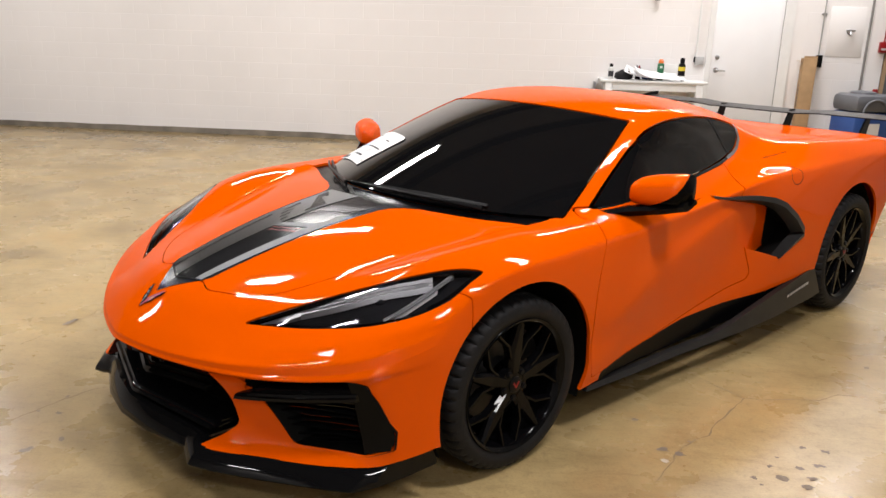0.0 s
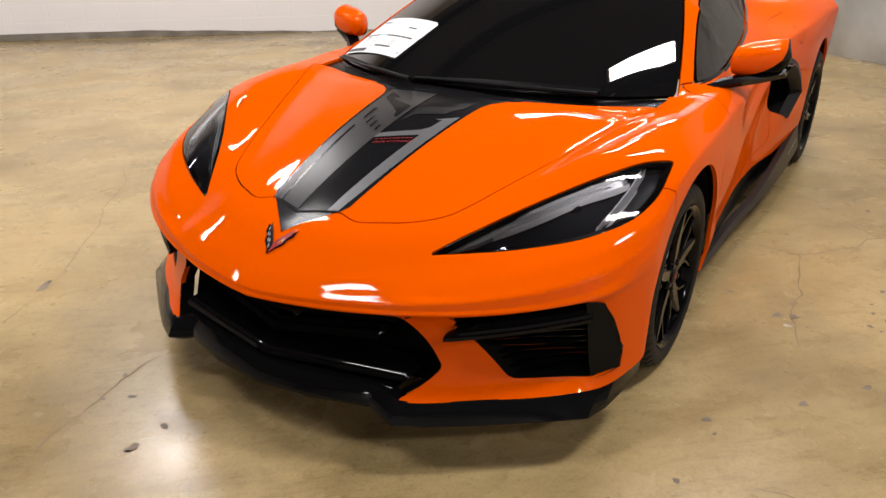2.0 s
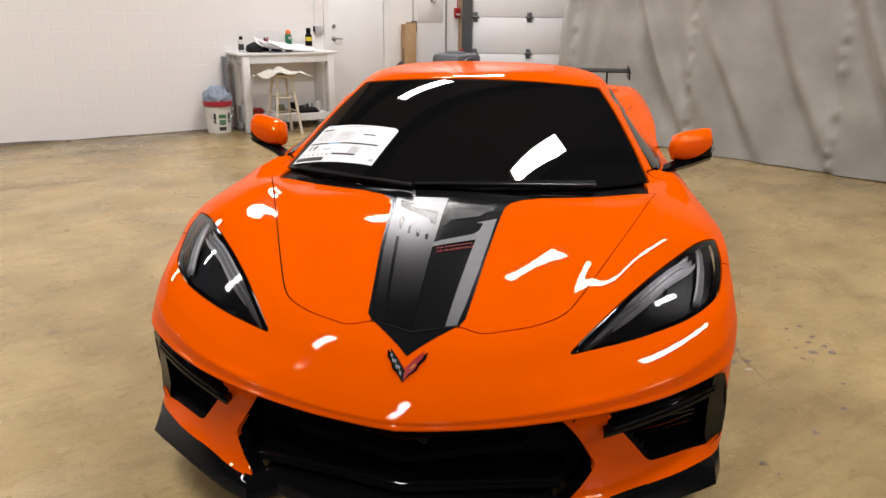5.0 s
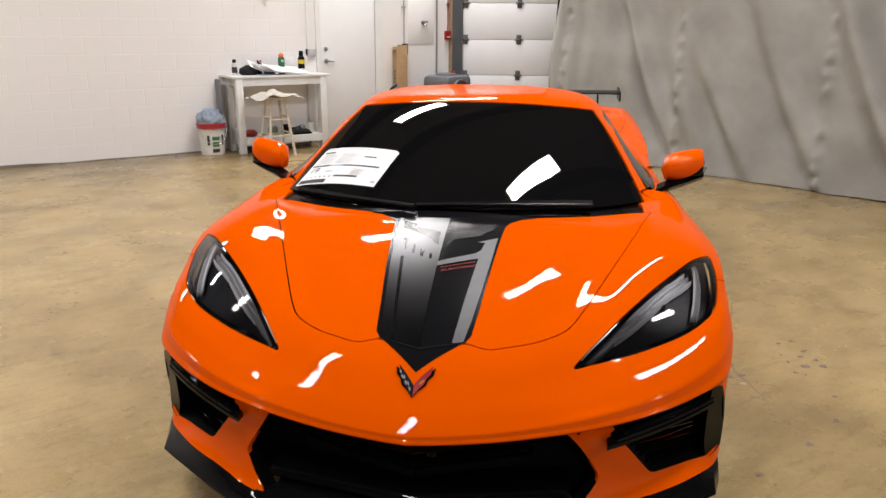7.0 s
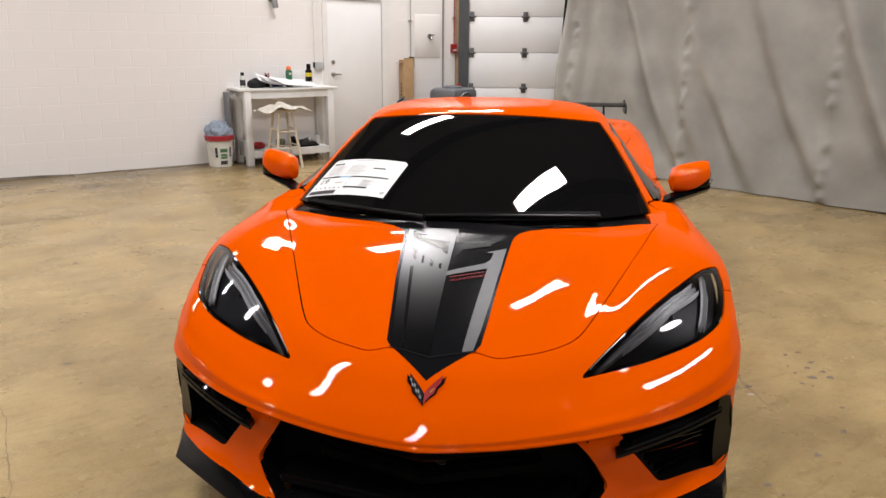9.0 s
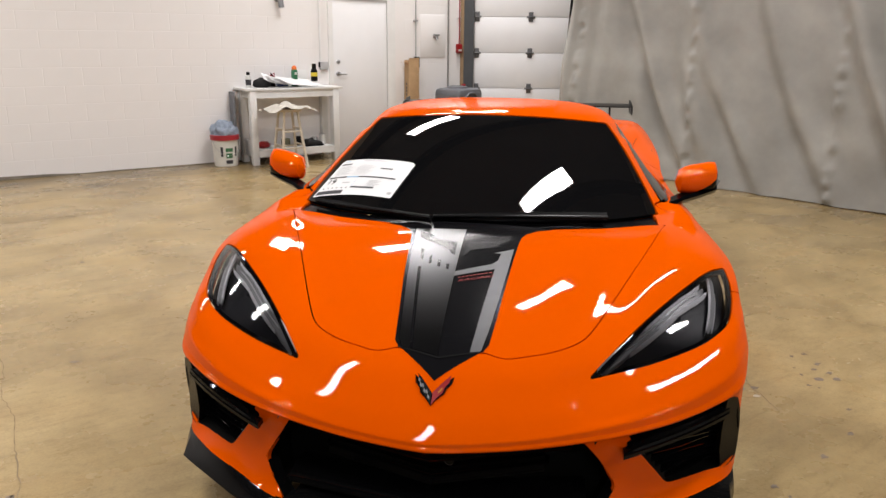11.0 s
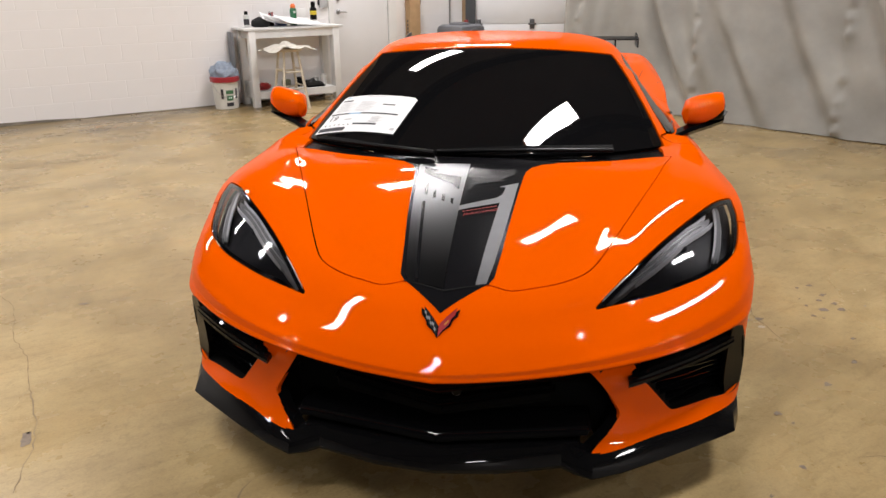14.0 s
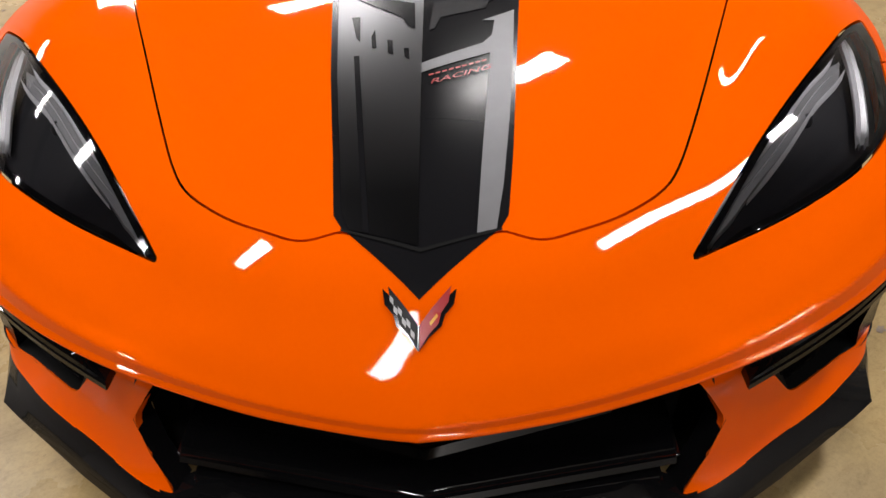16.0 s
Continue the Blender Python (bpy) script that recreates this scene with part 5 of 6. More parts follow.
for k in range(9):
    sheet_bar(0.05, 0.20 + 0.03 * k, 0.20 + 0.03 * ((k * 5) % 3), 0.208 + 0.03 * k, PALE_INK)
    sheet_bar(0.30, 0.18 + 0.033 * k, 0.48 + 0.02 * ((k * 7) % 4), 0.188 + 0.033 * k, PALE_INK)
    sheet_bar(0.60, 0.60 + 0.02 * k, 0.70 + 0.02 * ((k * 3) % 4), 0.607 + 0.02 * k, PALE_INK)
for k in range(6):
    sheet_bar(0.06 + 0.06 * k, 0.80, 0.075 + 0.06 * k, 0.83, INK)
bm = words("19", 0.050)
eu, ev = (A - B).normalized(), (C - B).normalized()
c0 = on_sheet(0.11, 0.70)
for v in bm.verts:
    q = c0 + eu * (v.co.x - 0.028) - ev * v.co.y
    v.co = drop(unwarp(q.x, q.y), q.y, 0.0030)
part("figures", bm, INK, sheet, "printed figures 19", 60)


for ob in list(car.children_recursive) + list(sheet.children_recursive):
    if ob.type != "MESH" or ob.parent.name.startswith("wheel"):
        continue
    at = ob.matrix_basis if not ob.parent.parent else ob.parent.matrix_basis @ ob.matrix_basis
    back = at.inverted()
    keep = [Vector(c.vector) for c in ob.data.corner_normals] if len(ob.data.corner_normals) and ob.data.has_custom_normals else None
    for v in ob.data.vertices:
        q = at @ v.co
        q.x = warp(q.x, q.y)
        v.co = back @ q
    ob.data.update()
    if keep:
        ob.data.normals_split_custom_set(keep)
# ---------------------------------------------------------------- the room
def floor_material():
    m = bpy.data.materials.new("worn_concrete")
    m.use_nodes = True
    nt = m.node_tree
    b = nt.nodes["Principled BSDF"]
    tc = nt.nodes.new("ShaderNodeTexCoord")

    def noisy(scale, detail, rough=0.55, stretch=(1, 1, 1), dist=0.0):
        mp = nt.nodes.new("ShaderNodeMapping")
        mp.inputs["Scale"].default_value = stretch
        nt.links.new(tc.outputs["Object"], mp.inputs["Vector"])
        n = nt.nodes.new("ShaderNodeTexNoise")
        n.inputs["Scale"].default_value, n.inputs["Detail"].default_value, n.inputs["Roughness"].default_value, n.inputs["Distortion"].default_value = scale, detail, rough, dist
        nt.links.new(mp.outputs["Vector"], n.inputs["Vector"])
        return n.outputs["Fac"]

    def ramp(fac, stops):
        r = nt.nodes.new("ShaderNodeValToRGB")
        e = r.color_ramp.elements
        while len(e) < len(stops):
            e.new(0.5)
        for el, (p, c) in zip(e, stops):
            el.position, el.color = p, (*c, 1)
        nt.links.new(fac, r.inputs["Fac"])
        return r.outputs["Color"]

    def mixed(kind, fac, a, c):
        x = nt.nodes.new("ShaderNodeMix")
        x.data_type, x.blend_type = "RGBA", kind
        x.inputs["Factor"].default_value = fac
        nt.links.new(a, x.inputs["A"])
        nt.links.new(c, x.inputs["B"])
        return x.outputs["Result"]

    base = ramp(noisy(0.9, 8, 0.6, dist=0.6), [(0.26, (0.24, 0.172, 0.083)), (0.42, (0.35, 0.253, 0.118)), (0.58, (0.445, 0.328, 0.156)), (0.74, (0.45, 0.305, 0.128))])
    warm = ramp(noisy(2.3, 6, 0.65, (1, 1.6, 1)), [(0.33, (0.66, 0.63, 0.58)), (0.55, (1, 1, 1)), (0.72, (1.0, 0.90, 0.78))])
    fine_ = ramp(noisy(26, 8, 0.7), [(0.30, (0.70, 0.69, 0.67)), (0.48, (0.97, 0.97, 0.97)), (0.70, (1, 1, 1))])
    spots = ramp(noisy(6.5, 10, 0.75, (1.6, 1, 1), 0.4), [(0.60, (1, 1, 1)), (0.68, (0.80, 0.77, 0.73)), (0.78, (0.66, 0.62, 0.58))])
    scuff = ramp(noisy(3.4, 12, 0.8, (1.0, 4.5, 1), 0.7), [(0.36, (0.70, 0.67, 0.62)), (0.47, (0.96, 0.955, 0.95)), (0.56, (1, 1, 1)), (0.68, (1.10, 1.10, 1.09))])
    grain = ramp(noisy(95, 4, 0.75), [(0.32, (0.80, 0.79, 0.77)), (0.50, (0.98, 0.98, 0.98)), (0.68, (1.06, 1.06, 1.05))])
    col = mixed("MULTIPLY", 0.55, base, warm)
    col = mixed("MULTIPLY", 0.7, col, scuff)
    col = mixed("MULTIPLY", 0.8, col, grain)
    col = mixed("MULTIPLY", 0.8, col, fine_)
    col = mixed("MULTIPLY", 0.55, col, spots)
    # dark grime that gathers in a ragged band along the long wall
    sp = nt.nodes.new("ShaderNodeSeparateXYZ")
    nt.links.new(tc.outputs["Object"], sp.inputs["Vector"])
    band = nt.nodes.new("ShaderNodeMapRange")
    band.inputs["From Min"].default_value, band.inputs["From Max"].default_value = WALL - 2.2, WALL - 0.1
    nt.links.new(sp.outputs["Y"], band.inputs["Value"])
    rag = nt.nodes.new("ShaderNodeMath")
    rag.operation = "MULTIPLY"
    nt.links.new(band.outputs["Result"], rag.inputs[0])
    nt.links.new(noisy(1.6, 9, 0.7, (0.55, 2.2, 1), 0.5), rag.inputs[1])
    grime = ramp(rag.outputs["Value"], [(0.26, (1, 1, 1)), (0.40, (0.62, 0.60, 0.57)), (0.52, (0.34, 0.33, 0.31))])
    col = mixed("MULTIPLY", 0.85, col, grime)
    specks = ramp(noisy(19, 6, 0.8, (1, 1.3, 1)), [(0.66, (1, 1, 1)), (0.71, (0.55, 0.52, 0.48))])
    col = mixed("MULTIPLY", 0.8, col, specks)
    nt.links.new(col, b.inputs["Base Color"])
    rr = ramp(noisy(1.7, 7, 0.6), [(0.3, (0.17,) * 3), (0.7, (0.40,) * 3)])
    nt.links.new(rr, b.inputs["Roughness"])
    b.inputs["Specular IOR Level"].default_value = 0.5
    bp = nt.nodes.new("ShaderNodeBump")
    bp.inputs["Strength"].default_value, bp.inputs["Distance"].default_value = 0.06, 0.01
    nt.links.new(noisy(7, 8, 0.7), bp.inputs["Height"])
    nt.links.new(bp.outputs["Normal"], b.inputs["Normal"])
    return m


FLOOR = floor_material()


def slab(name, x0, x1, y0, y1, z0, z1, material, label, category, m=None):
    ob = link_mesh(name, boxes((x0, x1, y0, y1, z0, z1)), material)
    if m is not None:
        ob.matrix_basis = m
    return tagged(ob, label, category, kind="structure")


WEST, SOUTH = -13.0, WALL - 14.6
floor = slab("floor", -16, 16, -16, 16, -0.2, 0, FLOOR, "worn tan concrete floor with stains and cracks", "floor", ROOM)
ceiling = slab("ceiling", -16, 16, -16, 16, HIGH, HIGH + 0.2, CEIL, "dark insulated ceiling", "ceiling", ROOM)
north = slab("wall_north", WEST, 5.03, WALL, WALL + 0.2, 0, HIGH, WALLP, "white painted concrete block wall", "wall", ROOM)
# unseen walls added to close the room: grey dims reflections, white bounces light
slab("wall_south", WEST, 16, SOUTH - 0.2, SOUTH, 0, HIGH, WALLD, "added plain grey wall out of view", "wall", ROOM)
slab("wall_west", WEST - 0.2, WEST, SOUTH - 0.2, WALL + 0.2, 0, HIGH, WALLP, "added plain white wall out of view", "wall", ROOM)
slab("wall_east", 12, 12.2, SOUTH - 0.2, WALL + 6, 0, HIGH, WALLP, "added plain white wall out of view", "wall", ROOM)
for k in range(6):
    slab("ceiling_beam", WEST, 12, SOUTH + 1.2 + 2.4 * k, SOUTH + 1.32 + 2.4 * k, HIGH - 0.35, HIGH, MATT_BLACK, "dark steel roof beam", "beam", ROOM)

# wall base: a darker worn strip of the wall's foot
foot = bmesh.new()
FOOT = [(sx, min(0.078, max(0.012, 0.012 + 0.033 * (-0.3 - sx)))) for sx in np.linspace(WEST, 2.95, 40)]
fa = [[foot.verts.new((sx, y, z)) for y, z in ((WALL, 0.0), (WALL - 0.007, 0.0), (WALL - 0.006, h + 0.004 * math.sin(7 * sx)), (WALL, h + 0.004 * math.sin(7 * sx)))] for sx, h in FOOT]
for p, q in zip(fa, fa[1:]):
    for k in range(3):
        foot.faces.new((p[k], p[k + 1], q[k + 1], q[k]))
bmesh.ops.recalc_face_normals(foot, faces=foot.faces)
ob = link_mesh("baseboard", foot, mat("wall_foot", (0.20, 0.175, 0.14), rough=0.7, vary=0.3, scale=5))
ob.matrix_basis = ROOM
tagged(ob, "dark unpainted foot of the block wall", "baseboard", kind="structure")


# blocks of the wall, each a shallow raised face
def block_mesh(length, high):
    bm = bmesh.new()
    g, d, e = 0.0022, 0.0012, 0.003
    a = [bm.verts.new((x, 0, z)) for x, z in ((g, g), (length - g, g), (length - g, high - g), (g, high - g))]
    b = [bm.verts.new((x, -d, z)) for x, z in ((g + e, g + e), (length - g - e, g + e), (length - g - e, high - g - e), (g + e, high - g - e))]
    for k in range(4):
        bm.faces.new((a[k], a[(k + 1) % 4], b[(k + 1) % 4], b[k]))
    bm.faces.new(b)
    bmesh.ops.recalc_face_normals(bm, faces=bm.faces)
    if b[0].link_faces[-1].normal.y > 0:
        pass
    return bm


BL, BH = 0.406, 0.203


def block_free(s0, s1, z0, z1):
    return s1 < 2.86 or s0 > 3.90 or z0 > 2.12


# lamps: white trays with a bright underside, the two added fill lamps among them
for s, w, power in LIGHTS:
    p = room(s, w, HIGH - 0.25)
    d = bpy.data.lights.new("tube_lamp", "AREA")
    d.shape, d.size, d.size_y, d.energy, d.color = "RECTANGLE", 1.2, 0.33, 0.92 * power, LAMP_TINT
    o = new("tube_lamp", d)
    skew = TURN_ROOM + (9.5 if (s, w) == (2.47, 5.93) else 0.0)
    o.matrix_basis = Matrix.Translation(p) @ pose(0, 0, 0, 0, 0, skew)
    fx = thing("ceiling_light", tuple(p), "white metal tray of a tube light or added fill lamp under the ceiling", "ceiling light", "ceiling lights", turn=skew)
    part("tray", boxes((-0.63, 0.63, -0.19, 0.19, 0.012, 0.07), bevel=0.006), WHITE, fx)
    part("stem", boxes((-0.40, -0.38, -0.01, 0.01, 0.07, 0.25), (0.38, 0.40, -0.01, 0.01, 0.07, 0.25)), STEEL, fx)

# ---- door in the long wall
M = ROOM


def rthing(name, s, w, z, label, category, group="", kind="", turn=0.0):
    p = room(s, w, z)
    return thing(name, tuple(p), label, category, group, kind, TURN_ROOM + turn)


DOORP = mat("door_paint", (0.80, 0.80, 0.81), rough=0.38, vary=0.02, scale=3)
door_ = rthing("door_1", 3.36, 0.0, 0, "white painted steel door with lever handle", "door", kind="structure")
part("leaf", boxes((-0.43, 0.40, -0.018, 0.02, 0.01, 2.06), bevel=0.003), DOORP, door_)
part("door_frame", boxes((-0.50, -0.435, -0.035, 0.02, 0, 2.13), (0.405, 0.53, -0.035, 0.02, 0, 2.13), (-0.435, 0.405, -0.035, 0.02, 2.065, 2.13)), WHITE, door_)
part("frame_gap", boxes((-0.4345, -0.4305, -0.012, 0.01, 0.01, 2.06), (0.4005, 0.4045, -0.012, 0.01, 0.01, 2.06)), MATT_BLACK, door_)
part("lever_handle", tube(tube(bmesh.new(), [(-0.36, -0.018, 1.09), (-0.36, -0.065, 1.09)], 0.011, 12), [(-0.365, -0.062, 1.09), (-0.29, -0.065, 1.088), (-0.25, -0.060, 1.083)], [0.012, 0.010, 0.008], 10), STEEL, door_, "satin steel lever handle")
part("rose", spin(bmesh.new(), [(0.0, 0.018), (0.034, 0.018), (0.034, 0.024), (0.028, 0.030), (0.0, 0.031)], 28), STEEL, door_).matrix_basis = pose(-0.36, 0.0, 1.09, 90, 0, 0)
part("deadbolt", spin(bmesh.new(), [(0.0, 0.018), (0.028, 0.018), (0.028, 0.030), (0.022, 0.036), (0.0, 0.037)], 28), STEEL, door_).matrix_basis = pose(-0.36, 0.0, 1.25, 90, 0, 0)

# ---- work table
GREYW = mat("table_paint", (0.70, 0.70, 0.69), rough=0.5, vary=0.06, scale=7)
tb = rthing("work_table", 2.18, 0.235, 0, "white painted wooden work table with a lower shelf against the wall", "table")
part("tabletop", boxes((-0.66, 0.66, -0.235, 0.225, 0.925, 0.952), bevel=0.003), GREYW, tb, "worn white tabletop")
for x in (-0.56, 0.56):
    for y in (-0.185, 0.175):
        part("leg", boxes((x - 0.042, x + 0.042, y - 0.042, y + 0.042, 0, 0.925), bevel=0.003), GREYW, tb)
part("apron", boxes((-0.518, 0.518, -0.215, -0.190, 0.83, 0.925)), GREYW, tb)
part("apron", boxes((-0.575, -0.545, -0.143, 0.133, 0.83, 0.925)), GREYW, tb)
part("apron", boxes((0.545, 0.575, -0.143, 0.133, 0.83, 0.925)), GREYW, tb)
part("lower_shelf", boxes((-0.518, 0.518, -0.21, 0.20, 0.16, 0.185)), GREYW, tb)
part("shelf_rail", boxes((-0.518, 0.518, -0.225, -0.2105, 0.10, 0.185)), GREYW, tb)
part("shelf_rail", boxes((-0.578, -0.560, -0.143, 0.133, 0.10, 0.30)), GREYW, tb)
cs = rthing("black_case", 2.755, 0.40, 0.70, "small black case hanging under the tabletop", "case")
part("case", boxes((-0.035, 0.035, -0.03, 0.03, 0, 0.13), bevel=0.006), SATIN_BLACK, cs)
part("strap", boxes((-0.012, 0.012, -0.004, 0.004, 0.13, 0.222)), MATT_BLACK, cs)
part("label_plate", boxes((-0.02, 0.02, -0.0325, -0.0305, 0.04, 0.09)), mat("case_label", (0.18, 0.22, 0.45), rough=0.5), cs)
bd = rthing("grey_board", 1.47, 0.10, 0, "dark grey board leaning beside the table", "board")
part("panel", boxes((-0.012, 0.012, -0.08, 0.08, 0, 0.90), bevel=0.002), mat("grey_board_paint", (0.16, 0.165, 0.18), rough=0.6, vary=0.15, scale=8), bd)


def bottle(name, s, w, z, prof, material, label, cap=None, capm=None, capn="cap"):
    t = rthing(name, s, w, z, label, "bottle" if "bottle" in name else "can")
    part("body", spin(bmesh.new(), prof, 24), material, t)
    if cap:
        part(capn, spin(bmesh.new(), cap, 20), capm, t)
    return t


TT = 0.952
CANW = mat("can_white", (0.62, 0.62, 0.60), rough=0.3, metal=0.2)
YEL = mat("label_yellow", (0.62, 0.48, 0.04), rough=0.4)
GRN = mat("green_plastic", (0.015, 0.12, 0.05), rough=0.35)
ORP = mat("orange_plastic", (0.75, 0.16, 0.03), rough=0.4)
BLUEP = mat("blue_plastic", (0.03, 0.08, 0.28), rough=0.4)
t = bottle("spray_can", 1.66, 0.20, TT, [(0.0, 0), (0.033, 0), (0.034, 0.004), (0.034, 0.135), (0.026, 0.152), (0.0, 0.152)], CANW, "white and black spray can on the table", [(0.0, 0.150), (0.022, 0.150), (0.022, 0.190), (0.0, 0.192)], MATT_BLACK)
part("label_band", spin(bmesh.new(), [(0.0345, 0.03), (0.0345, 0.10)], 24), INK, t)
t = bottle("sports_bottle", 2.28, 0.20, TT, [(0.0, 0), (0.040, 0), (0.044, 0.01), (0.044, 0.10), (0.040, 0.115), (0.043, 0.13), (0.042, 0.195), (0.030, 0.215), (0.0, 0.215)], GRN, "green sports bottle with an orange cap", [(0.0, 0.213), (0.032, 0.213), (0.033, 0.24), (0.018, 0.262), (0.0, 0.265)], ORP)
part("print_bar", boxes((-0.015, 0.015, -0.046, -0.0445, 0.15, 0.18)), CANW, t)
t = bottle("polish_bottle", 2.535, 0.25, TT, [(0.0, 0), (0.042, 0), (0.044, 0.01), (0.044, 0.19), (0.034, 0.215), (0.0, 0.216)], SATIN_BLACK, "black bottle with yellow and white label", [(0.0, 0.214), (0.026, 0.214), (0.030, 0.25), (0.026, 0.285), (0.0, 0.287)], SATIN_BLACK)
part("label_band", spin(bmesh.new(), [(0.0446, 0.125), (0.0446, 0.175)], 24), YEL, t)
part("label_band", spin(bmesh.new(), [(0.0446, 0.03), (0.0446, 0.065)], 24), CANW, t)
t = rthing("baseball_hat", 1.82, 0.25, TT, "black crumpled cloth hat on the table", "hat")
bmc = bmesh.new()
bmesh.ops.create_icosphere(bmc, subdivisions=3, radius=1)
for v in bmc.verts:
    k = 1 + 0.18 * noise.noise(v.co * 2.2)
    v.co = Vector((v.co.x * 0.115 * k, v.co.y * 0.09 * k, max(0, v.co.z * 0.075 * k + 0.045)))
part("cloth", bmc, mat("black_cloth", (0.008, 0.008, 0.009), rough=0.9), t, "", 60)
t = rthing("paper_sheets", 2.20, 0.31, TT, "loose curled white paper sheets on the table", "paper")
for k, (dx, dy, a) in enumerate(((0, 0, 0), (0.07, -0.02, 8), (-0.05, 0.02, -12))):
    bmp = bmesh.new()
    g = [[bmp.verts.new((-0.32 + 0.062 * i, -0.13 + 0.065 * j, 0.004 + 0.004 * k + 0.045 * (1 - i / 10.0) + 0.018 * j + (0.05 * max(0, 1 - i / 3.0) ** 2) + 0.012 * noise.noise(Vector((i * 0.6, j * 0.6, k))) ** 2)) for j in range(5)] for i in range(11)]
    for r0, r1 in zip(g, g[1:]):
        for j in range(4):
            bmp.faces.new((r0[j], r1[j], r1[j + 1], r0[j + 1]))
    part("sheet", bmp, PAPER, t, "", 60).matrix_basis = pose(dx, dy, 0.001, 0, 0, a)
t = rthing("marker_pens", 2.01, 0.13, TT, "red and black marker pens in a holder", "pens")
part("holder", spin(bmesh.new(), [(0.0, 0), (0.035, 0), (0.035, 0.09), (0.031, 0.09), (0.031, 0.01), (0.0, 0.01)], 20), SATIN_BLACK, t)
for k in range(6):
    a = k * 1.05
    part("pen", tube(bmesh.new(), [(0.012 * math.cos(a), 0.012 * math.sin(a), 0.012), (0.026 * math.cos(a), 0.026 * math.sin(a), 0.15 + 0.012 * (k % 3))], 0.008, 8), RED if k % 2 else SATIN_BLACK, t)
t = rthing("blue_carton", 2.135, 0.13, TT, "small blue carton on the table", "box")
part("body", boxes((-0.065, 0.065, -0.04, 0.04, 0, 0.095), bevel=0.002), BLUEP, t)
part("flap", boxes((-0.062, 0.062, -0.0425, -0.0405, 0.05, 0.085)), mat("pale_blue", (0.15, 0.25, 0.5), rough=0.5), t)
t = rthing("white_panel", 2.42, 0.07, TT, "white plastic sheet standing against the wall", "panel")
part("sheet", boxes((-0.09, 0.09, -0.006, 0.006, 0, 0.20), bevel=0.002), WHITE, t)
# things on the lower shelf
t = rthing("red_rag", 1.80, 0.22, 0.185, "dark red folded rag on the shelf", "rag")
bmc = bmesh.new()
bmesh.ops.create_icosphere(bmc, subdivisions=3, radius=1)
for v in bmc.verts:
    k = 1 + 0.3 * noise.noise(v.co * 2.0)
    v.co = Vector((v.co.x * 0.10 * k, v.co.y * 0.08 * k, max(0, v.co.z * 0.05 * k + 0.035)))
part("cloth", bmc, RED, t, "", 60)
for k, (s_, h, r, m, nm, lb) in enumerate(((2.30, 0.11, 0.05, MATT_BLACK, "black_tub", "black plastic tub on the shelf"), (2.62, 0.13, 0.045, CANW, "metal_can", "pale metal can on the shelf"), (2.53, 0.09, 0.04, STEEL, "metal_can", "small steel can on the shelf"), (2.42, 0.07, 0.06, CARBON, "grey_tub", "low dark grey tub on the shelf"), (2.12, 0.09, 0.06, mat("olive_plastic", (0.12, 0.12, 0.07), rough=0.6), "olive_tub", "olive plastic tub on the shelf"))):
    t = rthing(nm, s_, 0.20 + 0.05 * (k % 2), 0.185, lb, "can" if "can" in nm else "tub")
    part("body", spin(bmesh.new(), [(0.0, 0), (r * 0.95, 0), (r, 0.005), (r, h - 0.004), (r * 0.93, h), (0.0, h)], 24), m, t)
    part("lid", spin(bmesh.new(), [(0.0, h), (r * 0.9, h), (r * 0.9, h + 0.008), (0.0, h + 0.009)], 24), STEEL if "can" in nm else m, t)
t = rthing("work_shoe", 2.45, 0.36, 0.185, "dark work shoe on the shelf", "shoe")
part("sole", boxes((-0.13, 0.13, -0.045, 0.045, 0, 0.025), bevel=0.01), MATT_BLACK, t)
bmc = bmesh.new()
bmesh.ops.create_icosphere(bmc, subdivisions=3, radius=1)
for v in bmc.verts:
    v.co = Vector((v.co.x * 0.125, v.co.y * 0.043, 0.026 + max(0, v.co.z) * (0.05 + 0.04 * (v.co.x < -0.2))))
part("upper", bmc, CARBON, t, "", 60)

# ---- stool with crumpled paper
WOOD = mat("pale_wood", (0.60, 0.535, 0.43), rough=0.5, vary=0.15, scale=14)
st = rthing("bar_stool", 1.95, 0.74, 0, "pale wooden stool with four splayed legs", "stool")
part("seat", spin(bmesh.new(), [(0.0, 0.69), (0.15, 0.69), (0.165, 0.70), (0.165, 0.718), (0.15, 0.728), (0.0, 0.726)], 32), WOOD, st)
LEGS = [(a, b) for a in (1, -1) for b in (1, -1)]
for a, b in LEGS:
    part("leg", tube(bmesh.new(), [(a * 0.085, b * 0.085, 0.70), (a * 0.165, b * 0.165, 0.0)], [0.015, 0.018], 10), WOOD, st)
for k, z in enumerate((0.25, 0.45)):
    q = 0.085 + (0.70 - z) / 0.70 * 0.08
    for (a, b), (c, d) in (((1, 1), (1, -1)), ((-1, 1), (-1, -1)), ((1, 1), (-1, 1)), ((1, -1), (-1, -1))):
        dz = 0.03 if a == c else 0.0
        part("rung", tube(bmesh.new(), [(a * q, b * q, z + dz), (c * q, d * q, z + dz)], 0.010, 8), WOOD, st)
t = rthing("crumpled_paper", 1.95, 0.74, 0.729, "crumpled tan paper lying over the stool", "paper")
bmp = bmesh.new()
N = 18
g = [[None] * N for _ in range(N)]
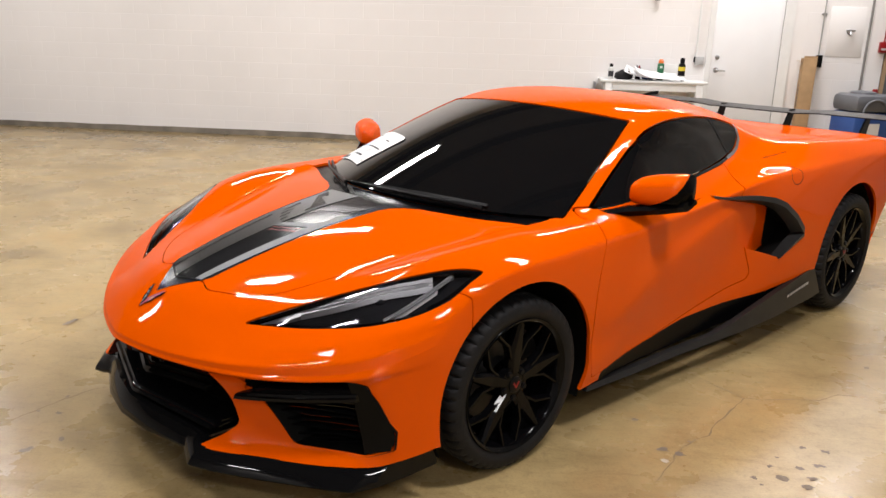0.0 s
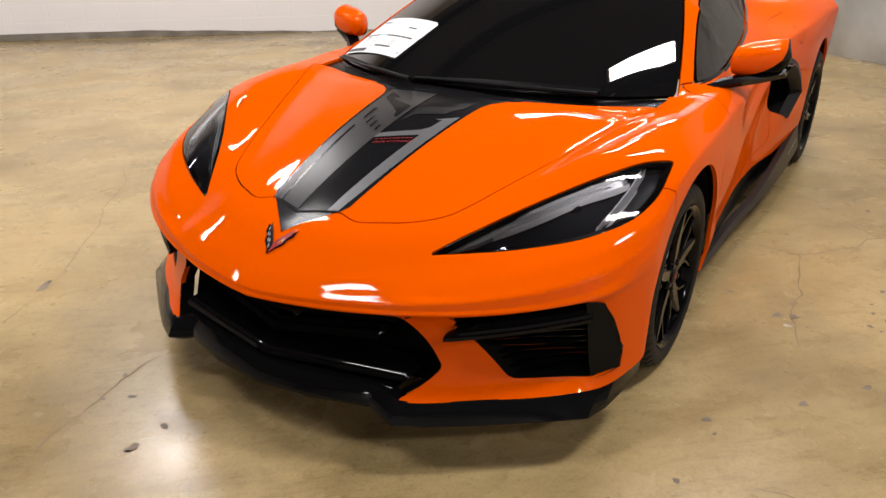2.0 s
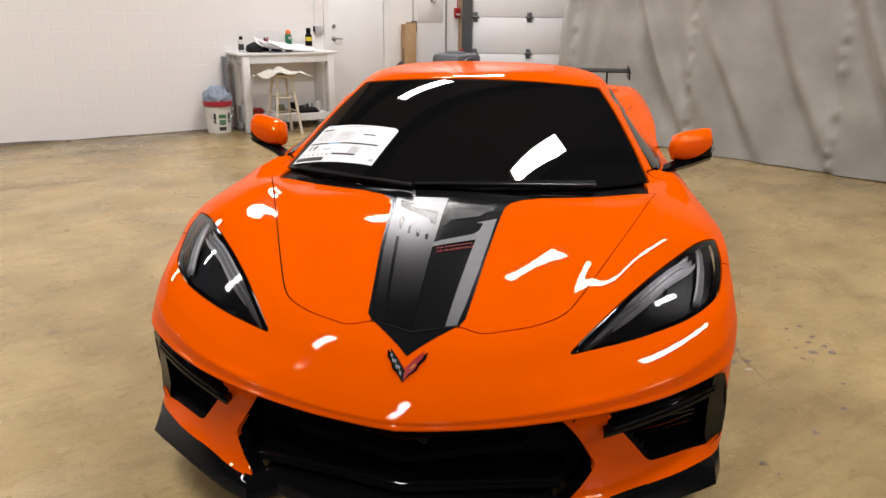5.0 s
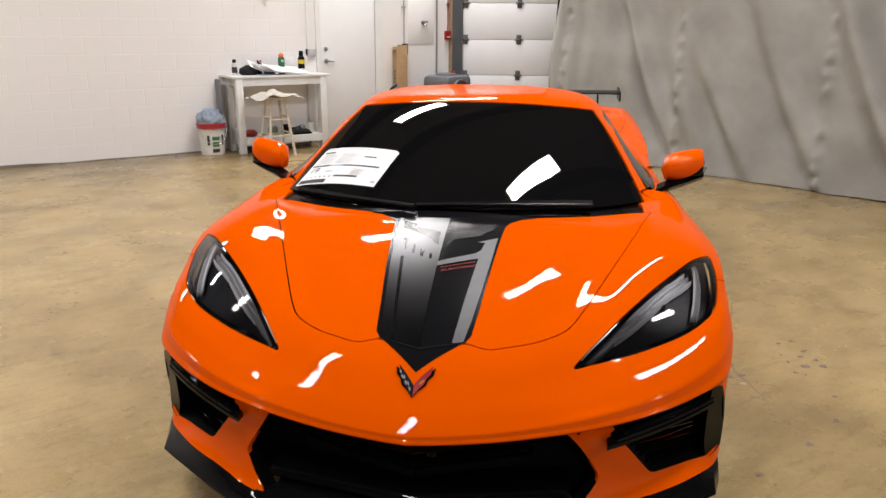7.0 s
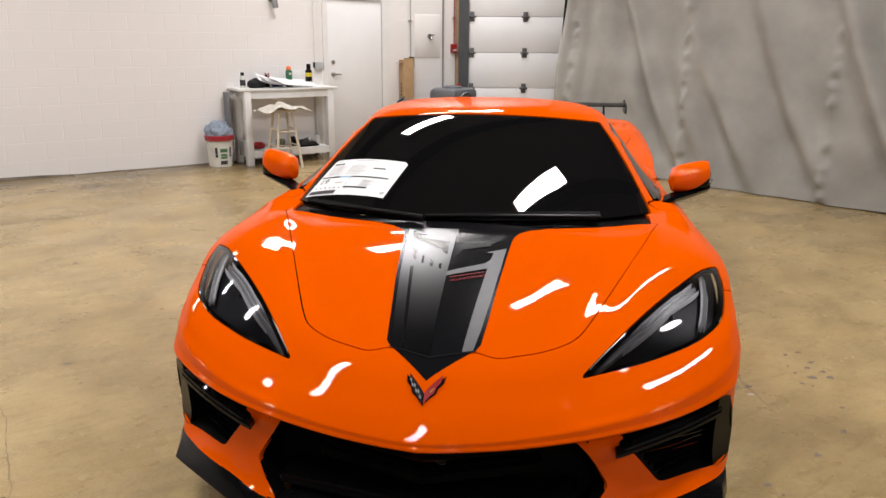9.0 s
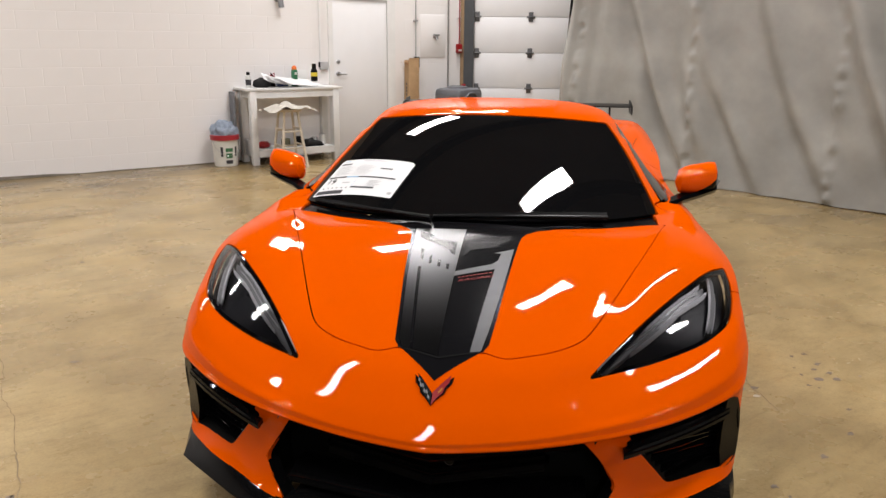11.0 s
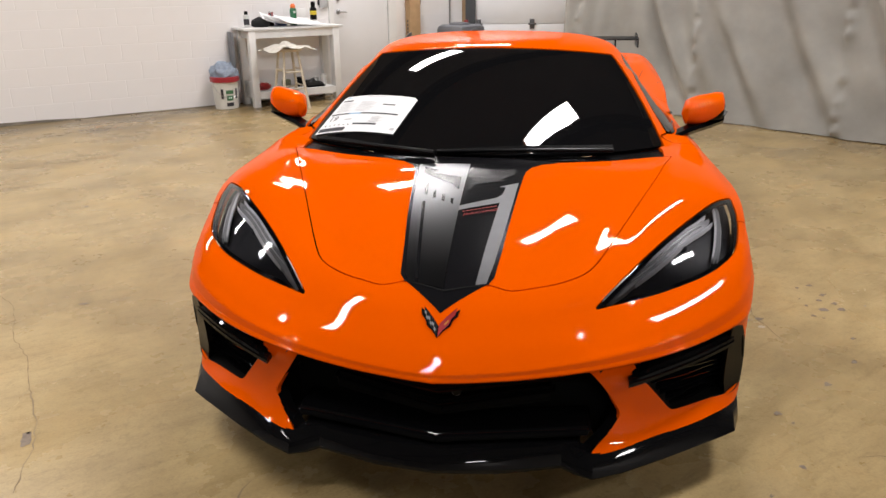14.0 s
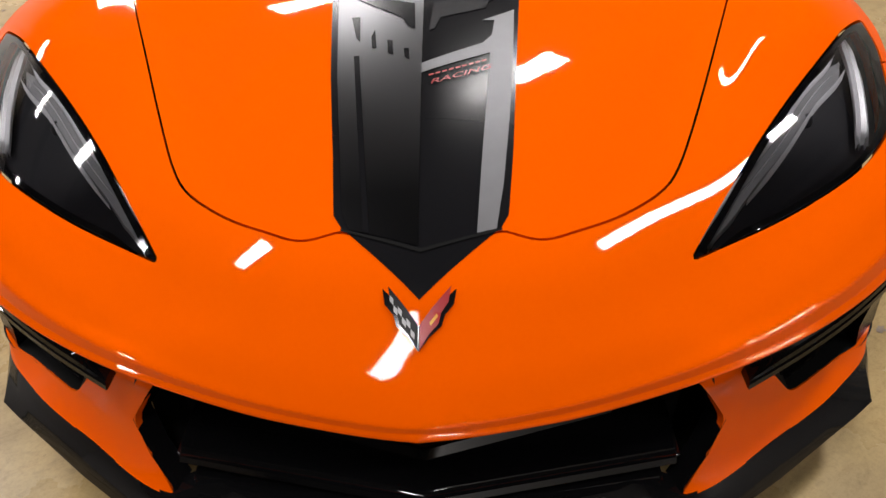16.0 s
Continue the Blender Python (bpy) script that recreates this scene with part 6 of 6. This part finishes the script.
for i in range(N):
    for j in range(N):
        x, y = -0.30 + 0.60 * i / (N - 1), -0.22 + 0.44 * j / (N - 1)
        r = math.hypot(x, y)
        z = 0.012 + 0.05 * max(0, noise.noise(Vector((x * 7, y * 7, 0.3)))) + 0.03 * abs(noise.noise(Vector((x * 16, y * 16, 4))))
        z += 0.07 * math.exp(-((x + 0.03) ** 2 + y * y) / 0.006) - max(0, r - 0.17) * 0.28
        g[i][j] = bmp.verts.new((x, y, z))
for i in range(N - 1):
    for j in range(N - 1):
        bmp.faces.new((g[i][j], g[i + 1][j], g[i + 1][j + 1], g[i][j + 1]))
part("sheet", bmp, mat("tan_paper", (0.52, 0.49, 0.43), rough=0.7, vary=0.1, scale=10), t, "", 40)

# ---- bucket with rags
bk = rthing("plastic_bucket", 1.30, 0.24, 0, "white plastic bucket with a red lid ring and printed label", "bucket")
part("body", spin(bmesh.new(), [(0.0, 0.0), (0.135, 0.0), (0.14, 0.006), (0.158, 0.33), (0.165, 0.335), (0.165, 0.35), (0.150, 0.35), (0.132, 0.02), (0.0, 0.02)], 40), mat("white_plastic", (0.66, 0.65, 0.60), rough=0.4, vary=0.05, scale=9), bk)
part("lid_ring", spin(bmesh.new(), [(0.168, 0.33), (0.176, 0.332), (0.176, 0.388), (0.168, 0.392), (0.15, 0.392), (0.15, 0.35)], 40, closed=True), mat("red_plastic", (0.33, 0.02, 0.03), rough=0.4), bk, "dark red ring lid")
lab = mat("green_print", (0.05, 0.16, 0.07), rough=0.5)
for x0, x1, z0, z1, m in ((-0.045, 0.045, 0.19, 0.235, lab), (-0.04, 0.04, 0.11, 0.17, lab), (-0.045, 0.045, 0.04, 0.085, INK), (-0.105, -0.075, 0.13, 0.25, INK), (0.075, 0.105, 0.13, 0.25, INK)):
    bmq = bmesh.new()
    row = []
    for k in range(7):
        a = (x0 + (x1 - x0) * k / 6) / 0.150
        row.append([bmq.verts.new(((0.1375 + 0.0545 * z) * math.sin(a) * 1.035, -(0.1375 + 0.0545 * z) * math.cos(a) * 1.035, z)) for z in (z0, z1)])
    for p, q in zip(row, row[1:]):
        bmq.faces.new((p[0], q[0], q[1], p[1]))
    part("print_bar", bmq, m, bk)
handle = [(0.17 * math.cos(a), -0.10 * math.sin(a) - 0.05, 0.34 - 0.20 * math.sin(a)) for a in np.linspace(0, math.pi, 17)]
part("handle", tube(bmesh.new(), handle, 0.003, 6), STEEL, bk, "thin wire handle")
t = rthing("blue_rags", 1.30, 0.24, 0.392, "crumpled grey-blue rags heaped in the bucket", "rags")
bmc = bmesh.new()
bmesh.ops.create_icosphere(bmc, subdivisions=4, radius=1)
for v in bmc.verts:
    n = v.co.normalized()
    k = 1 + 0.35 * noise.noise(n * 2.6) + 0.16 * abs(noise.noise(n * 7))
    v.co = Vector((n.x * 0.155 * k, n.y * 0.14 * k, max(-0.02, n.z * 0.15 * k + 0.01)))
part("cloth", bmc, mat("blue_grey_cloth", (0.27, 0.32, 0.40), rough=0.85, vary=0.25, scale=22), t, "", 60)

# ---- fittings on the wall
sw = rthing("switch_box", 2.77, 0.0, 1.20, "grey wall switch box with a conduit rising from it", "switch")
part("box", boxes((-0.04, 0.07, -0.045, 0, -0.05, 0.05), bevel=0.004), mat("grey_metal", (0.42, 0.42, 0.42), rough=0.45, vary=0.1, scale=12), sw)
part("side_clip", boxes((-0.056, -0.042, -0.03, 0, -0.02, 0.05), bevel=0.002), SATIN_BLACK, sw)
part("conduit", tube(bmesh.new(), [(-0.03, -0.014, 0.05), (-0.035, -0.014, HIGH - 1.22)], 0.012, 10), WHITE, sw)
pp = rthing("wall_spout", 2.17, 0.0, 2.02, "grey metal pipe stub on the wall", "pipe")
part("pipe", tube(bmesh.new(), [(0, 0, 0.03), (0, -0.07, 0.03), (0.005, -0.10, 0.0), (0.012, -0.11, -0.09)], [0.03, 0.034, 0.036, 0.036], 14), mat("pipe_grey", (0.25, 0.25, 0.26), rough=0.4, metal=0.5), pp)
part("flange", spin(bmesh.new(), [(0.0, 0), (0.05, 0), (0.05, 0.012), (0.0, 0.014)], 24), STEEL, pp).matrix_basis = pose(0, 0, 0.03, 90, 0, 0)
cb = rthing("cardboard_box", 4.10, 0.13, 0, "tall narrow cardboard carton with open flaps, leaning on the wall", "box", turn=-6)
CARD = mat("cardboard", (0.40, 0.255, 0.13), rough=0.75, vary=0.12, scale=10)
part("body", boxes((-0.08, 0.08, -0.08, 0.08, 0, 1.27), bevel=0.002), CARD, cb)
part("flap", boxes((-0.13, -0.082, -0.08, 0.08, 1.235, 1.238)), CARD, cb).matrix_basis = pose(0, 0, 0.0, 0, 0, 0)
part("flap", boxes((-0.08, 0.08, -0.081, -0.0805, 1.272, 1.30)), CARD, cb)
for k in range(7):
    part("print_bar", boxes((-0.0813, -0.0805, -0.02, 0.02, 0.62 + 0.05 * k, 0.652 + 0.05 * k)), INK, cb)
ep = rthing("electric_panel", 4.535, 0.0, 1.30, "white square plate on the wall with a tap", "panel")
part("plate", boxes((-0.215, 0.215, -0.008, 0, 0, 0.60), bevel=0.002), WALLP, ep)
part("tap", tube(tube(bmesh.new(), [(0.03, -0.008, 0.30), (0.03, -0.07, 0.295), (0.03, -0.085, 0.26)], 0.016, 10), [(-0.02, -0.06, 0.315), (0.08, -0.06, 0.315)], 0.012, 8), STEEL, ep, "steel tap")
part("tap_flange", spin(bmesh.new(), [(0.0, 0.008), (0.032, 0.008), (0.03, 0.016), (0.0, 0.018)], 20), STEEL, ep).matrix_basis = pose(0.03, 0, 0.30, 90, 0, 0)
for s_, z0, r, m, nm in ((4.24, 1.30, 0.008, mat("grey_conduit", (0.36, 0.36, 0.35), rough=0.5), "grey_conduit"), (4.80, 0.0, 0.013, mat("dark_conduit", (0.22, 0.21, 0.20), rough=0.5), "dark_conduit"), (5.00, 1.35, 0.008, RED, "red_conduit")):
    t = rthing(nm, s_, 0.0, z0, nm.replace("_", " ") + " running up the wall", "conduit")
    part("pipe", tube(bmesh.new(), [(0, -0.018, 0), (0, -0.018, HIGH - z0)], r, 10), m, t)
    part("clip", boxes((-0.03, 0.03, -0.022, 0, 0.5, 0.52)), STEEL, t)
jb = rthing("junction_box", 4.25, 0.0, 1.16, "black junction box on the wall", "box")
part("body", boxes((-0.035, 0.035, -0.05, 0, 0, 0.15), bevel=0.004), SATIN_BLACK, jb)
al = rthing("fire_alarm", 4.99, 0.0, 1.36, "small red fire alarm pull box on the wall", "alarm")
part("case", boxes((-0.045, 0.045, -0.05, 0, 0, 0.13), bevel=0.006), RED, al)
part("pull_bar", boxes((-0.03, 0.03, -0.056, -0.0505, 0.03, 0.055)), CANW, al)

# ---- floor scrubber
fs = rthing("floor_scrubber", 4.72, 0.42, 0, "blue and grey floor scrubbing machine by the wall", "machine", turn=15)
part("body", boxes((-0.26, 0.26, -0.24, 0.24, 0.10, 0.66), bevel=0.04), BLUEP, fs, "blue plastic body")
GREYP = mat("grey_plastic", (0.13, 0.135, 0.15), rough=0.45, vary=0.08, scale=10)
part("tank", boxes((-0.27, 0.27, -0.25, 0.25, 0.665, 0.88), bevel=0.07), GREYP, fs, "grey recovery tank")
part("tank_lid", spin(bmesh.new(), [(0.0, 0.0), (0.15, 0.0), (0.145, 0.02), (0.10, 0.03), (0.0, 0.032)], 28), GREYP, fs).matrix_basis = pose(-0.03, 0, 0.88)
part("label_plate", boxes((-0.12, 0.08, -0.245, -0.241, 0.40, 0.54)), PAPER, fs)
part("hose", tube(bmesh.new(), [(0.16 * math.cos(a) - 0.02, -0.265, 0.66 + 0.16 * math.sin(a)) for a in np.linspace(0, math.pi, 15)], 0.016, 8), GREYP, fs)
part("red_knob", spin(bmesh.new(), [(0.0, 0), (0.03, 0), (0.034, 0.02), (0.028, 0.045), (0.0, 0.05)], 16), RED, fs).matrix_basis = pose(0.14, 0.02, 0.885)
for x in (-0.2, 0.2):
    part("wheel", spin(bmesh.new(), [(0.0, -0.03), (0.10, -0.03), (0.10, 0.03), (0.0, 0.03)], 24, "x"), RUBBER, fs).matrix_basis = pose(x, 0.12, 0.10)

# ---- garage door beyond the corner
GT, GD = 8.4, 8.98
G = pose(0, 0, 0, 0, 0, GT)
gw = slab("wall_garage", 0.32, 6.5, GD + 0.10, GD + 0.25, 0, HIGH, WALLP, "white wall behind the garage door", "wall", G)
jamb = slab("trim", 0.175, 0.322, GD - 0.06, GD + 0.25, 0, HIGH, mat("dark_jamb", (0.06, 0.065, 0.07), rough=0.5, vary=0.1, scale=6), "dark grey steel door jamb", "trim", G)
post = slab("corner_post", 0.122, 0.173, GD - 0.05, GD + 0.25, 0, HIGH, mat("brown_post", (0.30, 0.20, 0.11), rough=0.65, vary=0.15, scale=8), "brown wooden corner post", "post", G)
gd = thing("garage_door", tuple(G @ Vector((0.326, GD, 0))), "white sectional garage door with steel hinges", "garage door", kind="structure", turn=GT)
SEC = 0.522
for k in range(7):
    z0 = -0.20 + SEC * k
    part("section", boxes((0.0, 3.2, 0.0, 0.045, max(0.005, z0 + 0.003), z0 + SEC - 0.003), bevel=0.004), DOORP, gd)
HINGE = mat("hinge_steel", (0.12, 0.12, 0.125), rough=0.45, metal=0.4)
for k in range(1, 7):
    z0 = -0.20 + SEC * k
    for x in (0.045, 0.845, 1.67):
        bmh = boxes((x - 0.035, x + 0.035, -0.010, 0, z0 - 0.07, z0 + 0.07), (x - 0.06, x + 0.06, -0.014, 0, z0 - 0.012, z0 + 0.012), bevel=0.003)
        tube(bmh, [(x - 0.045, -0.018, z0), (x + 0.045, -0.018, z0)], 0.012, 8)
        part("hinge", bmh, HINGE, gd)

# ---- curtain
def curtain_bm(length, high):
    bm = bmesh.new()
    nu, nv = 520, 110
    rows = []
    for j in range(nv + 1):
        z = high * j / nv
        row = []
        for i in range(nu + 1):
            # the leading edge leans away from the door
            u0 = 0.085 + 0.0655 * z
            u = u0 + (length - u0) * i / nu
            # folds hang from the top and sweep sideways towards the foot
            low = 1 - z / high
            q = u - 1.15 * low ** 2.2 * min(1, u / 1.2)
            amp = 0.55 + 0.75 * noise.noise(Vector((q * 0.55, z * 0.22, 5)))
            ph = 2 * math.pi * q / 0.78 + 1.6 * noise.noise(Vector((q * 0.8, z * 0.15, 2)))
            f = 0.15 * amp * math.sin(ph + 0.9 * math.sin(ph))
            near = max(0, 1 - u / 0.9)
            f = f * (1 - 0.75 * near) + 0.035 * near * math.sin(2 * math.pi * u / 0.21)
            d = u + 0.35 * z
            f += 0.15 * (max(0, math.sin(2 * math.pi * d / 1.9 + 1.4 * noise.noise(Vector((u * 0.5, z * 0.5, 9))))) ** 3) * min(1, low * 1.4)
            f += 0.022 * noise.noise(Vector((u * 2.3, z * 1.3, 1))) + 0.009 * noise.noise(Vector((u * 7, z * 5, 3)))
            f *= 0.3 + 0.7 * min(1, z / 0.6)
            seam = abs(((u + 0.38) % 1.54) - 0.77)
            f += 0.040 * math.exp(-(seam / 0.045) ** 2) * (0.35 + 1.9 * noise.noise(Vector((u * 5, z * 12, 7))))
            row.append(bm.verts.new((u, -f, 0.012 + z + 0.012 * noise.noise(Vector((u * 1.3, 0, 11))) * low)))
        rows.append(row)
    for a, b in zip(rows, rows[1:]):
        for i in range(nu):
            bm.faces.new((a[i], a[i + 1], b[i + 1], b[i]))
    return bm


c0, c1 = room(5.03, 2.2), room(5.03 + 0.155 * 12.3, 14.5)
ang = math.degrees(math.atan2(c1.y - c0.y, c1.x - c0.x))
cu = thing("curtain", tuple(c0), "heavy grey hanging curtain with sweeping folds", "curtain", turn=ang)
part("cloth", curtain_bm((c1 - c0).length, HIGH - 0.12), CURTAIN, cu, "", 80)
part("edge_binding", tube(bmesh.new(), [(0.070 + 0.0655 * z, -0.03, z) for z in (0.03, 1.5, 3.0, HIGH - 0.12)], 0.026, 8), MATT_BLACK, cu, "black edge of the curtain")
part("curtain_rail", boxes((0, (c1 - c0).length, -0.02, 0.02, HIGH - 0.105, HIGH - 0.06)), STEEL, cu)

# ---- cracks and chips in the floor
CRACK = mat("crack_dirt", (0.215, 0.155, 0.085), rough=0.8)
CHIP = mat("bare_chip", (0.20, 0.155, 0.115), rough=0.8, vary=0.2, scale=40)
LIGHTCHIP = mat("pale_chip", (0.55, 0.47, 0.36), rough=0.7)


def crack(points, width, seed):
    rnd = random.Random(seed)
    pts = []
    for (x0, y0), (x1, y1) in zip(points, points[1:]):
        n = max(2, int(math.hypot(x1 - x0, y1 - y0) / 0.035))
        pts += [(x0 + (x1 - x0) * k / n + rnd.uniform(-0.006, 0.006), y0 + (y1 - y0) * k / n + rnd.uniform(-0.006, 0.006)) for k in range(n)]
    pts.append(points[-1])
    a, b = [], []
    for i, (x, y) in enumerate(pts):
        p, q = pts[max(i - 1, 0)], pts[min(i + 1, len(pts) - 1)]
        dx, dy = q[0] - p[0], q[1] - p[1]
        ln = math.hypot(dx, dy) + 1e-9
        w = width * rnd.uniform(0.25, 1.0) * (0.3 if i in (0, len(pts) - 1) else 1)
        a.append((x - dy / ln * w, y + dx / ln * w, 0.0008))
        b.append((x + dy / ln * w, y - dx / ln * w, 0.0008))
    ob = link_mesh("floor_crack", sweep([a, b], closed=False), CRACK)
    ob.parent = floor
    ob.matrix_parent_inverse = ROOM.inverted()


def chip(x, y, r, seed, material, stretch=1.6, turn=0.0):
    rnd = random.Random(seed)
    bm = bmesh.new()
    n = 14
    vs = []
    for k in range(n):
        a = 2 * math.pi * k / n
        q = r * rnd.uniform(0.40, 1.15)
        u, v = q * math.cos(a) * stretch, q * math.sin(a)
        vs.append(bm.verts.new((x + u * math.cos(turn) - v * math.sin(turn), y + u * math.sin(turn) + v * math.cos(turn), 0.0012)))
    bm.faces.new(vs)
    bmesh.ops.triangulate(bm, faces=bm.faces)
    bmesh.ops.recalc_face_normals(bm, faces=bm.faces)
    ob = link_mesh("floor_chip", bm, material)
    ob.parent = floor
    ob.matrix_parent_inverse = ROOM.inverted()


for k, (pts, w) in enumerate((
        ([(0.94, 1.23), (1.05, 1.21), (1.21, 1.19), (1.23, 1.04), (1.25, 0.91), (1.28, 0.77), (1.27, 0.66), (1.28, 0.54), (1.31, 0.45), (1.34, 0.32)], 0.0040),
        ([(1.21, 1.19), (1.26, 1.23), (1.34, 1.34), (1.43, 1.44), (1.47, 1.56), (1.54, 1.66)], 0.0035),
        ([(1.36, -0.53), (1.43, -0.52), (1.50, -0.51)], 0.0045),
        ([(-1.34, -1.11), (-1.39, -1.01), (-1.44, -0.88), (-1.54, -0.72), (-1.77, -0.45), (-1.89, -0.28), (-2.09, -0.10), (-2.35, 0.24), (-2.61, 0.41)], 0.0030),
        ([(-0.52, -1.50), (-0.54, -1.43), (-0.56, -1.32), (-0.58, -1.23), (-0.60, -1.15), (-0.63, -1.03), (-0.62, -0.94)], 0.0055),
        ([(-4.37, 2.83), (-4.09, 3.10), (-3.75, 3.42), (-3.50, 3.77), (-3.20, 4.11)], 0.0060),
        ([(-7.5, 0.9), (-4.88, 3.48), (-4.52, 3.91), (-4.21, 4.17), (-3.73, 4.73), (-3.34, 5.15)], 0.0070),
        ([(-2.74, 1.13), (-2.66, 1.20), (-2.58, 1.28), (-2.42, 1.49), (-2.29, 1.57)], 0.0035))):
    crack(pts, w, 40 + k)
for k, (x, y) in enumerate([(1.23, 0.54), (1.29, 0.56), (1.62, 0.71), (1.70, 0.72), (1.67, 0.90), (1.63, 0.82), (1.54, 0.83), (1.57, 0.98), (1.64, 1.02), (1.59, 0.61), (1.55, 0.63), (1.43, 1.97), (1.26, 0.67), (1.55, 0.75), (1.69, 0.79), (1.83, 0.78), (1.02, 0.65), (1.41, -0.04), (1.02, -0.79), (1.65, 0.40), (1.16, -0.29), (1.20, -0.35), (1.16, -0.62), (1.58, 0.17)]):
    chip(x, y, (0.022, 0.018, 0.021, 0.024, 0.018)[k] if k < 5 else 0.008 + 0.004 * ((k * 7) % 3), 90 + k, CHIP, 1.3, 0.8)
chip(1.28, 0.47, 0.016, 71, LIGHTCHIP, 1.3, 0.9)
chip(-1.505, -0.825, 0.022, 72, CHIP, 2.6, 2.0)
for k, (x, y) in enumerate([(-0.57, -1.22), (-0.50, -1.16), (-0.28, -1.33), (-0.63, -1.09), (-0.28, -1.21), (-2.0, 0.3), (-1.9, 1.0), (-2.5, 2.4), (-3.0, 1.9)]):
    chip(x, y, 0.008 + 0.004 * (k % 3), 130 + k, CHIP, 1.8, 0.7 * k)


# ---- wall blocks: the stretch by the table as single blocks, the rest in one piece
unit = None
rest_v, rest_f = [], []
for row in range(22):
    z0 = BH * row
    s0 = WEST + (BL / 2 if row % 2 else 0)
    while s0 + BL < 5.0:
        if block_free(s0, s0 + BL, z0, z0 + BH):
            if -2.2 < s0 < 3.0 and z0 < 2.5:
                if unit is None:
                    first = link_mesh("block", block_mesh(BL, BH), WALLP)
                    unit = first.data
                    ob = first
                else:
                    ob = new("block", unit)
                ob.parent = north
                ob.matrix_basis = pose(s0, WALL, z0)
            else:
                b0 = len(rest_v)
                g, d, e = 0.0022, 0.0012, 0.003
                rest_v += [(s0 + x, WALL, z0 + z) for x, z in ((g, g), (BL - g, g), (BL - g, BH - g), (g, BH - g))]
                rest_v += [(s0 + x, WALL - d, z0 + z) for x, z in ((g + e, g + e), (BL - g - e, g + e), (BL - g - e, BH - g - e), (g + e, BH - g - e))]
                rest_f += [[b0 + k, b0 + (k + 1) % 4, b0 + 4 + (k + 1) % 4, b0 + 4 + k] for k in range(4)] + [[b0 + 4, b0 + 5, b0 + 6, b0 + 7]]
        s0 += BL
me = bpy.data.meshes.new("far_blocks")
me.from_pydata(rest_v, [], rest_f)
me.materials.append(WALLP)
ob = new("far_blocks", me)
ob.parent = north
tagged(ob, kind="stuff")
